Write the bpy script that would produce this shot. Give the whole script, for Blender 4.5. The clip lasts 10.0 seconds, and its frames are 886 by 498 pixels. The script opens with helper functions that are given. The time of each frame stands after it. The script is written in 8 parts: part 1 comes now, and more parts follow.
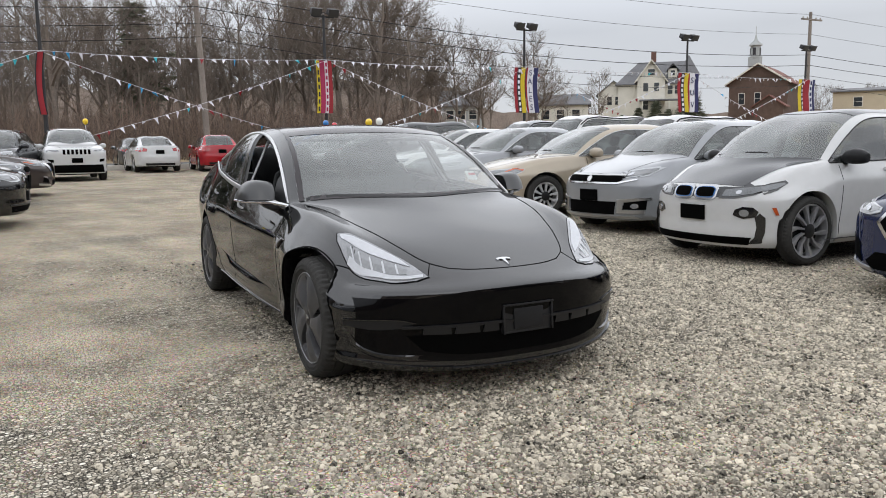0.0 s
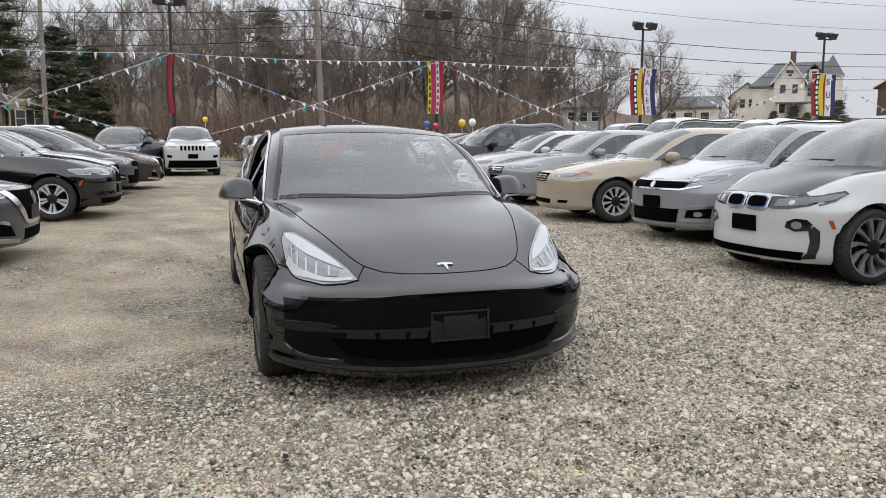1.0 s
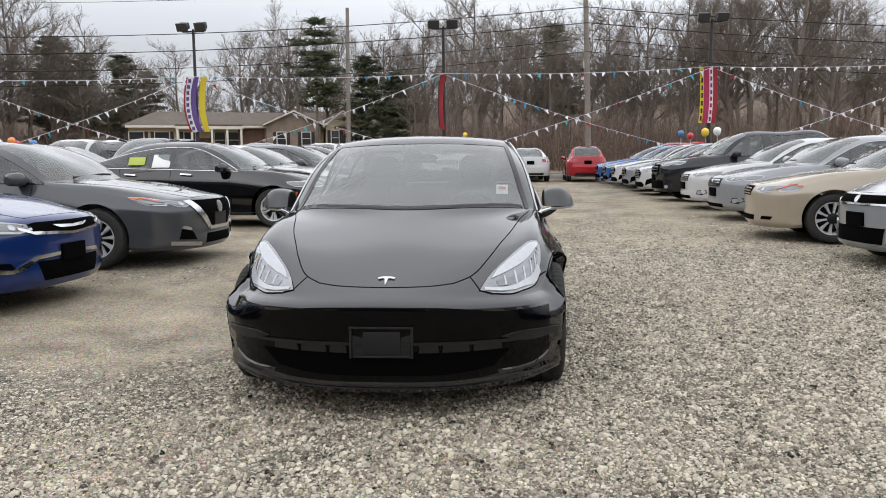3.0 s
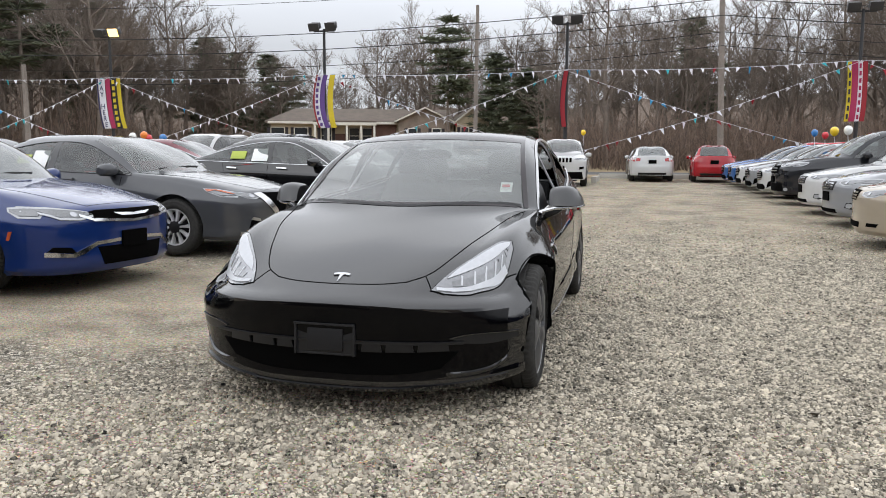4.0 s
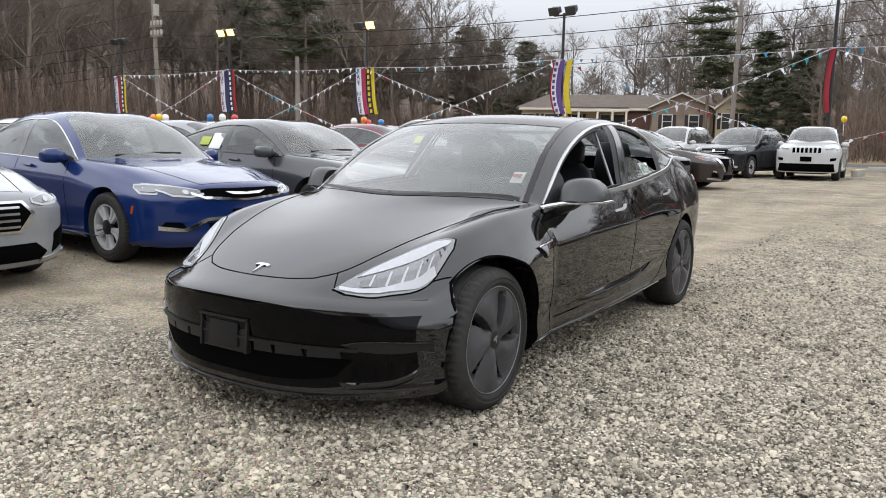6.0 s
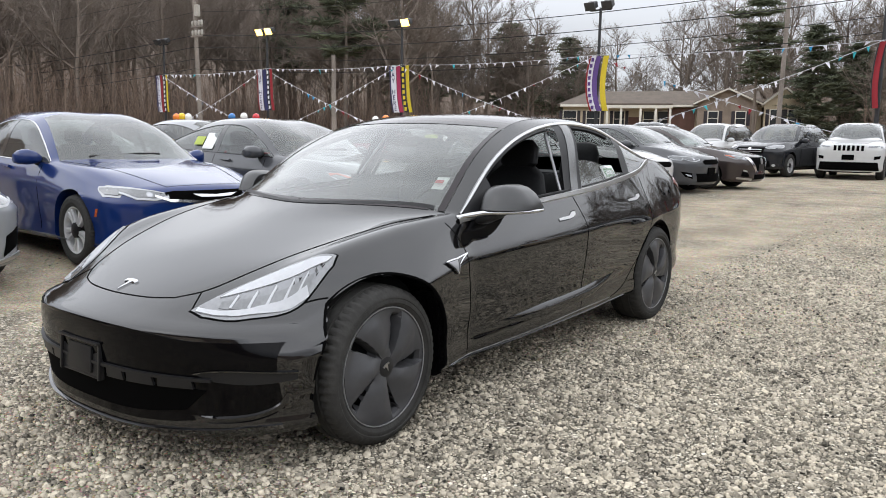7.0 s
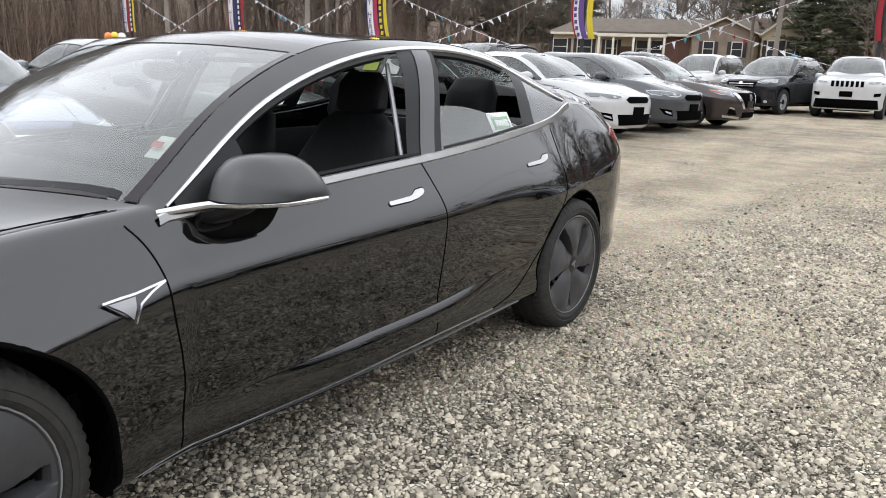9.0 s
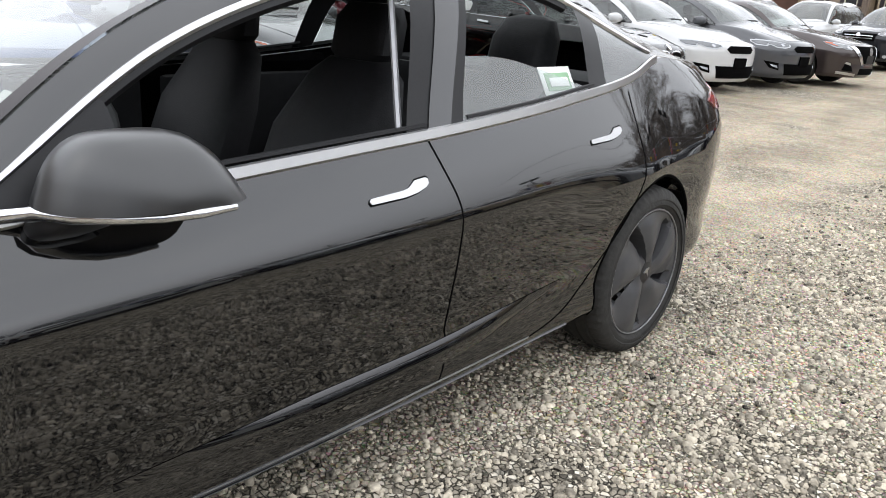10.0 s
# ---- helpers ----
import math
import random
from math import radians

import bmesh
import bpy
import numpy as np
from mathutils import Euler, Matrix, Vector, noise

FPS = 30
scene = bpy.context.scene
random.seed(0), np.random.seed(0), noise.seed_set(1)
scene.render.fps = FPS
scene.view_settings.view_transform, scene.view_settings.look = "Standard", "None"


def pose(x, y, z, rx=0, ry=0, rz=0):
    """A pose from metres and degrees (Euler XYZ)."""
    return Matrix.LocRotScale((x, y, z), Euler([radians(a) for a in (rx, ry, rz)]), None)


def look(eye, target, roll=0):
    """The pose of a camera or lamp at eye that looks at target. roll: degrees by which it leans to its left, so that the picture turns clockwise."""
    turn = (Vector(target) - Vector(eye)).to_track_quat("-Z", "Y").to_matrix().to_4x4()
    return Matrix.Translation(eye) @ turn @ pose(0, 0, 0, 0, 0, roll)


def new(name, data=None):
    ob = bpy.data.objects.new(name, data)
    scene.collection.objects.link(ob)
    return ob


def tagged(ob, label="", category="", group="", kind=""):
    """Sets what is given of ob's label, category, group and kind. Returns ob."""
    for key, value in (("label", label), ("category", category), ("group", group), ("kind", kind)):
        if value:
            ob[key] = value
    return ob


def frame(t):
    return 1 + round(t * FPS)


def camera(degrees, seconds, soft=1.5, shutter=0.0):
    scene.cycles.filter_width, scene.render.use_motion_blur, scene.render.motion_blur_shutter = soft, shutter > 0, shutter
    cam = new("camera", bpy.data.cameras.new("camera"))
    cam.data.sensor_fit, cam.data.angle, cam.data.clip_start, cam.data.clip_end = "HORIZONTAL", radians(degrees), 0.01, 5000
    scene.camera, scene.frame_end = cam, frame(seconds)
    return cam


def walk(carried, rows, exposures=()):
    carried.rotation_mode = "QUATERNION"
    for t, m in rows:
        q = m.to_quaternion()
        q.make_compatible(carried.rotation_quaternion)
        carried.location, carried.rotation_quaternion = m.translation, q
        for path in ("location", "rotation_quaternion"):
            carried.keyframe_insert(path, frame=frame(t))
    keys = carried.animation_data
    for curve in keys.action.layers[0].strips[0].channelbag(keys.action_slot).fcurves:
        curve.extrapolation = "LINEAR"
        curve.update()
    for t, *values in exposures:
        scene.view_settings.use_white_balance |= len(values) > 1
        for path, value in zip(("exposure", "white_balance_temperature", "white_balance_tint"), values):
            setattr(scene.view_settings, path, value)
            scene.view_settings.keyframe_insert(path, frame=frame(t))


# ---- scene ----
cam = camera(60.4, 10.0, soft=0.95)
PATH = [
    (0, (-2.1, -3.977, 1.251), (-1.192, -2.215, 0.986), -0.8),
    (0.5, (-1.654, -4.16, 1.249), (-0.891, -2.329, 0.991), -0.4),
    (1, (-1.193, -4.236, 1.245), (-0.581, -2.35, 0.985), 0.1),
    (1.5, (-0.759, -4.277, 1.254), (-0.319, -2.343, 1.0), 0.0),
    (2, (-0.335, -4.349, 1.253), (-0.073, -2.382, 1.009), -0.2),
    (2.5, (0.083, -4.307, 1.257), (0.171, -2.323, 1.025), -0.2),
    (2.7, (0.266, -4.293, 1.23), (0.258, -2.306, 1.003), -0.4),
    (4, (1.373, -4.024, 1.215), (0.886, -2.098, 0.985), 0.3),
    (4.5, (1.732, -3.822, 1.208), (1.071, -1.951, 0.959), 0.5),
    (5, (2.079, -3.573, 1.213), (1.24, -1.777, 0.951), 0.7),
    (5.5, (2.371, -3.303, 1.223), (1.394, -1.58, 0.952), 1.0),
    (5.7, (2.444, -3.174, 1.219), (1.418, -1.479, 0.948), 1.1),
    (6.8, (2.898, -2.47, 1.259), (1.697, -0.894, 0.98), 1.0),
    (7, (2.908, -2.296, 1.263), (1.714, -0.716, 0.982), 1.0),
    (7.5, (2.946, -1.884, 1.272), (1.771, -0.293, 0.975), 0.7),
    (8, (2.874, -1.439, 1.286), (1.718, 0.159, 0.951), 0.7),
    (8.5, (2.704, -0.992, 1.288), (1.57, 0.61, 0.903), 0.8),
    (9, (2.58, -0.548, 1.306), (1.429, 1.021, 0.844), 2.0),
    (9.5, (2.347, -0.134, 1.309), (1.162, 1.381, 0.765), 3.2),
    (10, (2.167, 0.273, 1.301), (0.898, 1.689, 0.681), 4.1),
]
walk(cam, [(t, look(eye, target, roll)) for t, eye, target, roll in PATH],
     exposures=[(0.0, 0.06), (2.5, 0.08), (4.5, 0.20), (5.5, 0.22), (7.0, 0.32), (8.5, 0.42), (9.5, 0.47), (10.0, 0.64)])

# ---- light: an even overcast sky with a broad soft sun ----
world = bpy.data.worlds.new("overcast_sky")
scene.world = world
world.use_nodes = True
wn, wl = world.node_tree.nodes, world.node_tree.links
wn.clear()
w_out = wn.new("ShaderNodeOutputWorld")
w_bg = wn.new("ShaderNodeBackground")
w_bg.inputs["Strength"].default_value = 0.1
w_sky = wn.new("ShaderNodeTexSky")
w_sky.sky_type, w_sky.sun_disc = "NISHITA", False
w_sky.sun_elevation, w_sky.sun_rotation = radians(40), radians(200)
w_hsv = wn.new("ShaderNodeHueSaturation")
w_hsv.inputs["Saturation"].default_value = 0.25
w_mix = wn.new("ShaderNodeMix")
w_mix.data_type, w_mix.inputs["Factor"].default_value = "RGBA", 0.72
w_ramp = wn.new("ShaderNodeValToRGB")
w_ramp.color_ramp.elements[0].position, w_ramp.color_ramp.elements[0].color = 0.3, (6.4, 6.7, 7.35, 1)
w_ramp.color_ramp.elements[1].position, w_ramp.color_ramp.elements[1].color = 0.75, (7.75, 8.0, 8.5, 1)
w_noise = wn.new("ShaderNodeTexNoise")
w_noise.inputs["Scale"].default_value, w_noise.inputs["Detail"].default_value = 2.2, 4
w_map = wn.new("ShaderNodeMapping")
w_map.inputs["Scale"].default_value = (1, 1, 4)
w_tc = wn.new("ShaderNodeTexCoord")
wl.new(w_tc.outputs["Generated"], w_map.inputs["Vector"])
wl.new(w_map.outputs["Vector"], w_noise.inputs["Vector"])
wl.new(w_noise.outputs["Fac"], w_ramp.inputs["Fac"])
wl.new(w_sky.outputs["Color"], w_hsv.inputs["Color"])
wl.new(w_hsv.outputs["Color"], w_mix.inputs["A"])
wl.new(w_ramp.outputs["Color"], w_mix.inputs["B"])
# an overcast dome is brighter overhead than at the horizon
w_sep, w_up, w_gain = wn.new("ShaderNodeSeparateXYZ"), wn.new("ShaderNodeMapRange"), wn.new("ShaderNodeVectorMath")
w_up.inputs["From Min"].default_value, w_up.inputs["From Max"].default_value = 0.14, 0.34
w_up.inputs["To Min"].default_value, w_up.inputs["To Max"].default_value = 0.92, 2.1
w_gain.operation = "SCALE"
wl.new(w_tc.outputs["Generated"], w_sep.inputs[0])
wl.new(w_sep.outputs["Z"], w_up.inputs["Value"])
wl.new(w_mix.outputs["Result"], w_gain.inputs[0]), wl.new(w_up.outputs["Result"], w_gain.inputs["Scale"])
wl.new(w_gain.outputs["Vector"], w_bg.inputs["Color"])
wl.new(w_bg.outputs["Background"], w_out.inputs["Surface"])
sun = new("sun", bpy.data.lights.new("sun", "SUN"))
sun.data.energy, sun.data.angle, sun.data.color = 0.95, radians(150), (1.0, 0.985, 0.96)
sun.matrix_world = pose(0, 0, 30, 22, 0, 160)


# ---- materials ----
def socket_color(c):
    return (*c, 1.0) if len(c) == 3 else c


def principled(name, color, rough=0.5, metal=0.0, coat=0.0, spread=0.12, scale=6.0, bump=0.0, bump_scale=60.0, island=0.0, spec=0.5, coat_ior=1.5):
    """A surface with a colour that varies at two scales, an uneven gloss, and fine relief."""
    m = bpy.data.materials.new(name)
    m.use_nodes = True
    n, l = m.node_tree.nodes, m.node_tree.links
    b = n["Principled BSDF"]
    b.inputs["Roughness"].default_value, b.inputs["Metallic"].default_value = rough, metal
    b.inputs["Coat Weight"].default_value, b.inputs["Coat Roughness"].default_value = coat, 0.03
    b.inputs["Coat IOR"].default_value = coat_ior
    b.inputs["Specular IOR Level"].default_value = spec
    tc = n.new("ShaderNodeTexCoord")
    big, fine = n.new("ShaderNodeTexNoise"), n.new("ShaderNodeTexNoise")
    big.inputs["Scale"].default_value, big.inputs["Detail"].default_value = scale * 0.3, 3
    fine.inputs["Scale"].default_value, fine.inputs["Detail"].default_value = scale * 4, 4
    l.new(tc.outputs["Object"], big.inputs["Vector"]), l.new(tc.outputs["Object"], fine.inputs["Vector"])
    both = n.new("ShaderNodeMath")
    both.operation = "ADD"
    l.new(big.outputs["Fac"], both.inputs[0]), l.new(fine.outputs["Fac"], both.inputs[1])
    last = both
    if island:
        geo = n.new("ShaderNodeNewGeometry")
        k = n.new("ShaderNodeMath")
        k.operation, k.inputs[1].default_value, k.inputs[2].default_value = "MULTIPLY_ADD", 2 * island, -island
        l.new(geo.outputs["Random Per Island"], k.inputs[0])
        add = n.new("ShaderNodeMath")
        l.new(last.outputs[0], add.inputs[0]), l.new(k.outputs[0], add.inputs[1])
        last = add
    span = n.new("ShaderNodeMapRange")
    span.inputs["From Min"].default_value, span.inputs["From Max"].default_value = 0.6, 1.4
    span.inputs["To Min"].default_value, span.inputs["To Max"].default_value = 1 - spread, 1 + spread
    span.clamp = False
    l.new(last.outputs[0], span.inputs["Value"])
    mul = n.new("ShaderNodeVectorMath")
    mul.operation = "SCALE"
    mul.inputs[0].default_value = color
    l.new(span.outputs["Result"], mul.inputs["Scale"])
    l.new(mul.outputs["Vector"], b.inputs["Base Color"])
    if bump:
        tex = n.new("ShaderNodeTexNoise")
        tex.inputs["Scale"].default_value, tex.inputs["Detail"].default_value = bump_scale, 4
        l.new(tc.outputs["Object"], tex.inputs["Vector"])
        bp = n.new("ShaderNodeBump")
        bp.inputs["Strength"].default_value, bp.inputs["Distance"].default_value = bump, 0.01
        l.new(tex.outputs["Fac"], bp.inputs["Height"])
        l.new(bp.outputs["Normal"], b.inputs["Normal"])
    return m


def glass_like(name, tint, gloss=1.45, rough=0.0, dust=0.04):
    """A clear or smoked pane: light goes through it, and it mirrors more at a flat angle."""
    m = bpy.data.materials.new(name)
    m.use_nodes = True
    n, l = m.node_tree.nodes, m.node_tree.links
    n.remove(n["Principled BSDF"])
    out = n["Material Output"]
    clear, shine, mix = n.new("ShaderNodeBsdfTransparent"), n.new("ShaderNodeBsdfGlossy"), n.new("ShaderNodeMixShader")
    face, power, fres = n.new("ShaderNodeLayerWeight"), n.new("ShaderNodeMath"), n.new("ShaderNodeMapRange")
    clear.inputs["Color"].default_value = socket_color(tint)
    shine.inputs["Roughness"].default_value = rough
    r0 = 2 * ((gloss - 1) / (gloss + 1)) ** 2
    face.inputs["Blend"].default_value = 0.5
    power.operation, power.inputs[1].default_value = "POWER", 4.0
    fres.inputs["To Min"].default_value, fres.inputs["To Max"].default_value = r0, 1.0
    l.new(face.outputs["Facing"], power.inputs[0]), l.new(power.outputs[0], fres.inputs["Value"])
    l.new(fres.outputs[0], mix.inputs[0]), l.new(shine.outputs[0], mix.inputs[2])
    # pale diffuse film: dust, with some sky sheen put into its colour
    film, top = n.new("ShaderNodeBsdfDiffuse"), n.new("ShaderNodeMixShader")
    film.inputs["Color"].default_value = socket_color(tuple(c * dust * 1.3 for c in (0.96, 1.0, 0.97)))
    tc, tex, rng = n.new("ShaderNodeTexCoord"), n.new("ShaderNodeTexNoise"), n.new("ShaderNodeMapRange")
    tex.inputs["Scale"].default_value, tex.inputs["Detail"].default_value = 3.0, 5
    rng.inputs["From Min"].default_value, rng.inputs["From Max"].default_value = 0.3, 0.8
    rng.inputs["To Min"].default_value, rng.inputs["To Max"].default_value = 0.39, 0.45
    l.new(tc.outputs["Object"], tex.inputs["Vector"]), l.new(tex.outputs["Fac"], rng.inputs["Value"]), l.new(rng.outputs["Result"], top.inputs[0])
    l.new(clear.outputs[0], top.inputs[1]), l.new(film.outputs[0], top.inputs[2])
    l.new(top.outputs[0], mix.inputs[1]), l.new(mix.outputs[0], out.inputs["Surface"])
    return m


def glowing(name, color, strength):
    m = bpy.data.materials.new(name)
    m.use_nodes = True
    b = m.node_tree.nodes["Principled BSDF"]
    b.inputs["Base Color"].default_value = socket_color(color)
    b.inputs["Emission Color"].default_value, b.inputs["Emission Strength"].default_value = socket_color(color), strength
    return m


def gravel_ground(name):
    """Crushed stone over pale trodden dirt: stones by cell, dust in broad patches."""
    m = bpy.data.materials.new(name)
    m.use_nodes = True
    n, l = m.node_tree.nodes, m.node_tree.links
    b = n["Principled BSDF"]
    b.inputs["Roughness"].default_value = 0.9
    b.inputs["Specular IOR Level"].default_value = 0.25
    tc = n.new("ShaderNodeTexCoord")
    cell = n.new("ShaderNodeTexVoronoi")
    cell.inputs["Scale"].default_value, cell.inputs["Randomness"].default_value = 52, 1
    edge = n.new("ShaderNodeTexVoronoi")
    edge.feature = "DISTANCE_TO_EDGE"
    edge.inputs["Scale"].default_value = 52
    small = n.new("ShaderNodeTexVoronoi")
    small.inputs["Scale"].default_value = 110
    patch_n, mid_n = n.new("ShaderNodeTexNoise"), n.new("ShaderNodeTexNoise")
    patch_n.inputs["Scale"].default_value, patch_n.inputs["Detail"].default_value = 0.33, 6
    patch_n.inputs["Roughness"].default_value = 0.6
    mid_n.inputs["Scale"].default_value, mid_n.inputs["Detail"].default_value = 2.1, 5
    for t in (cell, edge, small, patch_n, mid_n):
        l.new(tc.outputs["Object"], t.inputs["Vector"])
    stone = n.new("ShaderNodeValToRGB")
    sep = n.new("ShaderNodeSeparateColor")
    l.new(cell.outputs["Color"], sep.inputs["Color"])
    for pos, c in ((0.0, (0.080, 0.070, 0.055)), (0.25, (0.262, 0.233, 0.182)), (0.65, (0.445, 0.398, 0.314)), (1.0, (0.81, 0.748, 0.628))):
        e = stone.color_ramp.elements.new(pos) if 0 < pos < 1 else stone.color_ramp.elements[0 if pos == 0 else -1]
        e.position, e.color = pos, socket_color(c)
    l.new(sep.outputs[0], stone.inputs["Fac"])
    # stones darken at their edges: shade of the crevices put into the colour
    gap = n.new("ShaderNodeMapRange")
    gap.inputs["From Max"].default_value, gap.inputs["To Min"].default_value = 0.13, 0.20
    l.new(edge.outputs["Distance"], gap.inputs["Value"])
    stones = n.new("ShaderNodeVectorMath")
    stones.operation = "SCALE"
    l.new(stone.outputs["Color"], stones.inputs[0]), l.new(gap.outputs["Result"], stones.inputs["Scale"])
    dirt = n.new("ShaderNodeValToRGB")
    dirt.color_ramp.elements[0].position, dirt.color_ramp.elements[0].color = 0.3, (0.41, 0.322, 0.208, 1)
    dirt.color_ramp.elements[1].position, dirt.color_ramp.elements[1].color = 0.7, (0.59, 0.488, 0.338, 1)
    l.new(mid_n.outputs["Fac"], dirt.inputs["Fac"])
    speck = n.new("ShaderNodeMix")
    speck.data_type, speck.blend_type, speck.inputs["Factor"].default_value = "RGBA", "OVERLAY", 0.45
    l.new(dirt.outputs["Color"], speck.inputs["A"]), l.new(small.outputs["Color"], speck.inputs["B"])
    grey = n.new("ShaderNodeHueSaturation")
    grey.inputs["Saturation"].default_value = 0.95
    l.new(speck.outputs["Result"], grey.inputs["Color"])
    # small stones half sunk in the dirt, and darker damp or worn blotches
    bits, bit_on, bitmix = n.new("ShaderNodeTexVoronoi"), n.new("ShaderNodeMapRange"), n.new("ShaderNodeMix")
    bits.inputs["Scale"].default_value = 75
    bitmix.data_type = "RGBA"
    bit_sep = n.new("ShaderNodeSeparateColor")
    bit_tone = n.new("ShaderNodeValToRGB")
    bit_tone.color_ramp.elements[0].color, bit_tone.color_ramp.elements[1].color = (0.11, 0.10, 0.08, 1), (0.66, 0.62, 0.54, 1)
    l.new(tc.outputs["Object"], bits.inputs["Vector"]), l.new(bits.outputs["Color"], bit_sep.inputs["Color"])
    l.new(bit_sep.outputs[0], bit_tone.inputs["Fac"])
    bit_on.inputs["From Min"].default_value, bit_on.inputs["From Max"].default_value, bit_on.inputs["To Max"].default_value = 0.57, 0.63, 0.66
    l.new(bit_sep.outputs[1], bit_on.inputs["Value"]), l.new(bit_on.outputs["Result"], bitmix.inputs["Factor"])
    l.new(grey.outputs["Color"], bitmix.inputs["A"]), l.new(bit_tone.outputs["Color"], bitmix.inputs["B"])
    blot, blot_r, blot_m = n.new("ShaderNodeTexNoise"), n.new("ShaderNodeMapRange"), n.new("ShaderNodeVectorMath")
    blot.inputs["Scale"].default_value, blot.inputs["Detail"].default_value, blot.inputs["Roughness"].default_value = 1.1, 8, 0.7
    l.new(tc.outputs["Object"], blot.inputs["Vector"])
    blot_r.inputs["From Min"].default_value, blot_r.inputs["From Max"].default_value = 0.35, 0.62
    blot_r.inputs["To Min"].default_value, blot_r.inputs["To Max"].default_value = 0.72, 1.16
    blot_m.operation = "SCALE"
    l.new(blot.outputs["Fac"], blot_r.inputs["Value"]), l.new(blot_r.outputs["Result"], blot_m.inputs["Scale"])
    mask = n.new("ShaderNodeMath")
    mask.operation, mask.inputs[1].default_value = "MULTIPLY_ADD", 0.35
    l.new(mid_n.outputs["Fac"], mask.inputs[0]), l.new(patch_n.outputs["Fac"], mask.inputs[2])
    # wheels have ground the stone to dust along the lane, away from the fresh gravel
    far, spread = n.new("ShaderNodeVectorMath"), n.new("ShaderNodeMapRange")
    far.operation = "DISTANCE"
    far.inputs[1].default_value = (3.2, -1.0, 0.0)
    l.new(tc.outputs["Object"], far.inputs[0])
    spread.inputs["From Min"].default_value, spread.inputs["From Max"].default_value = 2.8, 8.0
    spread.inputs["To Min"].default_value, spread.inputs["To Max"].default_value = -0.04, 0.15
    l.new(far.outputs["Value"], spread.inputs["Value"])
    more = n.new("ShaderNodeMath")
    l.new(mask.outputs[0], more.inputs[0]), l.new(spread.outputs["Result"], more.inputs[1])
    ramp = n.new("ShaderNodeMapRange")
    ramp.inputs["From Min"].default_value, ramp.inputs["From Max"].default_value = 0.635, 0.80
    ramp.inputs["To Max"].default_value = 0.88
    l.new(more.outputs[0], ramp.inputs["Value"])
    mix = n.new("ShaderNodeMix")
    mix.data_type = "RGBA"
    l.new(ramp.outputs["Result"], mix.inputs["Factor"])
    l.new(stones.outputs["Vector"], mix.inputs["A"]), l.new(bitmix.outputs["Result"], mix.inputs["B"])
    l.new(mix.outputs["Result"], blot_m.inputs[0])
    l.new(blot_m.outputs["Vector"], b.inputs["Base Color"])
    hgt = n.new("ShaderNodeMath")
    hgt.operation = "ADD"
    l.new(gap.outputs["Result"], hgt.inputs[0]), l.new(sep.outputs[1], hgt.inputs[1])
    bp = n.new("ShaderNodeBump")
    bp.inputs["Strength"].default_value, bp.inputs["Distance"].default_value = 1.0, 0.018
    l.new(hgt.outputs[0], bp.inputs["Height"]), l.new(bp.outputs["Normal"], b.inputs["Normal"])
    return m


def paint(name, color, metal=0.0, rough=0.35, ior=1.5):
    return principled(name, color, rough=rough, metal=metal, coat=1.0, spread=0.05, scale=2.0, spec=0.0 if not metal else 0.1, coat_ior=ior)


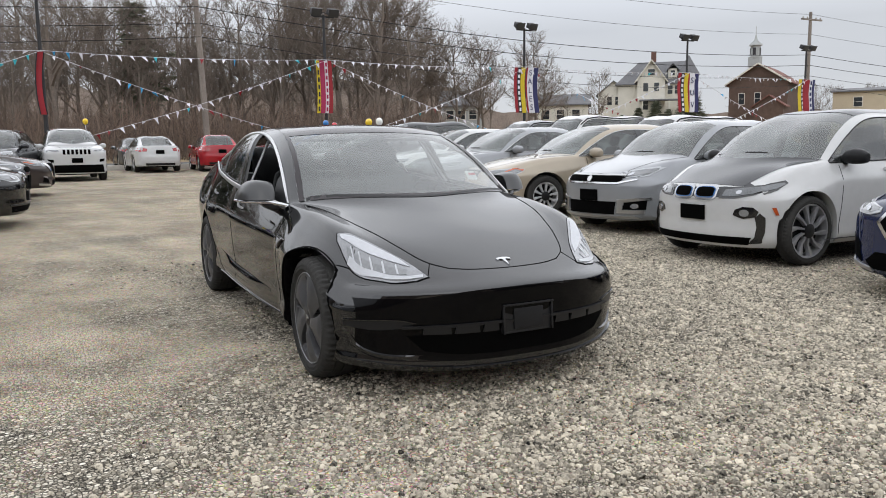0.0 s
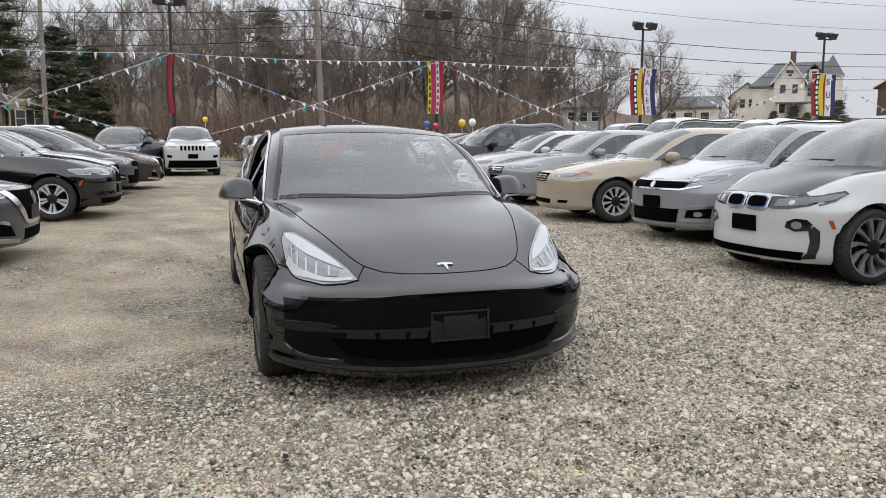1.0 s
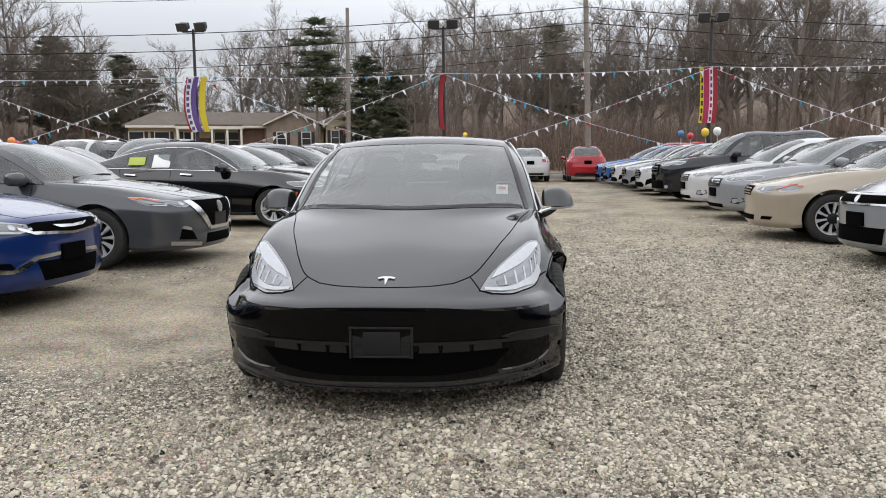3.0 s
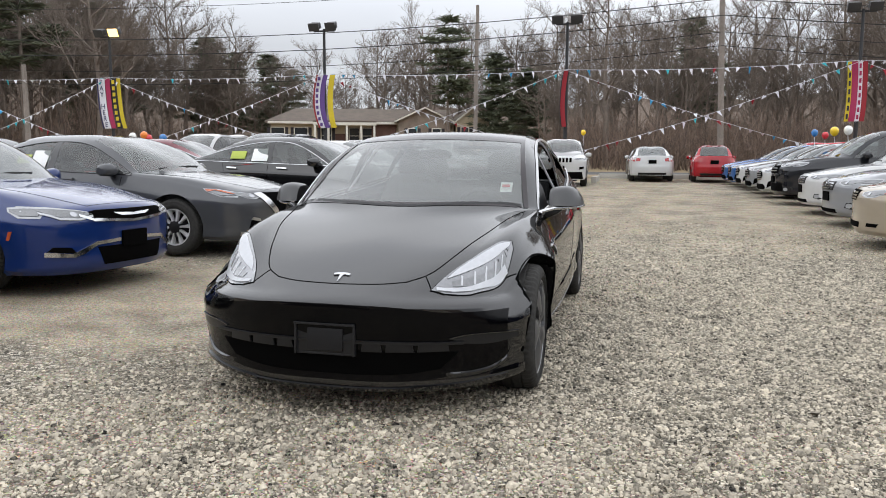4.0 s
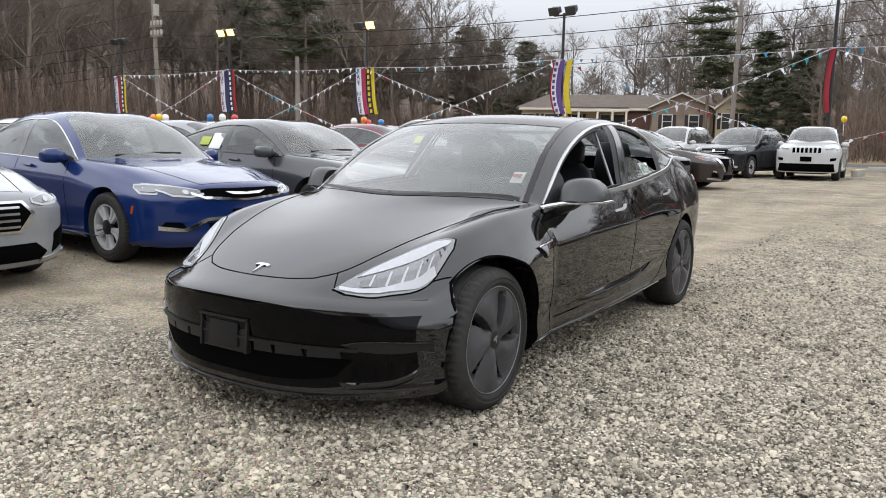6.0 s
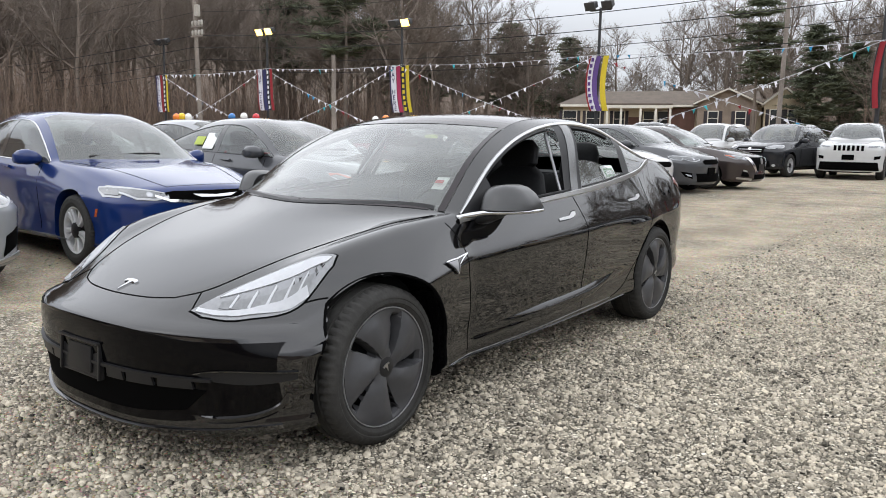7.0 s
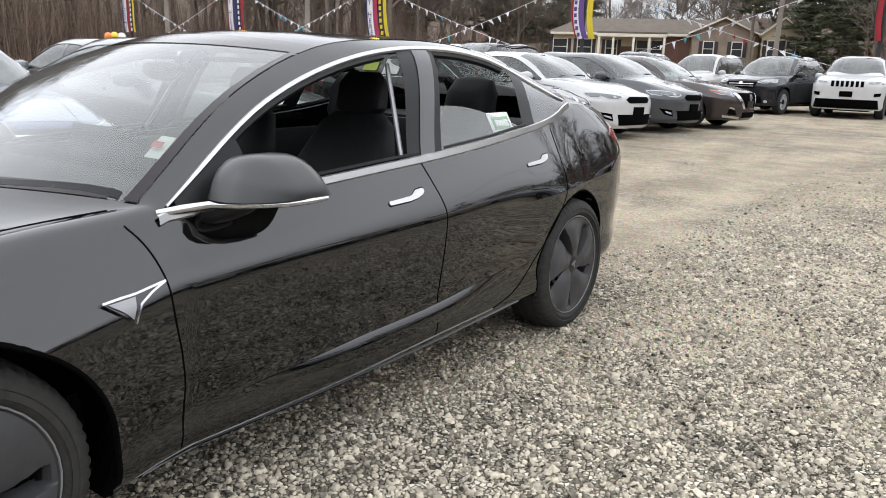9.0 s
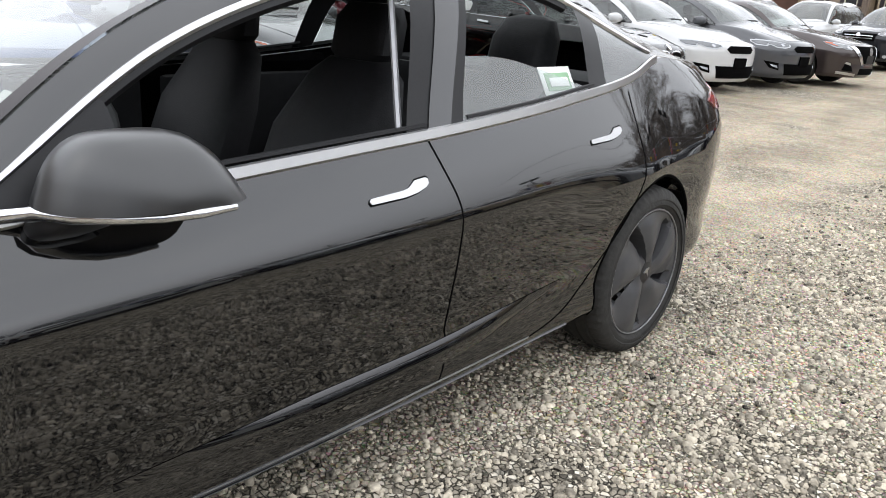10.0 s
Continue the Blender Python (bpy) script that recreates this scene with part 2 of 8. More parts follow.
M = {
    "ground": gravel_ground("crushed_stone"),
    "stone": principled("loose_stone", (0.378, 0.337, 0.266), 0.85, spread=0.58, scale=20, island=0.5, spec=0.3),
    "asphalt": principled("worn_asphalt", (0.07, 0.07, 0.072), 0.9, spread=0.25, scale=3, bump=0.4, bump_scale=90),
    "verge": principled("dead_grass", (0.22, 0.165, 0.09), 0.95, spread=0.4, scale=2, bump=0.8, bump_scale=30),
    "concrete": principled("old_concrete", (0.38, 0.36, 0.32), 0.85, spread=0.2, scale=4, bump=0.3),
    "black_paint": paint("black_paint", (0.003, 0.003, 0.0035), rough=0.25, ior=1.71),
    # the black body paint made duller, so the lower bumper looks shaded
    "shaded_bumper": principled("shaded_bumper_paint", (0.0015, 0.0015, 0.002), 0.10, spread=0.1, spec=0.14),
    "mirror_cap": principled("satin_black_cap", (0.012, 0.012, 0.0125), 0.30, spread=0.1, scale=20, spec=0.8),
    "navy_paint": paint("navy_paint", (0.01, 0.016, 0.05)),
    "blue_paint": paint("blue_paint", (0.004, 0.020, 0.108), metal=0.06),
    "bright_blue_paint": paint("bright_blue_paint", (0.02, 0.1, 0.3), metal=0.3),
    "grey_paint": paint("grey_paint", (0.055, 0.057, 0.062), metal=0.1),
    "silver_paint": paint("silver_paint", (0.24, 0.248, 0.26), metal=0.15),
    "white_paint": paint("white_paint", (0.50, 0.50, 0.495)),
    "beige_paint": paint("beige_paint", (0.34, 0.29, 0.22), metal=0.1),
    "brown_paint": paint("brown_paint", (0.04, 0.03, 0.028), metal=0.4),
    "maroon_paint": paint("maroon_paint", (0.12, 0.012, 0.02), metal=0.2),
    "red_paint": paint("red_paint", (0.32, 0.012, 0.018)),
    "dark_paint": paint("dark_paint", (0.014, 0.015, 0.018), metal=0.0),
    "trim": principled("black_plastic", (0.010, 0.010, 0.011), 0.45, spread=0.2, scale=30, spec=0.25),
    "gloss_trim": principled("gloss_black_trim", (0.006, 0.006, 0.007), 0.12, spread=0.05, coat=0.5),
    "satin": principled("satin_black_plastic", (0.012, 0.012, 0.013), 0.38, spread=0.1, scale=30, spec=0.3),
    "gap": principled("shut_line", (0.002, 0.002, 0.002), 0.9, spread=0.05, spec=0.03),
    "rubber": principled("tyre_rubber", (0.034, 0.033, 0.031), 0.8, spread=0.35, scale=8, bump=0.3, bump_scale=70, spec=0.2),
    "chrome": principled("bright_chrome", (0.58, 0.585, 0.60), 0.12, metal=1.0, spread=0.03),
    "satin_chrome": principled("satin_chrome", (0.50, 0.50, 0.505), 0.3, metal=1.0, spread=0.05),
    "alloy": principled("silver_alloy", (0.56, 0.56, 0.57), 0.36, metal=0.35, spread=0.08),
    "dark_alloy": principled("dark_alloy", (0.035, 0.035, 0.037), 0.42, metal=0.3, spread=0.1),
    "rim_edge": principled("rim_edge_metal", (0.30, 0.30, 0.31), 0.4, metal=0.6, spread=0.1),
    "aero": principled("aero_cover_plastic", (0.05, 0.05, 0.053), 0.36, spread=0.12, scale=10, spec=0.35),
    "lens": principled("headlamp_lens", (0.36, 0.37, 0.385), 0.28, metal=0.2, coat=1.0, spread=0.12, scale=14),
    "lens_grey": principled("lamp_housing", (0.16, 0.165, 0.17), 0.15, metal=0.3, coat=1.0, spread=0.4, scale=18),
    "lens_soft": principled("soft_lamp_housing", (0.21, 0.215, 0.225), 0.2, metal=0.3, coat=1.0, spread=0.25, scale=18),
    "reflector": principled("lamp_reflector_bowl", (0.42, 0.43, 0.45), 0.2, metal=0.7, coat=0.6, spread=0.2, scale=25),
    "lens_dark": principled("smoked_lamp_lens", (0.10, 0.105, 0.11), 0.08, metal=0.5, coat=1.0, spread=0.4, scale=16),
    "lens_red": principled("tail_lamp_red", (0.30, 0.012, 0.012), 0.1, coat=1.0, spread=0.3, scale=20),
    "lens_amber": principled("amber_marker", (0.42, 0.075, 0.018), 0.15, coat=1.0, spread=0.1),
    "led_white": principled("lamp_reflector", (0.47, 0.48, 0.50), 0.3, metal=0.2, spread=0.1, scale=12),
    "glass": glass_like("clear_windscreen", (0.92, 0.99, 0.955), 1.46, dust=0.18),
    "tint": glass_like("tinted_pane", (0.62, 0.68, 0.66), 1.5, dust=0.04),
    "pane_clear": glass_like("side_pane", (0.96, 0.99, 0.97), 1.5),
    "lowered_pane": glass_like("dusty_sheen_pane", (0.86, 0.92, 0.90), 1.5, dust=0.15),
    "roof_glass": principled("dark_roof_glass", (0.012, 0.007, 0.009), 0.08, spread=0.1, spec=0.4),
    "car_glass": glass_like("car_window", (0.88, 0.96, 0.92), 1.55, dust=0.12),
    "cabin": principled("dark_cabin", (0.014, 0.0145, 0.016), 0.7, spread=0.3, scale=5, spec=0.2),
    "cabin_pale": principled("beige_cabin", (0.25, 0.22, 0.18), 0.7, spread=0.2, scale=5),
    "seat": principled("black_upholstery", (0.013, 0.013, 0.0145), 0.6, spread=0.3, scale=12, bump=0.15, bump_scale=200, spec=0.2),
    "machined": principled("machined_dark_alloy", (0.34, 0.34, 0.35), 0.35, metal=0.6, spread=0.15),
    "white_card": principled("white_card", (0.8, 0.8, 0.78), 0.6, spread=0.03),
    "red_ink": principled("red_ink", (0.55, 0.05, 0.04), 0.6, spread=0.1),
    "green_ink": principled("green_ink", (0.25, 0.42, 0.25), 0.6, spread=0.1),
    "yellow_card": principled("yellow_card", (0.42, 0.50, 0.08), 0.6, spread=0.05),
}


# ---- mesh helpers ----
CORE = [None]


def mesh_from(name, bm, material, smooth=True, angle=None):
    """A mesh with its faces turned outwards; open sheets turn away from CORE, the middle of what is being built."""
    me = bpy.data.meshes.new(name)
    bmesh.ops.recalc_face_normals(bm, faces=bm.faces)
    if CORE[0] is not None and any(e.is_boundary for e in bm.edges):
        bm.normal_update()
        left = set(bm.faces)
        while left:
            group, todo = [], [left.pop()]
            while todo:
                f = todo.pop()
                group.append(f)
                for e in f.edges:
                    for g in e.link_faces:
                        if g in left:
                            left.discard(g)
                            todo.append(g)
            if sum(f.normal.dot(f.calc_center_median() - CORE[0]) * f.calc_area() for f in group) < 0:
                bmesh.ops.reverse_faces(bm, faces=group)
    bm.to_mesh(me)
    bm.free()
    if smooth:
        for p in me.polygons:
            p.use_smooth = True
        if angle:
            me.set_sharp_from_angle(angle=radians(angle))
    if material:
        me.materials.append(M[material] if isinstance(material, str) else material)
    return me


def part(name, bm, material, parent, label="", smooth=True, angle=40, at=None):
    """Links a bmesh as one mesh object under a thing or under a part."""
    ob = new(name, bm if isinstance(bm, bpy.types.Mesh) else mesh_from(name, bm, material, smooth, angle))
    ob.parent = parent
    if at is not None:
        ob.matrix_basis = at
    if label:
        tagged(ob, label)
    return ob


def thing(name, label, category, at=None, group="", kind=""):
    ob = tagged(new(name), label, category, group, kind)
    if at is not None:
        ob.matrix_basis = at
    return ob


def solid(name, bm, material, label, category, at=None, group="", kind="", smooth=True, angle=40):
    """A thing that is one mesh."""
    ob = tagged(new(name, mesh_from(name, bm, material, smooth, angle)), label, category, group, kind)
    if at is not None:
        ob.matrix_basis = at
    return ob


def box_bm(sx, sy, sz, cx=0, cy=0, cz=0, bevel=0.0, bm=None, turn=None):
    bm = bm or bmesh.new()
    m = Matrix.Translation((cx, cy, cz)) @ (turn or Matrix()) @ Matrix.Diagonal((sx, sy, sz, 1))
    made = bmesh.ops.create_cube(bm, size=1, matrix=m)["verts"]
    if bevel:
        edges = {e for v in made for e in v.link_edges}
        bmesh.ops.bevel(bm, geom=list(edges), offset=bevel, segments=2, affect="EDGES", profile=0.6)
    return bm


def tube_bm(points, radii, sides=6, bm=None, close=True):
    """A tapered tube along points."""
    bm = bm or bmesh.new()
    points = [Vector(p) for p in points]
    if not hasattr(radii, "__len__"):
        radii = [radii] * len(points)
    rings, side = [], None
    for i, p in enumerate(points):
        d = (points[min(i + 1, len(points) - 1)] - points[max(i - 1, 0)]).normalized()
        if side is None:
            side = d.orthogonal().normalized()
        side = (side - d * side.dot(d)).normalized()
        up = d.cross(side)
        rings.append([bm.verts.new(p + radii[i] * (math.cos(2 * math.pi * k / sides) * side + math.sin(2 * math.pi * k / sides) * up)) for k in range(sides)])
    for r0, r1 in zip(rings, rings[1:]):
        for k in range(sides):
            bm.faces.new((r0[k], r0[(k + 1) % sides], r1[(k + 1) % sides], r1[k]))
    if close:
        bm.faces.new(rings[0][::-1])
        bm.faces.new(rings[-1])
    return bm


def lathe_bm(profile, steps=32, axis="X", bm=None):
    """Turns (along, radius) points round an axis."""
    bm = bm or bmesh.new()
    rows = []
    for a, r in profile:
        ring = []
        for k in range(steps):
            c, s = math.cos(2 * math.pi * k / steps), math.sin(2 * math.pi * k / steps)
            co = (a, r * c, r * s) if axis == "X" else (r * c, r * s, a)
            ring.append(bm.verts.new(co))
        rows.append(ring)
    for r0, r1 in zip(rows, rows[1:]):
        for k in range(steps):
            bm.faces.new((r0[k], r0[(k + 1) % steps], r1[(k + 1) % steps], r1[k]))
    return bm


def prism_bm(outline, depth, axis="Y", bm=None, at=0.0, taper=1.0):
    """An outline in the two other axes, drawn out along one axis."""
    bm = bm or bmesh.new()

    def place(u, v, w):
        return {"X": (w, u, v), "Y": (u, w, v), "Z": (u, v, w)}[axis]
    cu = sum(p[0] for p in outline) / len(outline)
    cv = sum(p[1] for p in outline) / len(outline)
    lo = [bm.verts.new(place(u, v, at)) for u, v in outline]
    hi = [bm.verts.new(place(cu + (u - cu) * taper, cv + (v - cv) * taper, at + depth)) for u, v in outline]
    bm.faces.new(lo)
    bm.faces.new(hi[::-1])
    for k in range(len(lo)):
        j = (k + 1) % len(lo)
        bm.faces.new((lo[k], lo[j], hi[j], hi[k]))
    return bm


def curve_through(points, counts, breaks=()):
    """Points along a smooth curve through control points, with sharp turns at the breaks. counts: steps in each span."""
    p = np.array(points, float)
    n = len(p)
    chord = np.maximum(np.linalg.norm(np.diff(p, axis=0), axis=1), 1e-4)
    out = []
    for i in range(n - 1):
        d = (p[i + 1] - p[i]) / chord[i]

        def slope(k, inner):
            if k == 0 or k == n - 1 or k in breaks:
                return inner
            a, b = chord[k - 1], chord[k]
            return (b * (p[k] - p[k - 1]) / a + a * (p[k + 1] - p[k]) / b) / (a + b)
        t0, t1 = slope(i, d) * chord[i], slope(i + 1, d) * chord[i]
        for s in np.arange(counts[i]) / counts[i]:
            h00, h10 = 2 * s**3 - 3 * s**2 + 1, s**3 - 2 * s**2 + s
            out.append(h00 * p[i] + h10 * t0 + (1 - h00) * p[i + 1] + (s**3 - s**2) * t1)
    out.append(p[-1])
    return np.array(out)


# ---- cars: front towards -y, left towards +x, origin on the ground under the front axle ----
from mathutils.bvhtree import BVHTree

AIM = {"front": (Vector((0, 1, 0)), lambda u, v: Vector((u, -6, v))), "rear": (Vector((0, -1, 0)), lambda u, v: Vector((u, 12, v))),
       "left": (Vector((-1, 0, 0)), lambda u, v: Vector((4, u, v))), "right": (Vector((1, 0, 0)), lambda u, v: Vector((-4, u, v))),
       "top": (Vector((0, 0, -1)), lambda u, v: Vector((u, v, 5)))}


class Shell:
    """The skin of a car: a top (bonnet, screens, roof, tail) that spans the shoulder line, and sides that hang from it all round."""

    def __init__(self, net, breaks, spans, side, front, rear, low, cols=(7, 4, 9), levels=24, flares=(), shoulder=None, soften=0.0, crown=None):
        rows = [curve_through([st[r] for st in net], spans, breaks) for r in range(4)]
        self.station = np.concatenate([[0], np.cumsum(spans)])
        n = len(rows[0])
        self.na, self.nb, self.nc = cols
        half = []
        for i in range(n):
            a, b, c, d = (rows[r][i] for r in range(4))
            c2, b2 = c * (-1, 1, 1), b * (-1, 1, 1)
            seg = curve_through([a, b, c, d, c2, b2], [*cols, 1, 1], ())
            seg = seg[:sum(cols) + 1]
            if crown is not None and i >= self.station[crown]:
                mix = min(1.0, (i - self.station[crown]) / 6)
                for j in range(1, cols[2] + 1):
                    f = 1 - j / cols[2]
                    seg[cols[0] + cols[1] + j] = (1 - mix) * seg[cols[0] + cols[1] + j] + mix * np.array((c[0] * f, d[1] + (c[1] - d[1]) * f * f, d[2] + (c[2] - d[2]) * f ** 2.2))
            half.append(seg)
        half = np.array(half)
        self.top = np.concatenate([half, (half * (-1, 1, 1))[:, -2::-1]], axis=1)
        w = self.top.shape[1]
        rim = [(0, j) for j in range(w // 2, 0, -1)] + [(i, 0) for i in range(n)] + [(n - 1, j) for j in range(1, w)]
        rim += [(i, w - 1) for i in range(n - 2, -1, -1)] + [(0, j) for j in range(w - 2, w // 2, -1)]
        self.rim = rim
        edge = np.array([self.top[i, j] for i, j in rim])
        tang = np.roll(edge, -2, 0) - np.roll(edge, 2, 0) + 0.5 * (np.roll(edge, -5, 0) - np.roll(edge, 5, 0))
        out = np.stack([tang[:, 1], -tang[:, 0]], 1)
        out /= np.linalg.norm(out, axis=1)[:, None]
        if (out * edge[:, :2]).sum() < 0 and out[len(out) // 4, 0] < 0:
            out = -out
        if out[len(rim) // 4, 0] * edge[len(rim) // 4, 0] < 0:
            out = -out
        self.out = out
        level = np.linspace(0, 1, levels + 1)
        if shoulder:
            cut, tight = shoulder[0], int(levels * 0.45)
            level = np.concatenate([np.linspace(0, cut - 0.08, int(levels * 0.2)), np.linspace(cut - 0.07, cut + 0.07, tight), np.linspace(cut + 0.085, 1, levels + 1 - int(levels * 0.2) - tight)])

        def profile(points):
            """The offset at each level, with its corners rounded off."""
            at = np.linspace(-0.2, 1.2, 2801)
            off = np.interp(at, *np.array(points).T)
            if soften:
                width = int(soften / 0.0005)
                for _ in range(2):
                    wide = np.convolve(np.pad(off, width, mode="edge"), np.ones(width) / width, "same")[width:-width]
                    off = np.where((at > 0.03) & (at < 0.97), wide, off)
            return np.interp(level, at, off)
        prof = {"side": profile(side), "front": np.interp(level, *np.array(front).T), "rear": np.interp(level, *np.array(rear).T)}
        wf, wr = np.clip(-out[:, 1], 0, 1) ** 1.5, np.clip(out[:, 1], 0, 1) ** 1.5
        ws = 1 - wf - wr
        y0, y1 = edge[:, 1].min(), edge[:, 1].max()
        lows = np.interp(edge[:, 1], *np.array(low).T)
        self.ring = np.zeros((levels + 1, len(rim), 3))
        for k in range(levels + 1):
            o = wf * prof["front"][k] + wr * prof["rear"][k] + ws * prof["side"][k]
            for fy, amount, reach, *by in flares:
                o = o + ws * amount * np.exp(-((edge[:, 1] - fy) / reach) ** 2) * min(1, level[k] / (by[0] if by else 0.35)) ** (0.7 if by else 1.3)
            self.ring[k, :, :2] = edge[:, :2] + out * o[:, None]
            plain = edge[:, 2] + (lows - edge[:, 2]) * level[k]
            if shoulder:
                zl = np.minimum(np.interp(edge[:, 1], *np.array(shoulder[1]).T), edge[:, 2] - 0.06)
                bent = edge[:, 2] + (zl - edge[:, 2]) * level[k] / cut if level[k] < cut else zl + (lows - zl) * (level[k] - cut) / (1 - cut)
                plain = ws * bent + (1 - ws) * plain
            self.ring[k, :, 2] = plain

    def faces(self, stations, cols):
        """Top faces between two stations (in steps) and two columns."""
        return [(i, j) for i in range(*stations) for j in range(*cols)]

    def build(self, keep, arches=(), holes=()):
        """The painted skin. keep(i, j): whether a face of the top belongs to it. arches: (y, z, radius)."""
        bm = bmesh.new()
        n, w = self.top.shape[:2]
        tv = {}

        def top_vert(i, j):
            if (i, j) not in tv:
                tv[i, j] = bm.verts.new(self.top[i, j])
            return tv[i, j]
        for i in range(n - 1):
            for j in range(w - 1):
                if keep(i, j):
                    bm.faces.new((top_vert(i, j), top_vert(i + 1, j), top_vert(i + 1, j + 1), top_vert(i, j + 1)))
        prev = [top_vert(*ij) for ij in self.rim]
        side_faces = []
        for k in range(1, len(self.ring)):
            cur = [bm.verts.new(p) for p in self.ring[k]]
            for a in range(len(cur)):
                b = (a + 1) % len(cur)
                f = bm.faces.new((prev[a], prev[b], cur[b], cur[a]))
                if abs(self.out[a, 0]) > 0.45:
                    side_faces.append(f)
            prev = cur
        bm.verts.ensure_lookup_table()
        for y, z, r in arches:
            gone = [f for f in side_faces if f.is_valid and math.hypot(f.calc_center_median().y - y, f.calc_center_median().z - z) < r and f.calc_center_median().z < z + r]
            hole = set(v for f in gone for v in f.verts)
            bmesh.ops.delete(bm, geom=gone, context="FACES_KEEP_BOUNDARY")
            side_faces = [f for f in side_faces if f.is_valid]
            edges = []
            for v in hole:
                if v.is_valid and v.link_faces:
                    d = Vector((v.co.y - y, v.co.z - z))
                    if d.length > 1e-4 and (v.co.z > z - r * 0.8):
                        d = d.normalized() * r
                        v.co.y, v.co.z = y + d.x, z + d.y
            for e in bm.edges:
                if e.is_boundary and e.verts[0] in hole and e.verts[1] in hole:
                    edges.append(e)
            made = bmesh.ops.extrude_edge_only(bm, edges=edges)["geom"]
            for v in made:
                if isinstance(v, bmesh.types.BMVert):
                    v.co.x -= math.copysign(0.16, v.co.x)
        loose = [v for v in bm.verts if not v.link_faces]
        bmesh.ops.delete(bm, geom=loose, context="VERTS")
        return bm

    def tree(self):
        """For laying lamps, trim and shut lines on the whole closed skin."""
        bm = self.build(lambda i, j: True)
        bmesh.ops.recalc_face_normals(bm, faces=bm.faces)
        t = BVHTree.FromBMesh(bm)
        bm.free()
        self.bvh = t
        return t

    def region(self, stations, cols, lift=0.0, both=True):
        """A sheet of the top between stations and columns, and its mirror image where both."""
        bm = bmesh.new()
        w = self.top.shape[1]
        for flip in ((False, True) if both else (False,)):
            vs = {}
            for i in range(stations[0], stations[1] + 1):
                for j in range(cols[0], cols[1] + 1):
                    p = Vector(self.top[i, w - 1 - j if flip else j])
                    vs[i, j] = bm.verts.new(p)
            for i in range(*stations):
                for j in range(*cols):
                    q = (vs[i, j], vs[i + 1, j], vs[i + 1, j + 1], vs[i, j + 1])
                    if (q[0].co - q[2].co).length > 1e-4:
                        bm.faces.new(q[::-1] if flip else q)
        bmesh.ops.remove_doubles(bm, verts=bm.verts, dist=0.0002)
        if lift:
            bm.normal_update()
            centre = Vector((0, 1.5, 0.5))
            for v in bm.verts:
                nn = v.normal if v.normal.dot(v.co - centre) > 0 else -v.normal
                v.co += nn * lift
        return bm

    def lay(self, outline, view, lift=0.004, cell=0.05, bm=None, mirror=False):
        """A raised piece with the outline, in the plane of a view, laid on the skin."""
        bm = bm or bmesh.new()
        for flip in ((1, -1) if mirror else (1,)):
            flat = bmesh.new()
            pts = [((u * flip) if view in ("front", "rear", "top") else u, v) for u, v in outline]
            flat.faces.new([flat.verts.new((u, v, 0)) for u, v in pts])
            us, vs = [p[0] for p in pts], [p[1] for p in pts]
            for axis, lo, hi in ((0, min(us), max(us)), (1, min(vs), max(vs))):
                for k in range(1, int((hi - lo) / cell) + 1):
                    at = [0, 0, 0]
                    at[axis] = lo + k * cell
                    nn = [0, 0, 0]
                    nn[axis] = 1
                    bmesh.ops.bisect_plane(flat, geom=flat.verts[:] + flat.edges[:] + flat.faces[:], plane_co=at, plane_no=nn)
            bmesh.ops.triangulate(flat, faces=flat.faces)
            way, start = AIM[{"left": "right", "right": "left"}.get(view, view) if flip < 0 else view]
            for v in flat.verts:
                hit, nn, _, _ = self.bvh.ray_cast(start(v.co.x, v.co.y), way)
                if hit is None:
                    hit, nn, _, _ = self.bvh.find_nearest(start(v.co.x, v.co.y) * 0.3)
                if nn.dot(way) > 0:
                    nn = -nn
                v.co = hit + nn * lift
                v.normal = nn
            flat.normal_update()
            rim = [e for e in flat.edges if e.is_boundary]
            made = bmesh.ops.extrude_edge_only(flat, edges=rim)["geom"]
            for v in made:
                if isinstance(v, bmesh.types.BMVert):
                    _, nn, _, _ = self.bvh.find_nearest(v.co)
                    if nn.dot(way) > 0:
                        nn = -nn
                    v.co -= nn * (lift + 0.006)
            me = bpy.data.meshes.new("tmp")
            flat.to_mesh(me)
            flat.free()
            bm.from_mesh(me)
            bpy.data.meshes.remove(me)
        return bm

    def strip(self, line, width, view, lift=0.002, cell=0.06, mirror=False):
        """A narrow band along a line."""
        p = np.array(line, float)
        t = np.gradient(p, axis=0)
        t /= np.linalg.norm(t, axis=1)[:, None]
        nrm = np.stack([-t[:, 1], t[:, 0]], 1) * width / 2
        return self.lay([*map(tuple, p + nrm), *map(tuple, (p - nrm)[::-1])], view, lift, cell, mirror=mirror)


def smooth_line(points, steps=6):
    return [tuple(p[:2]) for p in curve_through([(*p, 0) for p in points], [steps] * (len(points) - 1))]


def two_sides(shell, outline, lift=0.004, cell=0.05, strip=None):
    """The same piece for the left and the right side."""
    if strip:
        return [shell.strip(outline, strip, v, lift, cell) for v in ("left", "right")]
    return [shell.lay(outline, v, lift, cell) for v in ("left", "right")]


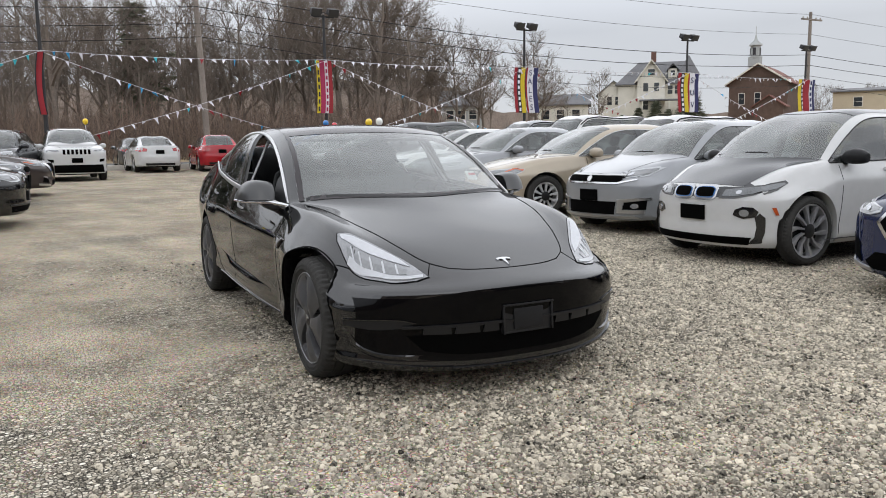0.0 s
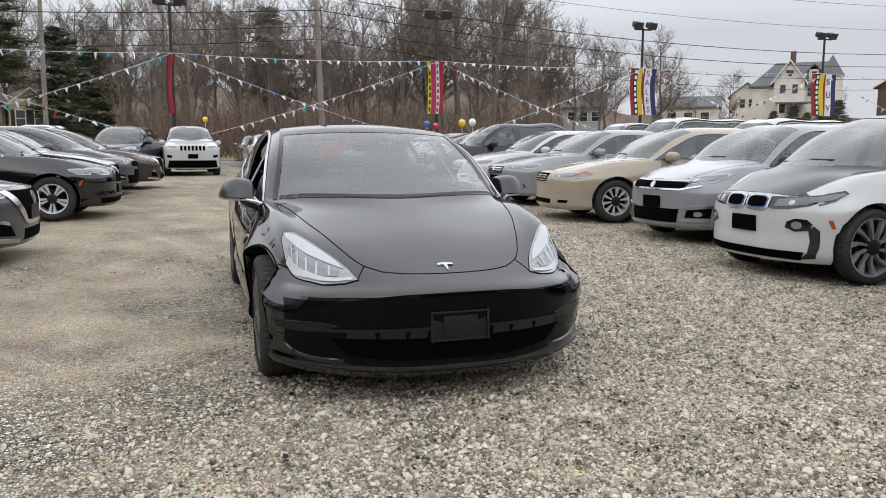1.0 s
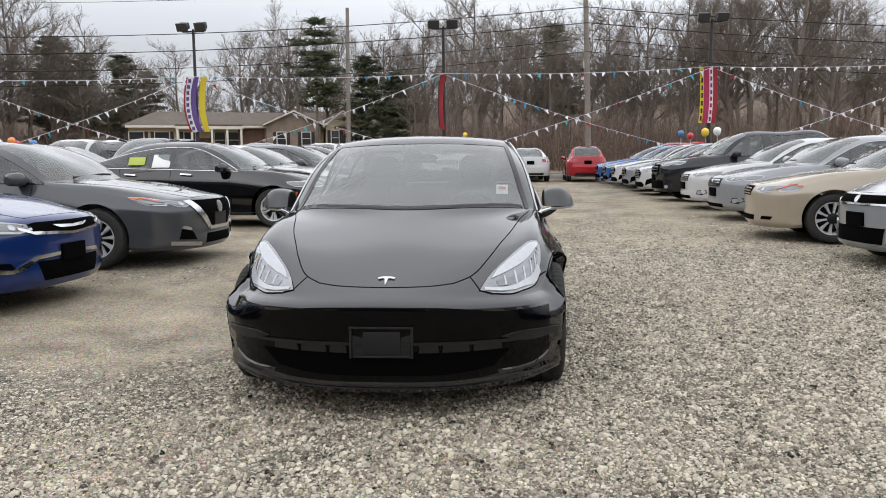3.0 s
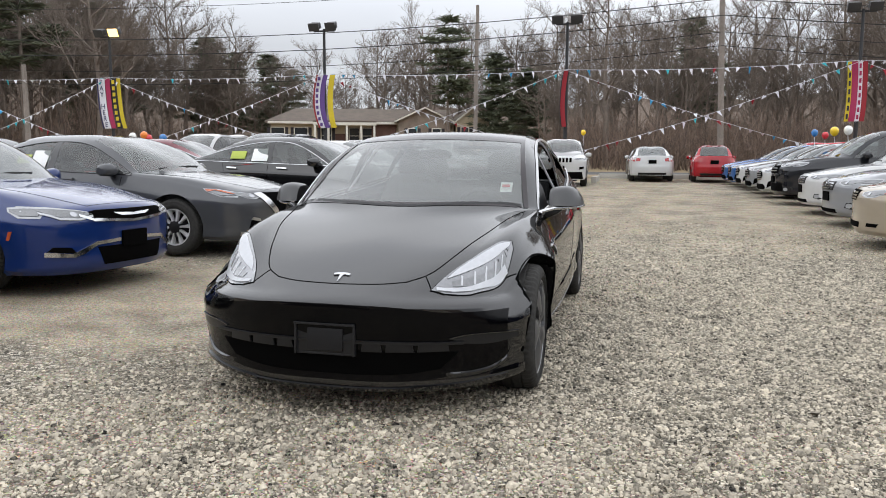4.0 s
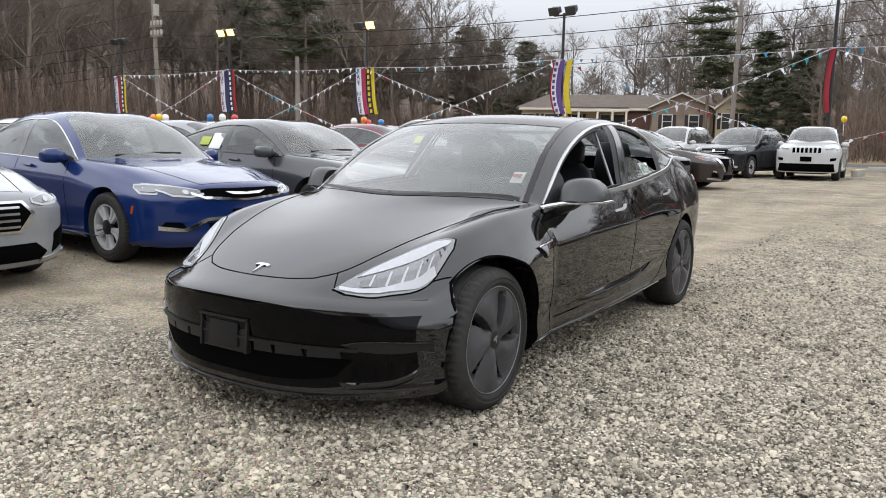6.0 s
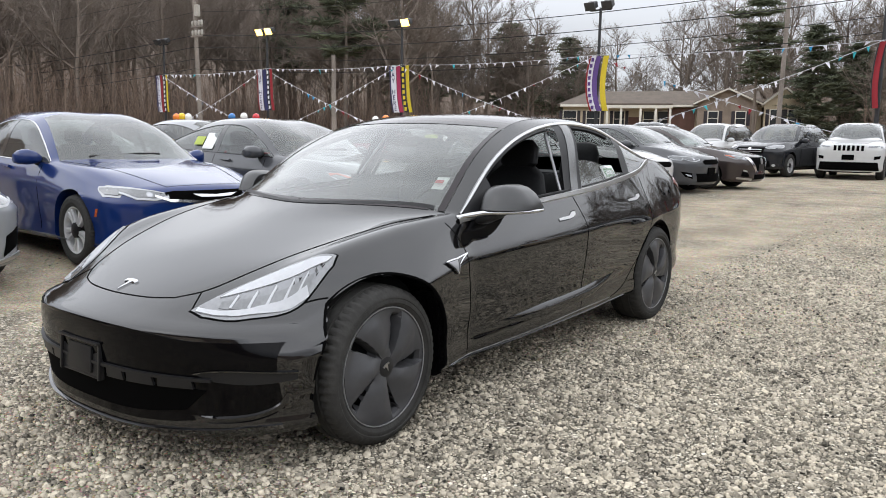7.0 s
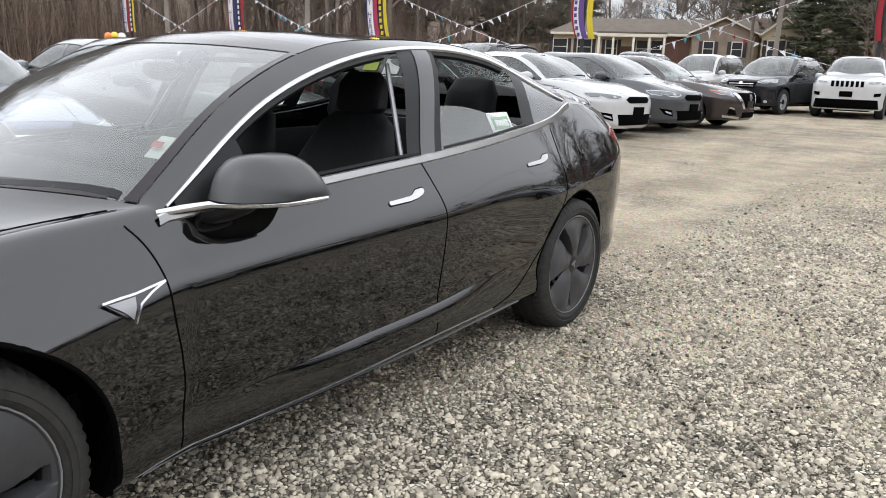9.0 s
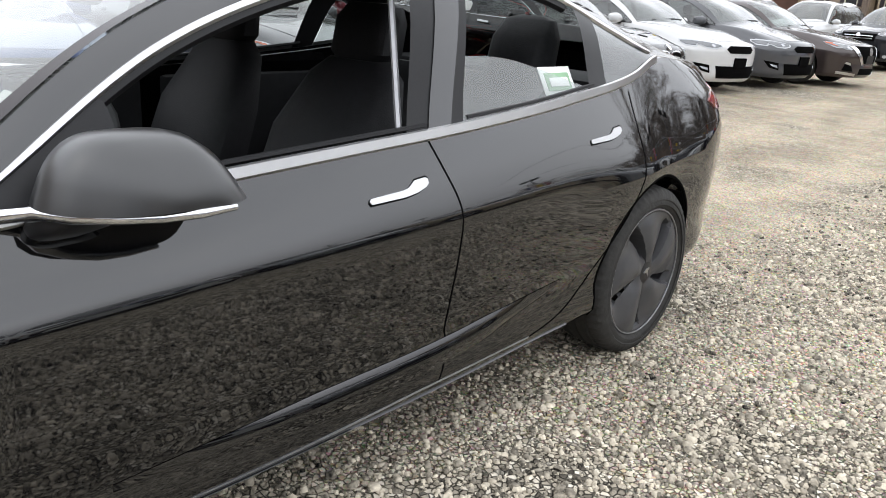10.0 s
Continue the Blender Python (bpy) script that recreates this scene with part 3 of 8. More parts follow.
def wheel_meshes(kind, radius, width, rim_r):
    """Tyre, rim and hub of a wheel that turns about x, its outer face towards +x."""
    w = width / 2
    tyre = bmesh.new()
    prof = [(-0.8, rim_r), (-1, rim_r + 0.03), (-1, radius - 0.035), (-0.82, radius - 0.008), (-0.5, radius), (-0.48, radius - 0.007), (-0.42, radius - 0.007), (-0.4, radius), (-0.03, radius + 0.001), (0, radius - 0.006), (0.03, radius + 0.001),
            (0.4, radius), (0.42, radius - 0.007), (0.48, radius - 0.007), (0.5, radius), (0.82, radius - 0.007), (0.95, radius - 0.02), (1.0, radius - 0.034), (1.02, radius - 0.038), (1.03, radius - 0.046), (1.005, radius - 0.049), (1.035, radius - 0.066), (1.03, rim_r + 0.026), (0.99, rim_r + 0.022), (0.985, rim_r + 0.012), (0.88, rim_r), (0.8, rim_r - 0.01)]
    lathe_bm([(a * w, r) for a, r in prof], 180, bm=tyre)
    tyre.verts.ensure_lookup_table()
    for i, (a, r) in enumerate(prof):
        if 0.49 < abs(a) < 0.97 and r > radius - 0.03:
            for k in range(0, 180):
                if k % 3 > (1 if a < 0 else 0):
                    continue
                v = tyre.verts[i * 180 + k]
                s = (radius - 0.026 if abs(a) > 0.9 else radius - 0.013) / math.hypot(v.co.y, v.co.z)
                v.co.y, v.co.z = v.co.y * s, v.co.z * s
    rim = bmesh.new()
    face = w * 0.86
    lathe_bm([(face - 0.004, rim_r + 0.006), (face + 0.004, rim_r), (face, rim_r - 0.014), (face - 0.03, rim_r - 0.02), (-w * 0.5, rim_r - 0.03)], 40, bm=rim)
    count, spread, r0, twist, r_in = {"five": (10, 0.21, 0.055, 0.0, 0.06), "ten": (10, 0.20, 0.05, 0.0, 0.06), "twin": (7, 0.24, 0.05, 0.0, 0.06), "cover": (9, 0.30, 0.07, 0.0, 0.08),
                                      "turbine": (10, 0.17, 0.05, 0.35, 0.06), "aero": (5, 0.86, 0.045, 0.16, 0.05)}[kind]
    if kind == "aero":
        # a nearly closed cover: five broad blades, each falling sharply into a slot and rising again along a scoop
        rr, steps = np.concatenate([np.linspace(0.040, 0.075, 3), np.linspace(0.09, rim_r - 0.012, 15)]), 240
        grid = {}
        for i, r in enumerate(rr):
            f = r / rim_r
            reach = float(np.interp(f, [0.2, 0.36, 0.8, 0.96], [0, 1, 1, 0]))
            for k in range(steps):
                u = (k % 48) / 48
                th = 2 * math.pi * k / steps + 0.42 * f
                wide = 0.60 - 0.12 * f
                scoop = 0.0 if u < wide else 0.034 * (1 - ((u - wide) / (1 - wide)) ** 0.8)
                hole = 0.03 if wide + 0.015 < u < wide + 0.19 and 0.34 < f < 0.90 else 0.0
                dome = 0.010 * math.sin(math.pi * min(1, u / wide)) if u < wide else 0.0
                grid[i, k] = rim.verts.new((face + 0.004 + 0.010 * math.sin(math.pi * f) + reach * (dome - scoop - hole), r * math.cos(th), r * math.sin(th)))
        for i in range(len(rr) - 1):
            for k in range(steps):
                u, f = ((k + 0.5) % 48) / 48, 0.5 * (rr[i] + rr[i + 1]) / rim_r
                wide = 0.60 - 0.12 * f
                if not (0.36 < f < 0.88 and wide + 0.03 < u < wide + 0.19):
                    rim.faces.new((grid[i, k], grid[i, (k + 1) % steps], grid[i + 1, (k + 1) % steps], grid[i + 1, k]))
        count = 0
    for k in range(count):
        a = 2 * math.pi * k / count + (0.14 * (-1) ** k - 0.14 if kind == "five" else 0.0)
        ring = []
        for r, half, dx in ((r_in * 0.7, spread * (1.0 if kind != "aero" else 0.55), 0.0), (rim_r * 0.55, spread * 0.56, -0.012), (rim_r * 0.985, spread * 0.64, 0.0)):
            tw = twist * (r / rim_r)
            width_r = half * (1 if r > 0.1 else 1.3)
            ring.append([(face + dx - (0.012 if s in (0, 3) else 0.0), r * math.cos(a + tw + o), r * math.sin(a + tw + o)) for s, o in enumerate((-width_r, -width_r * 0.75, width_r * 0.75, width_r))])
        verts = [[rim.verts.new(c) for c in row] for row in ring]
        back = [[rim.verts.new((c[0] - 0.03, c[1], c[2])) for c in (row[0], row[3])] for row in ring]
        for q in range(2):
            for s in range(3):
                rim.faces.new((verts[q][s], verts[q][s + 1], verts[q + 1][s + 1], verts[q + 1][s]))
            rim.faces.new((verts[q][0], verts[q + 1][0], back[q + 1][0], back[q][0]))
            rim.faces.new((verts[q][3], back[q][1], back[q + 1][1], verts[q + 1][3]))
    hub = lathe_bm([(face - 0.03, r_in * 1.25), (face + 0.002, r_in * 1.2), (face + 0.01, r_in * 0.8), (face + 0.012, 0.004)], 20)
    back = lathe_bm([(-w * 0.35, rim_r - 0.02), (-w * 0.3, 0.15), (0.0, 0.14), (0.0, 0.02)], 28)
    return [mesh_from("tyre", tyre, "rubber", True, 50), rim, hub, mesh_from("brake_disc", back, "cabin", True, 40)]


WHEELS = {}


def add_wheels(car, positions, kind, radius, width, rim_r, finish, cap="trim", steer=0.0):
    key = (kind, radius, width, rim_r, finish, cap)
    if key not in WHEELS:
        tyre, rim, hub, disc = wheel_meshes(kind, radius, width, rim_r)
        WHEELS[key] = (tyre, mesh_from("rim", rim, finish, True, 30), mesh_from("hub_cap", hub, cap, True, 40), disc)
    tyre, rim, hub, disc = WHEELS[key]
    for n, (x, y, spin) in enumerate(positions):
        w = part("wheel", tyre, None, car, at=pose(x, y, radius, spin if x > 0 else -spin, 0, (0 if x > 0 else 180) + (steer if n < 2 else 0)))
        part("rim", rim, None, w)
        part("hub_cap", hub, None, w)
        part("brake_disc", disc, None, w)


def rounded(points, rings):
    """A closed body from cross-sections: rings of (centre, half-width across, half-height, power)."""
    bm = bmesh.new()
    rows = []
    for (cx, cy, cz), ax, az, power, along in rings:
        row = []
        for k in range(points):
            a = 2 * math.pi * k / points
            c, s = math.cos(a), math.sin(a)
            u, v = math.copysign(abs(c) ** power, c) * ax, math.copysign(abs(s) ** power, s) * az
            row.append(bm.verts.new((cx + u, cy, cz + v) if along == "Y" else (cx, cy + u, cz + v) if along == "X" else (cx + u, cy + v, cz)))
        rows.append(row)
    for r0, r1 in zip(rows, rows[1:]):
        for k in range(points):
            bm.faces.new((r0[k], r0[(k + 1) % points], r1[(k + 1) % points], r1[k]))
    bm.faces.new(rows[0][::-1])
    bm.faces.new(rows[-1])
    return bm


def slope_at(y):
    """The lot rises gently away from the nearest car."""
    return float(np.interp(y, [-0.5, 0.5, 3, 6, 9, 14, 23, 33, 48], [0, 0.004, 0.026, 0.10, 0.16, 0.235, 0.33, 0.42, 0.50]))


def generic_net(p):
    fo, wb, ro, hw, H = p["fo"], p["wb"], p["ro"], p["w"] / 2, p["h"]
    nz, hz, cy, wy, ry, by, dz, b0, b1 = (p[k] for k in ("nz", "hz", "cy", "wy", "ry", "by", "dz", "b0", "b1"))
    end = wb + ro

    def belt(y):
        return b0 + (b1 - b0) * (y - cy) / (by - cy)
    my, mz = (cy + wy) / 2, (hz + H) / 2 + 0.03
    ey = (wy + ry) / 2
    return [
        [(0.875 * hw, -fo + 0.44, nz - 0.050), (0.745 * hw, -fo + 0.26, nz - 0.035), (0.45 * hw, -fo + 0.13, nz - 0.012), (0, -fo + 0.085, nz)],
        [(0.90 * hw, 0.0, nz + 0.35 * (hz - nz)), (0.80 * hw, -0.1, nz + 0.62 * (hz - nz)), (0.62 * hw, -0.14, nz + 0.66 * (hz - nz)), (0, -0.2, nz + 0.68 * (hz - nz))],
        [(0.90 * hw, cy + 0.2, b0), (0.875 * hw, cy + 0.21, b0 + 0.02), (0.81 * hw, cy + 0.16, hz - 0.005), (0, cy - 0.12, hz + 0.01)],
        [(0.91 * hw, my + 0.15, belt(my)), (0.79 * hw, my + 0.13, 0.46 * b0 + 0.54 * (H - 0.12)), (0.72 * hw, my + 0.08, 0.44 * hz + 0.56 * (H - 0.07)), (0, my - 0.06, mz)],
        [(0.915 * hw, wy + 0.14, belt(wy)), (0.70 * hw, wy + 0.13, H - 0.125), (0.61 * hw, wy + 0.10, H - 0.075), (0, wy, H - 0.03)],
        [(0.92 * hw, ey, belt(ey)), (0.68 * hw, ey, H - 0.09), (0.59 * hw, ey, H - 0.04), (0, ey, H)],
        [(0.905 * hw, ry, belt(ry)), (0.68 * hw, ry, H - 0.14 - p.get("drop", 0.02)), (0.58 * hw, ry, H - 0.085), (0, ry, H - 0.045)],
        [(0.88 * hw, by - 0.1, b1), (0.80 * hw, by - 0.08, b1 + 0.035), (0.63 * hw, by - 0.04, dz), (0, by, dz + 0.01)],
        [(0.80 * hw, end - p.get("corner", 0.3), dz - 0.08), (0.70 * hw, end - 0.17, dz - 0.04), (0.5 * hw, end - 0.11, dz - 0.02), (0, end - 0.09, dz - 0.015)],
    ]


def car_cabin(car, p, pale=False, seats=True):
    hw, H = p["w"] / 2, p["h"]
    part("cabin", box_bm(1.5 * hw, p["by"] - p["cy"] - 0.1, 0.5, 0, (p["by"] + p["cy"]) / 2 + 0.1, 0.52, 0.05), "cabin", car)
    part("dashboard", box_bm(1.55 * hw, 0.4, 0.2, 0, p["cy"] + 0.36, p["hz"] - 0.1, 0.06), "cabin", car)
    if seats:
        for x in (-0.4 * hw, 0.4 * hw):
            for y in (p["wy"] + 0.55, p["wy"] + 1.35):
                if y < p["by"] - 0.2:
                    bm = rounded(12, [((x, y, 0.6), 0.24, 0.09, 0.6, "Z"), ((x, y + 0.06, 0.85), 0.25, 0.07, 0.6, "Z"), ((x, y + 0.16, H - 0.38), 0.19, 0.05, 0.6, "Z"), ((x, y + 0.17, H - 0.36), 0.07, 0.03, 0.6, "Z"),
                                     ((x, y + 0.17, H - 0.32), 0.12, 0.05, 0.6, "Z"), ((x, y + 0.19, H - 0.2), 0.11, 0.045, 0.6, "Z"), ((x, y + 0.19, H - 0.17), 0.06, 0.02, 0.6, "Z")])
                    part("seat", bm, "cabin_pale" if pale else "seat", car)


def door_mirror(car, x, y, z, colour, s=1.0, strip=None):
    for k in (1, -1):
        bm = rounded(14, [((k * (x - 0.03), y + 0.0, z), 0.03, 0.03, 0.8, "X"), ((k * (x + 0.03), y + 0.01, z + 0.01), 0.07 * s, 0.065 * s, 0.75, "X"), ((k * (x + 0.10), y + 0.02, z + 0.015), 0.085 * s, 0.08 * s, 0.7, "X"),
                          ((k * (x + 0.17), y + 0.04, z + 0.01), 0.075 * s, 0.07 * s, 0.7, "X"), ((k * (x + 0.205), y + 0.06, z), 0.04 * s, 0.045 * s, 0.8, "X")])
        mir = part("door_mirror", bm, colour, car)
        part("mirror_glass", box_bm(0.15, 0.008, 0.11, k * (x + 0.10), y + 0.095 * s, z + 0.01, 0.003), "chrome", mir)
        part("mirror_arm", box_bm(0.12, 0.05, 0.03, k * (x - 0.04), y + 0.01, z - 0.055, 0.01), "trim", mir)


def car_details(car, shell, p, look_kind, colour):
    """Lamps, grille, trim, shut lines, handles and plates of an ordinary car."""
    hw, nz, fo, wb = p["w"] / 2, p["nz"], p["fo"], p["wb"]
    g = look_kind
    lz = nz + g.get("lz", -0.05)
    low = [(u * hw, lz + v) for u, v in g.get("lamp_low", ((0.48, -0.045), (0.60, -0.072), (0.75, -0.062), (0.835, -0.015)))]
    high = [(u * hw, lz + v) for u, v in g.get("lamp_high", ((0.85, 0.05), (0.75, 0.04), (0.60, 0.015), (0.48, -0.01)))]
    lamp = low + high
    cu, cv = sum(u for u, _ in lamp) / len(lamp), sum(v for _, v in lamp) / len(lamp)
    for k in (1, -1):
        h = part("headlight", shell.lay([(k * u, v) for u, v in lamp], "front", 0.006, 0.05), g.get("lens", "lens"), car)
        part("lamp_housing", shell.lay([(k * (cu + (u - cu) * 0.86), cv + (v - cv) * 0.66) for u, v in lamp], "front", 0.010, 0.05), g.get("housing", "lens_grey"), h)
        for f, r in ((0.45, 0.026),):
            mu = low[0][0] + (low[-1][0] - low[0][0]) * f
            mv = 0.5 * (np.interp(mu, [u for u, _ in low], [v for _, v in low]) + np.interp(mu, [u for u, _ in high[::-1]], [v for _, v in high[::-1]]))
            part("reflector", shell.lay([(k * (mu + r * math.cos(a)), mv + r * 0.8 * math.sin(a)) for a in np.linspace(0, 6.283, 11)[:-1]], "front", 0.014, 0.05), "reflector", h)
        if g.get("drl"):
            part("light_strip", shell.strip([(k * u, v + 0.006) for u, v in low], 0.016, "front", 0.014, 0.05), "led_white", h)
        if g.get("amber"):
            a, b = low[-1], high[0]
            part("turn_signal", shell.lay([(k * u, v) for u, v in ((a[0] - 0.022, a[1] - 0.004), a, b, (b[0] - 0.028, b[1] - 0.003))], "front", 0.014, 0.05), "lens_amber", h)
    wrap = g.get("lamp_side", [(-fo + 0.29, lz - 0.050), (-fo + 0.45, lz - 0.045), (-fo + 0.58, lz + 0.005), (-fo + 0.61, lz + 0.040), (-fo + 0.46, lz + 0.046), (-fo + 0.29, lz + 0.030)])
    wy, wz = sum(y for y, _ in wrap) / len(wrap), sum(z for _, z in wrap) / len(wrap)
    for v in ("left", "right"):
        h = part("headlight", shell.lay(wrap, v, 0.005, 0.06), g.get("lens", "lens"), car)
        part("lamp_housing", shell.lay([(wy + (y - wy) * 0.84, wz + (z - wz) * 0.62) for y, z in wrap], v, 0.009, 0.06), g.get("housing", "lens_grey"), h)
        if g.get("amber"):
            part("turn_signal", shell.lay([(wy + (y - wy) * 0.9, wz + (z - wz) * 0.8) for y, z in wrap[2:5]], v, 0.012, 0.06), "lens_amber", h)
    if g.get("marker"):
        y0, z0 = g["marker"]
        for bm in two_sides(shell, [(y0, z0), (y0 + 0.035, z0 - 0.075), (y0 + 0.065, z0 - 0.075), (y0 + 0.035, z0)], 0.006, 0.1):
            part("side_marker", bm, "lens_amber", car)
    if "grille" in g:
        for outline, mat in g["grille"]:
            part("grille", shell.lay(outline, "front", 0.009, 0.045), mat, car)
    for outline, mat, lift in g.get("trim", ()):
        part("trim_strip", shell.lay(outline, "front", lift, 0.045), mat, car)
    for z in g.get("bars", ()):
        w = g.get("bar_w", 0.3)
        part("grille_bar", shell.strip([(-w, z), (-w / 2, z), (0, z), (w / 2, z), (w, z)], 0.018, "front", 0.014, 0.1), g.get("bar_mat", "chrome"), car)
    mouth = g.get("intake", [(-0.55 * hw, 0.24), (0.55 * hw, 0.24), (0.62 * hw, 0.30), (0.5 * hw, 0.38), (-0.5 * hw, 0.38), (-0.62 * hw, 0.30)])
    part("lower_intake", shell.lay(mouth, "front", 0.007, 0.045), "gap", car)
    for k in (1, -1):
        if g.get("fog", True):
            fog = [(k * u * hw, v) for u, v in ((0.66, 0.33), (0.70, 0.41), (0.86, 0.42), (0.88, 0.36), (0.80, 0.31))]
            f = part("fog_lamp_recess", shell.lay(fog, "front", 0.005, 0.1), "trim", car)
            part("fog_lamp", shell.lay([(k * (0.75 * hw + 0.045 * math.cos(a)), 0.365 + 0.038 * math.sin(a)) for a in np.linspace(0, 6.283, 11)[:-1]], "front", 0.012, 0.1), "lens", f)
    if g.get("emblem"):
        ez, ew, eh = g["emblem"]
        part("emblem", shell.lay([(ew * math.cos(a), ez + eh * math.sin(a)) for a in np.linspace(0, 6.283, 15)[:-1]], "front", 0.018, 0.2), g.get("emblem_mat", "chrome"), car)
    if g.get("plate", True):
        pz = g.get("pz", 0.50)
        part("plate", shell.lay([(-0.16, pz - 0.075), (0.16, pz - 0.075), (0.16, pz + 0.075), (-0.16, pz + 0.075)], "front", 0.022, 0.2), g.get("plate_mat", "trim"), car)
    # shut lines
    cy, by = p["cy"], p["by"]
    dB = p.get("dB", (p["wy"] + 0.55))
    bz = (p["b0"] + p["b1"]) / 2
    for y0, z1 in ((cy + 0.32, p["b0"]), (dB, bz)):
        for bm in two_sides(shell, [(y0 - 0.02, 0.30), (y0 - 0.01, 0.45), (y0, 0.6), (y0 + 0.01, z1 - 0.02)], 0.0015, 0.08, strip=0.008):
            part("shut_line", bm, "gap", car)
    yr = wb - 0.42
    for bm in two_sides(shell, [(yr - 0.28, 0.30), (yr - 0.12, 0.45), (yr + 0.0, 0.66), (yr + 0.12, 0.80), (yr + 0.2, p["b1"] - 0.03)], 0.0015, 0.08, strip=0.008):
        part("shut_line", bm, "gap", car)
    hm = g.get("handle_mat", colour)
    hzz = bz - 0.10
    for y0 in (dB - 0.28, min(yr + 0.02, dB + 0.72)):
        for bm in two_sides(shell, [(y0 - 0.10, hzz - 0.012), (y0 + 0.10, hzz), (y0 + 0.10, hzz + 0.024), (y0 - 0.10, hzz + 0.012)], 0.035, 0.3):
            part("door_handle", bm, hm, car)
    for bm in two_sides(shell, [(0.42, 0.23), (1.2, 0.225), (2.0, 0.23), (wb - 0.42, 0.24)], 0.004, 0.2, strip=0.06):
        part("sill", bm, "trim", car)
    if g.get("cladding"):
        for bm in two_sides(shell, [(0.42, 0.30), (1.2, 0.29), (2.0, 0.30), (wb - 0.42, 0.31)], 0.010, 0.2, strip=0.12):
            part("cladding", bm, "trim", car)
    # bonnet edge
    net = generic_net(p)
    c0, c1, c2 = net[0][2], net[1][2], net[2][2]
    for k in (1, -1):
        part("shut_line", shell.strip(smooth_line([(k * c0[0], c0[1]), (k * c1[0], c1[1]), (k * c2[0], c2[1])]), 0.007, "top", 0.0015, 0.1), "gap", car)
    part("shut_line", shell.strip([(-c0[0], c0[1] + 0.01), (-c0[0] / 2, c0[1] - 0.02), (0, c0[1] - 0.025), (c0[0] / 2, c0[1] - 0.02), (c0[0], c0[1] + 0.01)], 0.007, "top", 0.0015, 0.1), "gap", car)
    # tail
    dz = p["dz"]
    for k in (1, -1):
        tl = g.get("tail", [(0.52, dz - 0.13), (0.55, dz - 0.24), (0.80, dz - 0.26), (0.97, dz - 0.20), (0.93, dz - 0.10), (0.75, dz - 0.09)])
        part("tail_lamp", shell.lay([(k * u * hw, v) for u, v in tl], "rear", 0.006, 0.08), "lens_red", car)
    part("rear_plate", shell.lay([(-0.16, dz - 0.34), (0.16, dz - 0.34), (0.16, dz - 0.19), (-0.16, dz - 0.19)], "rear", 0.012, 0.2), "gap", car)
    part("rear_valance", shell.lay([(-0.6 * hw, 0.27), (0.6 * hw, 0.27), (0.62 * hw, 0.36), (-0.62 * hw, 0.36)], "rear", 0.006, 0.1), "trim", car)
    part("wiper", tube_bm([(-0.55 * hw, cy + 0.04, p["hz"] + 0.045), (0.0, cy - 0.02, p["hz"] + 0.075), (0.25 * hw, cy - 0.01, p["hz"] + 0.07)], 0.008, 5), "trim", car)


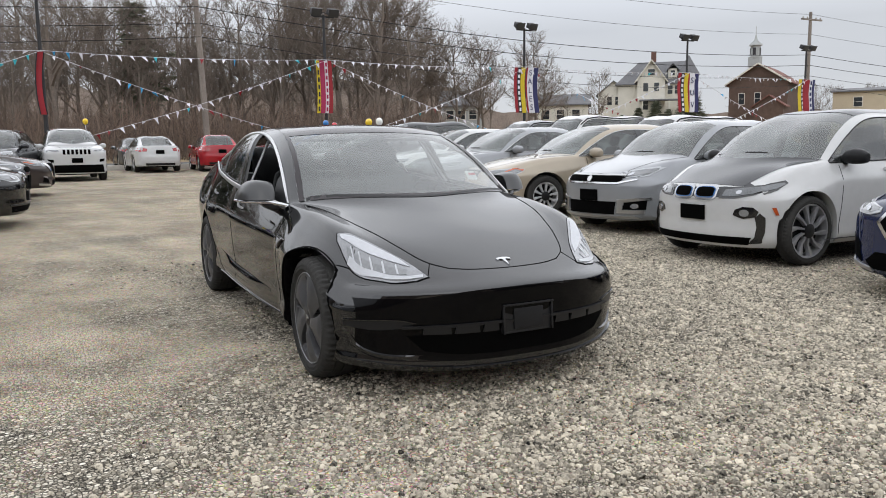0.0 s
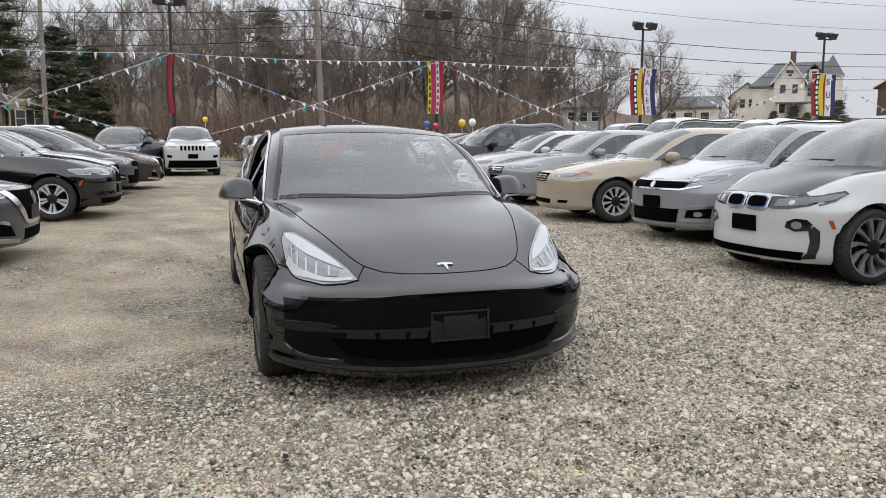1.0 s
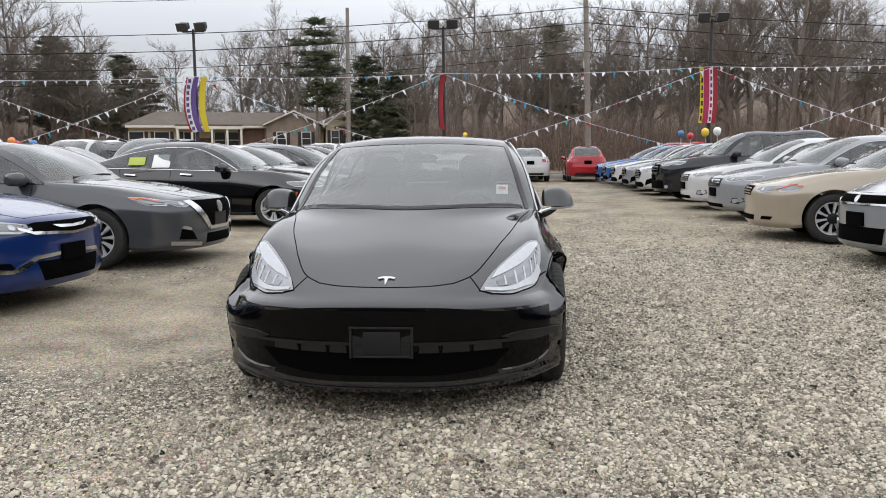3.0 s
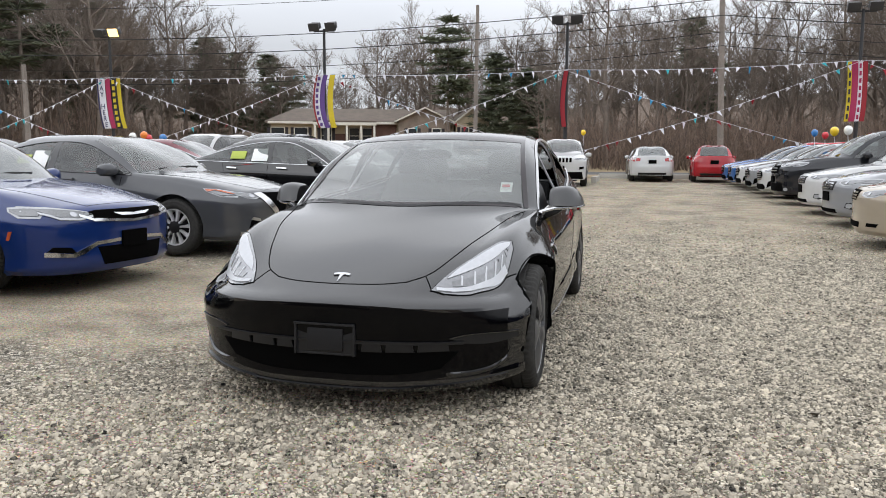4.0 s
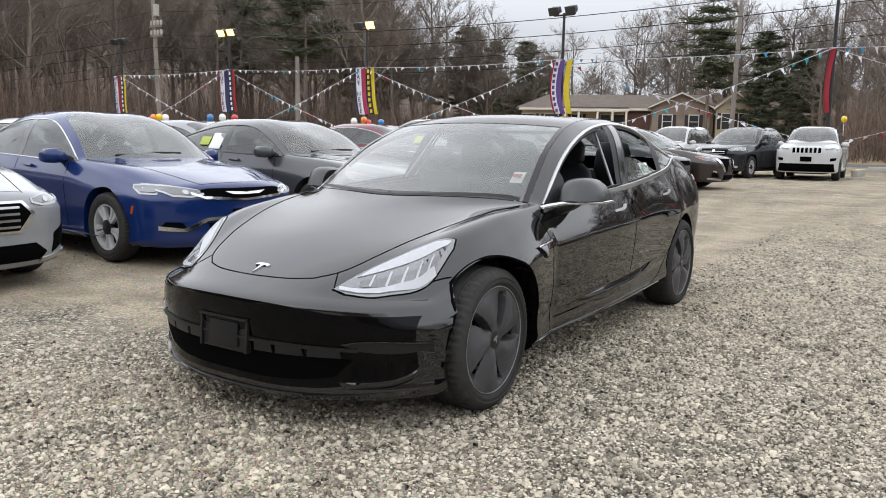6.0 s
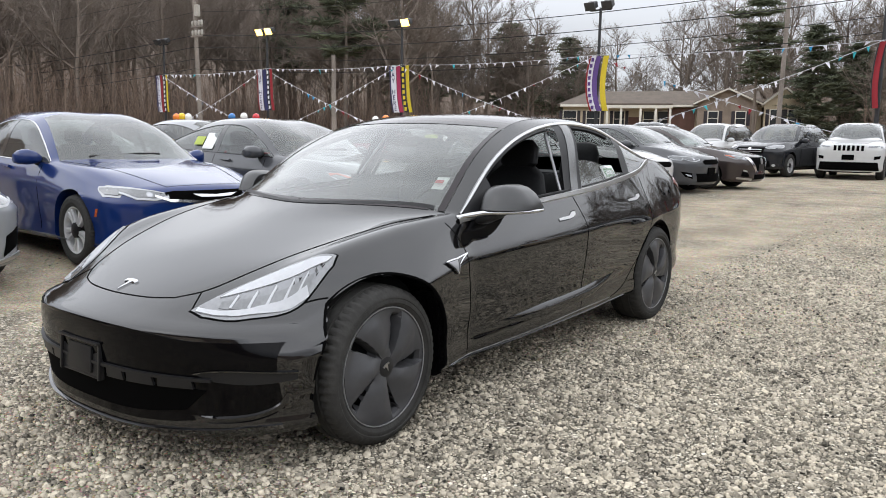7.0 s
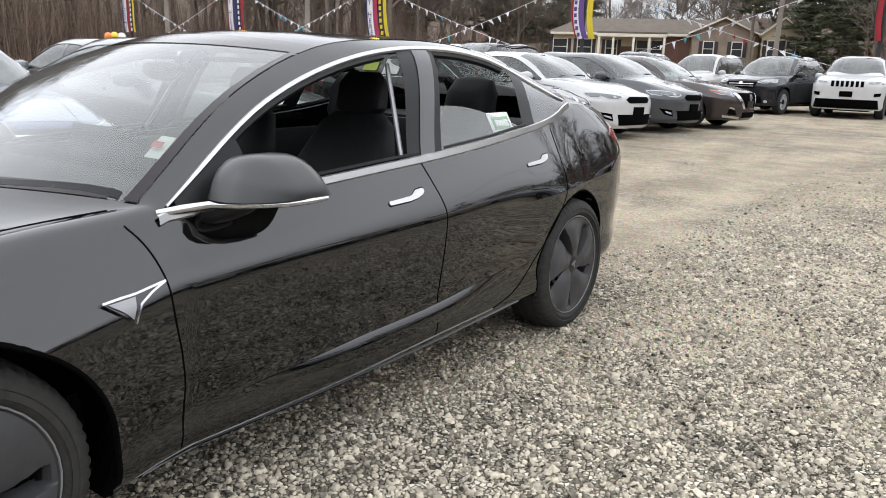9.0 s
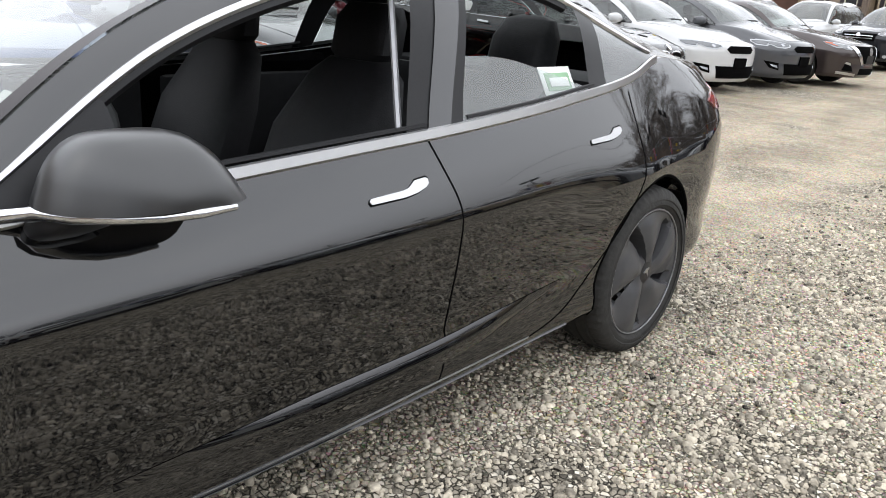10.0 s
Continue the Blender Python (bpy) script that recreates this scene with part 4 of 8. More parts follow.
def ordinary_car(name, label, colour, p, face, at, wheel, category="car", group="parked cars", roof_rails=False, bonnet=None, seats=True, pale=False, window_trim=None, sticker=None, roof=None):
    """A parked car with its body, panes, lamps, wheels, cabin and trim."""
    CORE[0] = Vector((0, 1.35, 0.6))
    car = thing(name, label, category, at, group)
    fo, wb, ro, hw = p["fo"], p["wb"], p["ro"], p["w"] / 2
    spans = [8, 12, 7, 6, 9, 9, 8, 6]
    sd = 0.085 * hw
    tall = p.get("low", 0.19)
    flank = [(0, 0), (0.04, 0.18), (0.10, 0.42), (0.16, 0.66), (0.22, 0.87), (0.255, 0.96), (0.28, 0.99), (0.31, 1.0), (0.42, 0.985), (0.54, 0.94), (0.66, 0.86), (0.74, 0.77), (0.82, 0.76), (0.90, 0.85), (0.95, 0.8), (1, 0.2)]
    shell = Shell(generic_net(p), {2, 7} if not p.get("smooth_tail") else {2}, spans, [(u, v * sd) for u, v in flank],
                  [(0, 0), (0.03, 0.030), (0.07, 0.055), (0.13, 0.076), (0.22, 0.088), (0.36, 0.092), (0.5, 0.088), (0.62, 0.084), (0.70, 0.092), (0.88, 0.085), (1, 0.03)], [(0, 0), (0.10, 0.03), (0.3, 0.06), (0.45, 0.075), (0.55, 0.10), (0.8, 0.09), (1, 0.03)],
                  [(-fo, tall), (0, tall + 0.01), (wb, tall + 0.02), (wb + ro, tall + 0.06)], cols=(5, 3, 6), levels=26, flares=[(0, 0.02 * hw, 0.45), (wb, 0.045 * hw, 0.5)],
                  shoulder=(0.28, [(-fo, p["nz"] - 0.16), (0, p["nz"] - 0.10), (p["cy"] + 0.3, p["b0"] - 0.19), (p["by"], p["b1"] - 0.17), (wb + ro, p["b1"] - 0.14)]), soften=0.03)
    shell.tree()
    s, w = shell.station, shell.top.shape[1]
    na, inner = shell.na, shell.na + shell.nb
    R = p["r"]

    def painted(i, j):
        jj = min(j, w - 2 - j)
        if s[2] <= i < s[7] and jj < na:
            return False
        if (s[2] <= i < s[4] or s[6] <= i < s[7]) and jj >= inner:
            return False
        return True
    part("body", shell.build(painted, [(0, R, R + 0.055), (wb, R, R + 0.055)]), colour, car)
    part("windscreen", shell.region((s[2], s[4]), (inner, w - 1 - inner), both=False), "car_glass", car).visible_shadow = False
    part("rear_window", shell.region((s[6], s[7]), (inner, w - 1 - inner), both=False), "tint", car).visible_shadow = False
    dB = p.get("dB", p["wy"] + 0.55)
    mid = int(np.argmin(np.abs(shell.top[:, 0, 1] - dB)))
    for side in (0, 1):
        for a, b, nm in ((s[2], mid - 1, "front_window"), (mid + 1, s[7], "back_window")):
            bm = shell.region((a, b), (0, na))
            bmesh.ops.delete(bm, geom=[f for f in bm.faces if (f.calc_center_median().x > 0) == bool(side)], context="FACES")
            part(nm, bm, "tint", car).visible_shadow = False
        bm = shell.region((mid - 1, mid + 1), (0, na), 0.002)
        bmesh.ops.delete(bm, geom=[f for f in bm.faces if (f.calc_center_median().x > 0) == bool(side)], context="FACES")
        part("door_pillar", bm, "gloss_trim", car)
        k = -1 if side else 1
        line = [(k * (q[0] + 0.002), q[1], q[2] + 0.004) for q in shell.top[s[2]:s[7] + 1, 0]]
        part("belt_trim", tube_bm(line, 0.007, 5), window_trim or "gloss_trim", car)
        over = [(k * (q[0] + 0.003), q[1], q[2]) for q in shell.top[s[2]:s[7] + 1, na]]
        part("window_surround", tube_bm(over, 0.0065, 5), window_trim or "gloss_trim", car)
    if bonnet:
        part("bonnet", shell.region((0, s[2]), (inner - 1, w - inner), 0.004, both=False), bonnet, car)
    if roof:
        part("roof", shell.region((s[4], s[6]), (inner, w - 1 - inner), 0.004, both=False), roof, car)
    under = box_bm(1.25 * hw, wb + 0.9 * (fo + ro) - 0.5, 0.34, 0, wb / 2 + (ro - fo) / 2, 0.37, 0.04)
    part("underbody", under, "gap", car)
    car_details(car, shell, p, face, colour)
    car_cabin(car, p, pale, seats)
    door_mirror(car, 0.90 * hw + 0.02, p["cy"] + 0.42, p["b0"] + 0.05, face.get("mirror", colour))
    if roof_rails:
        for k in (1, -1):
            line = [(k * (q[0] - 0.01), q[1], q[2] + 0.03) for q in shell.top[s[4] + 2:s[6] + 4:3, na + 1]]
            part("roof_rail", tube_bm(line, 0.014, 6), "satin_chrome" if roof_rails == "bright" else "trim", car)
    if sticker:
        for nm, yy, sz, mat in sticker:
            part(nm, box_bm(0.006, sz[0], sz[1], -0.842 * hw, yy, (p["b0"] + p["b1"]) / 2 + 0.15, 0.002, turn=Matrix.Rotation(radians(31), 4, "Y")), mat, car)
    CORE[0] = None
    kind, finish, rim = wheel
    tw = p.get("tw", 0.215)
    x = hw - 0.02 - tw / 2
    add_wheels(car, [(x, 0, 10), (-x, 0, 31), (x, wb, 55), (-x, wb, 77)], kind, R, tw, rim, finish)
    return car


def spec(L, w, h, wb, fo, r, kind, **more):
    """Sizes of a car by its class."""
    ro = L - wb - fo
    end = wb + ro
    if kind == "sedan":
        p = dict(nz=0.79, hz=0.985, cy=0.42, wy=1.25, ry=2.48, by=end - 0.60, dz=1.07, b0=0.95, b1=1.03)
    elif kind == "hatch":
        p = dict(nz=0.80, hz=1.02, cy=0.22, wy=1.05, ry=end - 0.75, by=end - 0.16, dz=1.02, b0=0.97, b1=1.07, drop=0.0, corner=0.22)
    else:
        p = dict(nz=0.95, hz=1.13, cy=0.36, wy=1.05, ry=end - 0.62, by=end - 0.16, dz=1.10, b0=1.07, b1=1.14, drop=0.0, corner=0.22, low=0.24)
    p.update(fo=fo, wb=wb, ro=ro, w=w, h=h, r=r, **more)
    return p


def place(x, y, heading, dz=0.0):
    """On the lot with the nose towards heading (degrees from +x)."""
    return Matrix.Translation((x, y, slope_at(y) + dz)) @ pose(0, 0, 0, 0, 0, heading + 90)


# ---- the black saloon in the middle of the lot ----
def black_saloon():
    CORE[0] = Vector((0, 1.4, 0.6))
    car = thing("electric_sedan", "glossy black electric sedan with chrome window trim on gravel", "car", pose(0, 0, 0, 0.45, 0, 0))
    net = [
        [(0.772, -0.355, 0.578), (0.648, -0.535, 0.585), (0.39, -0.69, 0.597), (0, -0.745, 0.607)],
        [(0.842, -0.10, 0.70), (0.750, -0.16, 0.803), (0.575, -0.21, 0.785), (0, -0.27, 0.778)],
        [(0.862, 0.20, 0.775), (0.772, 0.20, 0.880), (0.650, 0.18, 0.875), (0, 0.08, 0.877)],
        [(0.815, 0.62, 0.893), (0.795, 0.63, 0.913), (0.745, 0.58, 0.925), (0, 0.31, 0.945)],
        [(0.835, 1.05, 0.925), (0.730, 1.03, 1.175), (0.660, 1.00, 1.215), (0, 0.84, 1.200)],
        [(0.84, 1.42, 0.948), (0.672, 1.42, 1.303), (0.605, 1.38, 1.352), (0, 1.30, 1.388)],
        [(0.84, 1.80, 0.970), (0.640, 1.80, 1.358), (0.565, 1.80, 1.392), (0, 1.80, 1.420)],
        [(0.815, 2.36, 1.015), (0.645, 2.36, 1.332), (0.56, 2.38, 1.370), (0, 2.40, 1.405)],
        [(0.778, 2.78, 1.068), (0.676, 2.75, 1.218), (0.575, 2.76, 1.285), (0, 2.86, 1.330)],
        [(0.740, 2.99, 1.120), (0.708, 2.99, 1.142), (0.600, 3.06, 1.195), (0, 3.20, 1.235)],
        [(0.705, 3.39, 1.078), (0.655, 3.44, 1.100), (0.55, 3.50, 1.110), (0, 3.56, 1.125)],
        [(0.672, 3.56, 1.030), (0.610, 3.65, 1.066), (0.48, 3.70, 1.08), (0, 3.755, 1.095)],
    ]
    spans = [12, 12, 14, 14, 12, 12, 18, 16, 9, 9, 6]
    shell = Shell(net, {3}, spans, [(0, 0), (0.04, 0.014), (0.10, 0.034), (0.16, 0.054), (0.22, 0.072), (0.255, 0.081), (0.28, 0.0845), (0.31, 0.0855), (0.42, 0.0835), (0.54, 0.079), (0.66, 0.072), (0.74, 0.062), (0.82, 0.060), (0.88, 0.072), (0.95, 0.068), (1, 0.015)],
                  [(0, 0), (0.025, 0.030), (0.05, 0.056), (0.07, 0.074), (0.085, 0.081), (0.10, 0.083), (0.13, 0.082), (0.175, 0.080), (0.30, 0.074), (0.45, 0.067), (0.60, 0.058), (0.74, 0.050), (0.85, 0.048), (0.92, 0.054), (1, 0.042)],
                  [(0, 0), (0.05, 0.01), (0.2, 0.03), (0.4, 0.06), (0.5, 0.09), (0.8, 0.08), (1, 0.0)],
                  [(-0.9, 0.15), (-0.3, 0.165), (0.5, 0.212), (1.4, 0.220), (2.4, 0.232), (2.875, 0.24), (3.9, 0.29)], cols=(8, 4, 10), levels=56, flares=[(2.92, 0.062, 0.5), (-0.34, 0.045, 0.28), (3.45, 0.050, 0.36, 0.12)],
                  shoulder=(0.28, [(-0.4, 0.50), (-0.1, 0.60), (0.2, 0.665), (0.55, 0.71), (1.0, 0.735), (1.7, 0.75), (2.4, 0.775), (2.9, 0.80), (3.5, 0.84)]), soften=0.03, crown=3)
    shell.tree()
    s, w = shell.station, shell.top.shape[1]
    na, inner = shell.na, shell.na + shell.nb

    def painted(i, j):
        jj = min(j, w - 2 - j)
        if s[3] <= i < s[9] and jj < na:
            return False
        if s[3] <= i < s[10] and jj >= inner:
            return False
        return True
    part("body", shell.build(painted, [(0, 0.335, 0.385), (2.875, 0.335, 0.38)]), "black_paint", car, "glossy black painted body")
    part("windscreen", shell.region((s[3], s[5]), (inner, w - 1 - inner), both=False), "glass", car).visible_shadow = False
    # black printed border of the windscreen
    part("windscreen_border", shell.region((s[5] - 3, s[5]), (inner, w - 1 - inner), 0.0025, both=False), "roof_glass", car)
    for c0, c1 in ((inner, inner + 1), (w - 1 - inner, w - 2 - inner)):
        edge_bm, prev = bmesh.new(), None
        for i in range(s[3], s[5] - 2):
            a_p, b_p = Vector(shell.top[i, c0]), Vector(shell.top[i, c1])
            row = [edge_bm.verts.new(q + Vector((0, -0.004, 0.004))) for q in (a_p, a_p.lerp(b_p, 0.42))]
            if prev:
                edge_bm.faces.new((prev[0], prev[1], row[1], row[0]))
            prev = row
        part("windscreen_border", edge_bm, "roof_glass", car)
    part("windscreen_border", shell.region((s[3], s[3] + 1), (inner + 1, w - 2 - inner), 0.0025, both=False), "roof_glass", car)
    part("glass_roof", shell.region((s[5], s[7]), (inner, w - 1 - inner), 0.002, both=False), "roof_glass", car, "dark tinted glass roof")
    part("rear_window", shell.region((s[7], s[10]), (inner, w - 1 - inner), both=False), "pane_clear", car).visible_shadow = False

    def one_side(bm, left):
        bmesh.ops.delete(bm, geom=[f for f in bm.faces if (f.calc_center_median().x > 0) != left], context="FACES")
        return bm
    ys = shell.top[:, 0, 1]

    def at_y(y):
        return int(np.argmin(np.abs(ys - y)))
    glass = shell.top[s[3]:s[9] + 1]

    def side_patch(left, front_edge, rear_edge, lift=0.0, top=None, steps=8):
        """A piece of the side glass between two leaning edges, each given as y at the belt and y at the roof rail."""
        bm, rows = bmesh.new(), []
        for i in range(steps + 1):
            u = i / steps
            y_lo, y_hi = (f + (r - f) * u for f, r in zip(front_edge, rear_edge))
            row, cut = [], 1.0 if top is None else top[0] + (top[1] - top[0]) * u ** 1.8
            for m in range(na + 1):
                v = cut * m / na
                y = y_lo + (y_hi - y_lo) * v
                j0 = min(int(v * na), na - 1)
                f = v * na - j0
                p0, p1 = (Vector([float(np.interp(y, glass[:, j, 1], glass[:, j, axis])) for axis in (0, 1, 2)]) for j in (j0, j0 + 1))
                c = p0.lerp(p1, f) + Vector((0.89, 0, 0.45)) * lift
                row.append(bm.verts.new((c.x if left else -c.x, c.y, c.z)))
            rows.append(row)
        for r0, r1 in zip(rows, rows[1:]):
            for m in range(na):
                quad = (r0[m], r1[m], r1[m + 1], r0[m + 1])
                bm.faces.new(quad if left else quad[::-1])
        return bm
    b0, b1, q = at_y(1.66), at_y(1.79), at_y(2.52)
    for left in (True, False):
        k = 1 if left else -1
        part("pillar_rubber", side_patch(left, (1.595, 1.745), (1.675, 1.845), 0.001, steps=3), "trim", car)
        part("door_pillar", side_patch(left, (1.67, 1.84), (1.755, 1.94), 0.004, steps=3), "gloss_trim", car, "gloss black pillar between the doors")
        part("pillar_rubber", side_patch(left, (1.758, 1.942), (1.805, 1.965), 0.001, steps=3), "trim", car)
        part("quarter_pane", side_patch(left, (2.57, 2.62), (2.985, 2.985)), "tint", car).visible_shadow = False
        part("quarter_divider", side_patch(left, (2.46, 2.51), (2.57, 2.62), 0.003, steps=3), "trim", car)
        part("back_window", side_patch(left, (1.80, 1.96), (2.46, 2.51), 0.0, (0.40, 0.06) if left else None, 14), "lowered_pane" if left else "pane_clear", car, "half lowered rear side pane" if left else "").visible_shadow = False
        part("mirror_sail", one_side(shell.region((s[3] + 1, s[3] + 9), (0, na), 0.002), left), "trim", car)
        # bright trim round the side windows: a flat band above the doors and an arch along the roof
        bm = bmesh.new()
        for pts, wide, up in ((shell.top[s[3] - 1:s[9] + 1, 0], 0.034, 0.0), (shell.top[s[3]:s[9] + 1, na], 0.022, 0.004)):
            prev = None
            m = len(pts)
            for i, c in enumerate(pts):
                ww = wide * (0.5 + 0.5 * min(1, i / 5, (m - 1 - i) / 5)) if up else wide
                out = Vector((0.93, 0, 0.37)) if up == 0.0 else Vector((0.80, 0, 0.6))
                down = Vector((0.20, 0, -0.98)) if up == 0.0 else Vector((0.6, 0, -0.8))
                c = Vector(c)
                row = [c + out * 0.002 - down * ww * 0.45, c + out * 0.010 - down * ww * 0.3, c + out * 0.010 + down * ww * 0.35, c + out * 0.002 + down * ww * 0.55]
                row = [bm.verts.new((k * v.x, v.y, v.z)) for v in row]
                if prev:
                    for a in range(3):
                        bm.faces.new((prev[a], prev[a + 1], row[a + 1], row[a]))
                prev = row
        part("window_trim", bm, "satin_chrome", car, "bright chrome trim round the side windows")
        # black rubber channels inside the bright trim, and the small round lens on the pillar
        for a0, a1 in ((s[3] + 9, b0), (b1 + 1, q - 1)):
            ring = [(k * (c[0] - 0.006), c[1], c[2] - 0.020) for c in shell.top[a0:a1 + 1, na]]
            part("window_rubber", tube_bm(ring, 0.016, 6), "trim", car)
            ring = [(k * (c[0] - 0.012), c[1], c[2] + 0.022) for c in shell.top[a0:a1 + 1, 0]]
            part("window_rubber", tube_bm(ring, 0.007, 6), "trim", car)
        part("pillar_lens", lathe_bm([(0.0, 0.001), (0.0012, 0.011), (-0.004, 0.013)], 16, "X"), "lens_grey", car).matrix_basis = Matrix.Translation((k * 0.6975, 1.846, 1.256)) @ Matrix.Rotation(0 if left else math.pi, 4, "Z") @ Matrix.Rotation(radians(-27), 4, "Y")
        # grey seal inside the open front window
        line = [(k * (0.84 - 0.19 * v - 0.03), 1.60 + 0.13 * v, 0.965 + 0.335 * v) for v in np.linspace(0, 1, 6)]
        part("window_seal", tube_bm(line, 0.009, 6), "rim_edge", car, "grey window channel")
    # lamps: wedges with a black seam, a pale upper band, a finned middle and a bright strip along the lower edge
    for k in (1, -1):
        upper = [(0.458, -0.620), (0.492, -0.53), (0.535, -0.445), (0.607, -0.334), (0.67, -0.240), (0.725, -0.168), (0.757, -0.148)]
        lower = [(0.770, -0.185), (0.766, -0.255), (0.754, -0.330), (0.730, -0.395), (0.678, -0.484), (0.603, -0.568), (0.52, -0.614)]
        lamp = smooth_line(upper, 3) + smooth_line(lower, 3)
        cx, cy = 0.64, -0.40
        flip = lambda pts, f=1.0: [(k * (cx + (x - cx) * f), cy + (y - cy) * f) for x, y in pts]
        hl = part("headlight", shell.lay(flip(lamp), "top", 0.004, 0.03), "lens_soft", car, "clear wedge-shaped headlight with a bright strip")
        part("lamp_seam", shell.lay(flip(lamp, 1.035), "top", 0.0016, 0.03), "gap", hl)
        band = smooth_line([(0.512, -0.525), (0.545, -0.450), (0.615, -0.347), (0.678, -0.255), (0.730, -0.185), (0.752, -0.168)], 3) + smooth_line([(0.750, -0.195), (0.712, -0.290), (0.660, -0.375), (0.578, -0.465)], 3)
        part("upper_band", shell.lay(flip(band), "top", 0.0075, 0.03), "led_white", hl)
        mid = smooth_line([(0.535, -0.535), (0.600, -0.485), (0.672, -0.410), (0.722, -0.320), (0.745, -0.250)], 3) + smooth_line([(0.752, -0.290), (0.735, -0.365), (0.680, -0.452), (0.612, -0.520), (0.548, -0.560)], 3)
        part("lamp_housing", shell.lay(flip(mid), "top", 0.0065, 0.03), "lens_grey", hl)
        part("light_strip", shell.strip(flip(smooth_line([(0.480, -0.607), (0.545, -0.582), (0.600, -0.545), (0.672, -0.465), (0.722, -0.385), (0.752, -0.300)], 4)), 0.017, "top", 0.0095, 0.03), "led_white", hl)
        for x, y, dx, dy in ((0.575, -0.515, 0.030, 0.032), (0.628, -0.470, 0.030, 0.036), (0.672, -0.420, 0.028, 0.040), (0.708, -0.365, 0.022, 0.042), (0.730, -0.312, 0.016, 0.040)):
            fin = flip([(x - dx * 0.15, y + dy), (x + dx * 0.12, y + dy * 0.95), (x + dx * 0.45, y - dy * 0.55), (x + dx * 0.15, y - dy * 0.7)])
            part("lamp_fin", shell.lay(fin, "top", 0.0085, 0.04), "led_white", hl)
    # bonnet shut line, and the short seam from it to each lamp
    side = smooth_line([(0.33, -0.603), (0.41, -0.53), (0.495, -0.36), (0.56, -0.17), (0.612, -0.01), (0.70, 0.375), (0.735, 0.50)], 6)
    for k in (1, -1):
        part("shut_line", shell.strip([(k * x, y) for x, y in side], 0.005, "top", 0.0015, 0.06), "gap", car)
        part("shut_line", shell.strip([(k * 0.408, -0.535), (k * 0.435, -0.580), (k * 0.458, -0.618)], 0.005, "top", 0.0015, 0.06), "gap", car)
    nose = smooth_line([(-0.33, -0.603), (-0.235, -0.638), (-0.10, -0.660), (0.10, -0.660), (0.235, -0.638), (0.33, -0.603)], 5)
    part("shut_line", shell.strip(nose, 0.005, "top", 0.0015, 0.06), "gap", car)
    part("cowl", shell.strip(smooth_line([(-0.70, 0.56), (-0.4, 0.40), (0, 0.315), (0.4, 0.40), (0.70, 0.56)], 5), 0.022, "top", 0.003, 0.06), "trim", car)
    for k, (a, b, c) in enumerate((((0.60, 0.54, 0.935), (0.25, 0.40, 0.955), (-0.08, 0.355, 0.962)), ((0.02, 0.335, 0.955), (-0.35, 0.40, 0.955), (-0.62, 0.52, 0.945)))):
        part("wiper", tube_bm([a, b, c], 0.007, 5), "trim", car)
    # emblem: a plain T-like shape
    tz = -0.605
    em = [(-0.055, tz + 0.03), (-0.03, tz + 0.038), (0.0, tz + 0.04), (0.03, tz + 0.038), (0.055, tz + 0.03), (0.05, tz + 0.012), (0.022, tz + 0.02), (0.012, tz + 0.016), (0.0, tz - 0.055), (-0.012, tz + 0.016), (-0.022, tz + 0.02), (-0.05, tz + 0.012)]
    em = [(x * 0.78, tz + (y - tz) * 0.85) for x, y in em]
    part("emblem", shell.lay(em, "top", 0.006, 0.05), "chrome", car, "small chrome emblem")
    # bumper: lower face with painted shade, mouth with its brackets, corner ledges, side blades, plate holder
    mouth = smooth_line([(-0.60, 0.345), (-0.45, 0.352), (0, 0.356), (0.45, 0.352), (0.60, 0.345)], 4) + smooth_line([(0.52, 0.265), (0.4, 0.248), (0, 0.238), (-0.4, 0.248), (-0.52, 0.265)], 4)
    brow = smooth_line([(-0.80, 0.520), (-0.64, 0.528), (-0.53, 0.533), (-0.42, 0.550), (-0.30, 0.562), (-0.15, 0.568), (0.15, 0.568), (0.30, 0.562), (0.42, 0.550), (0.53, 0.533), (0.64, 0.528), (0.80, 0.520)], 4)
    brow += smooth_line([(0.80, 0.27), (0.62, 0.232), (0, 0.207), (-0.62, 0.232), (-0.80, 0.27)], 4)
    # overlay on the painted bumper: its shade is put into the colour
    part("shaded_lower_face", shell.lay(brow, "front", 0.003, 0.03), "shaded_bumper", car, "lower bumper face with painted shade")
    part("lower_intake", shell.lay(mouth, "front", 0.006, 0.04), "gap", car, "black lower air intake")
    for x0, x1 in ((-0.53, -0.40), (-0.385, -0.26), (-0.245, -0.16), (0.175, 0.27), (0.285, 0.41), (0.425, 0.56)):
        tab = [(x0, 0.353), (x1, 0.353), (x1 - 0.006, 0.392), (x0 + 0.006, 0.392)]
        part("intake_bracket", shell.lay(tab, "front", 0.013, 0.05), "satin", car)
    part("intake_shelf", shell.strip(smooth_line([(-0.62, 0.388), (-0.3, 0.396), (0, 0.398), (0.3, 0.396), (0.62, 0.388)], 4), 0.012, "front", 0.016, 0.05), "satin", car)
    part("chin_lip", shell.strip(smooth_line([(-0.80, 0.205), (-0.6, 0.188), (0, 0.172), (0.6, 0.188), (0.80, 0.205)], 6), 0.012, "front", 0.012, 0.06), "black_paint", car)
    ahead = Vector((0, 1, 0))
    for k in (1, -1):
        blade = smooth_line([(0.562, 0.410), (0.62, 0.422), (0.70, 0.424), (0.78, 0.418), (0.845, 0.412)], 3) + smooth_line([(0.842, 0.384), (0.79, 0.374), (0.72, 0.370), (0.62, 0.382)], 3)
        bl = part("side_blade", shell.lay([(k * x, z) for x, z in blade], "front", 0.004, 0.04), "satin", car)
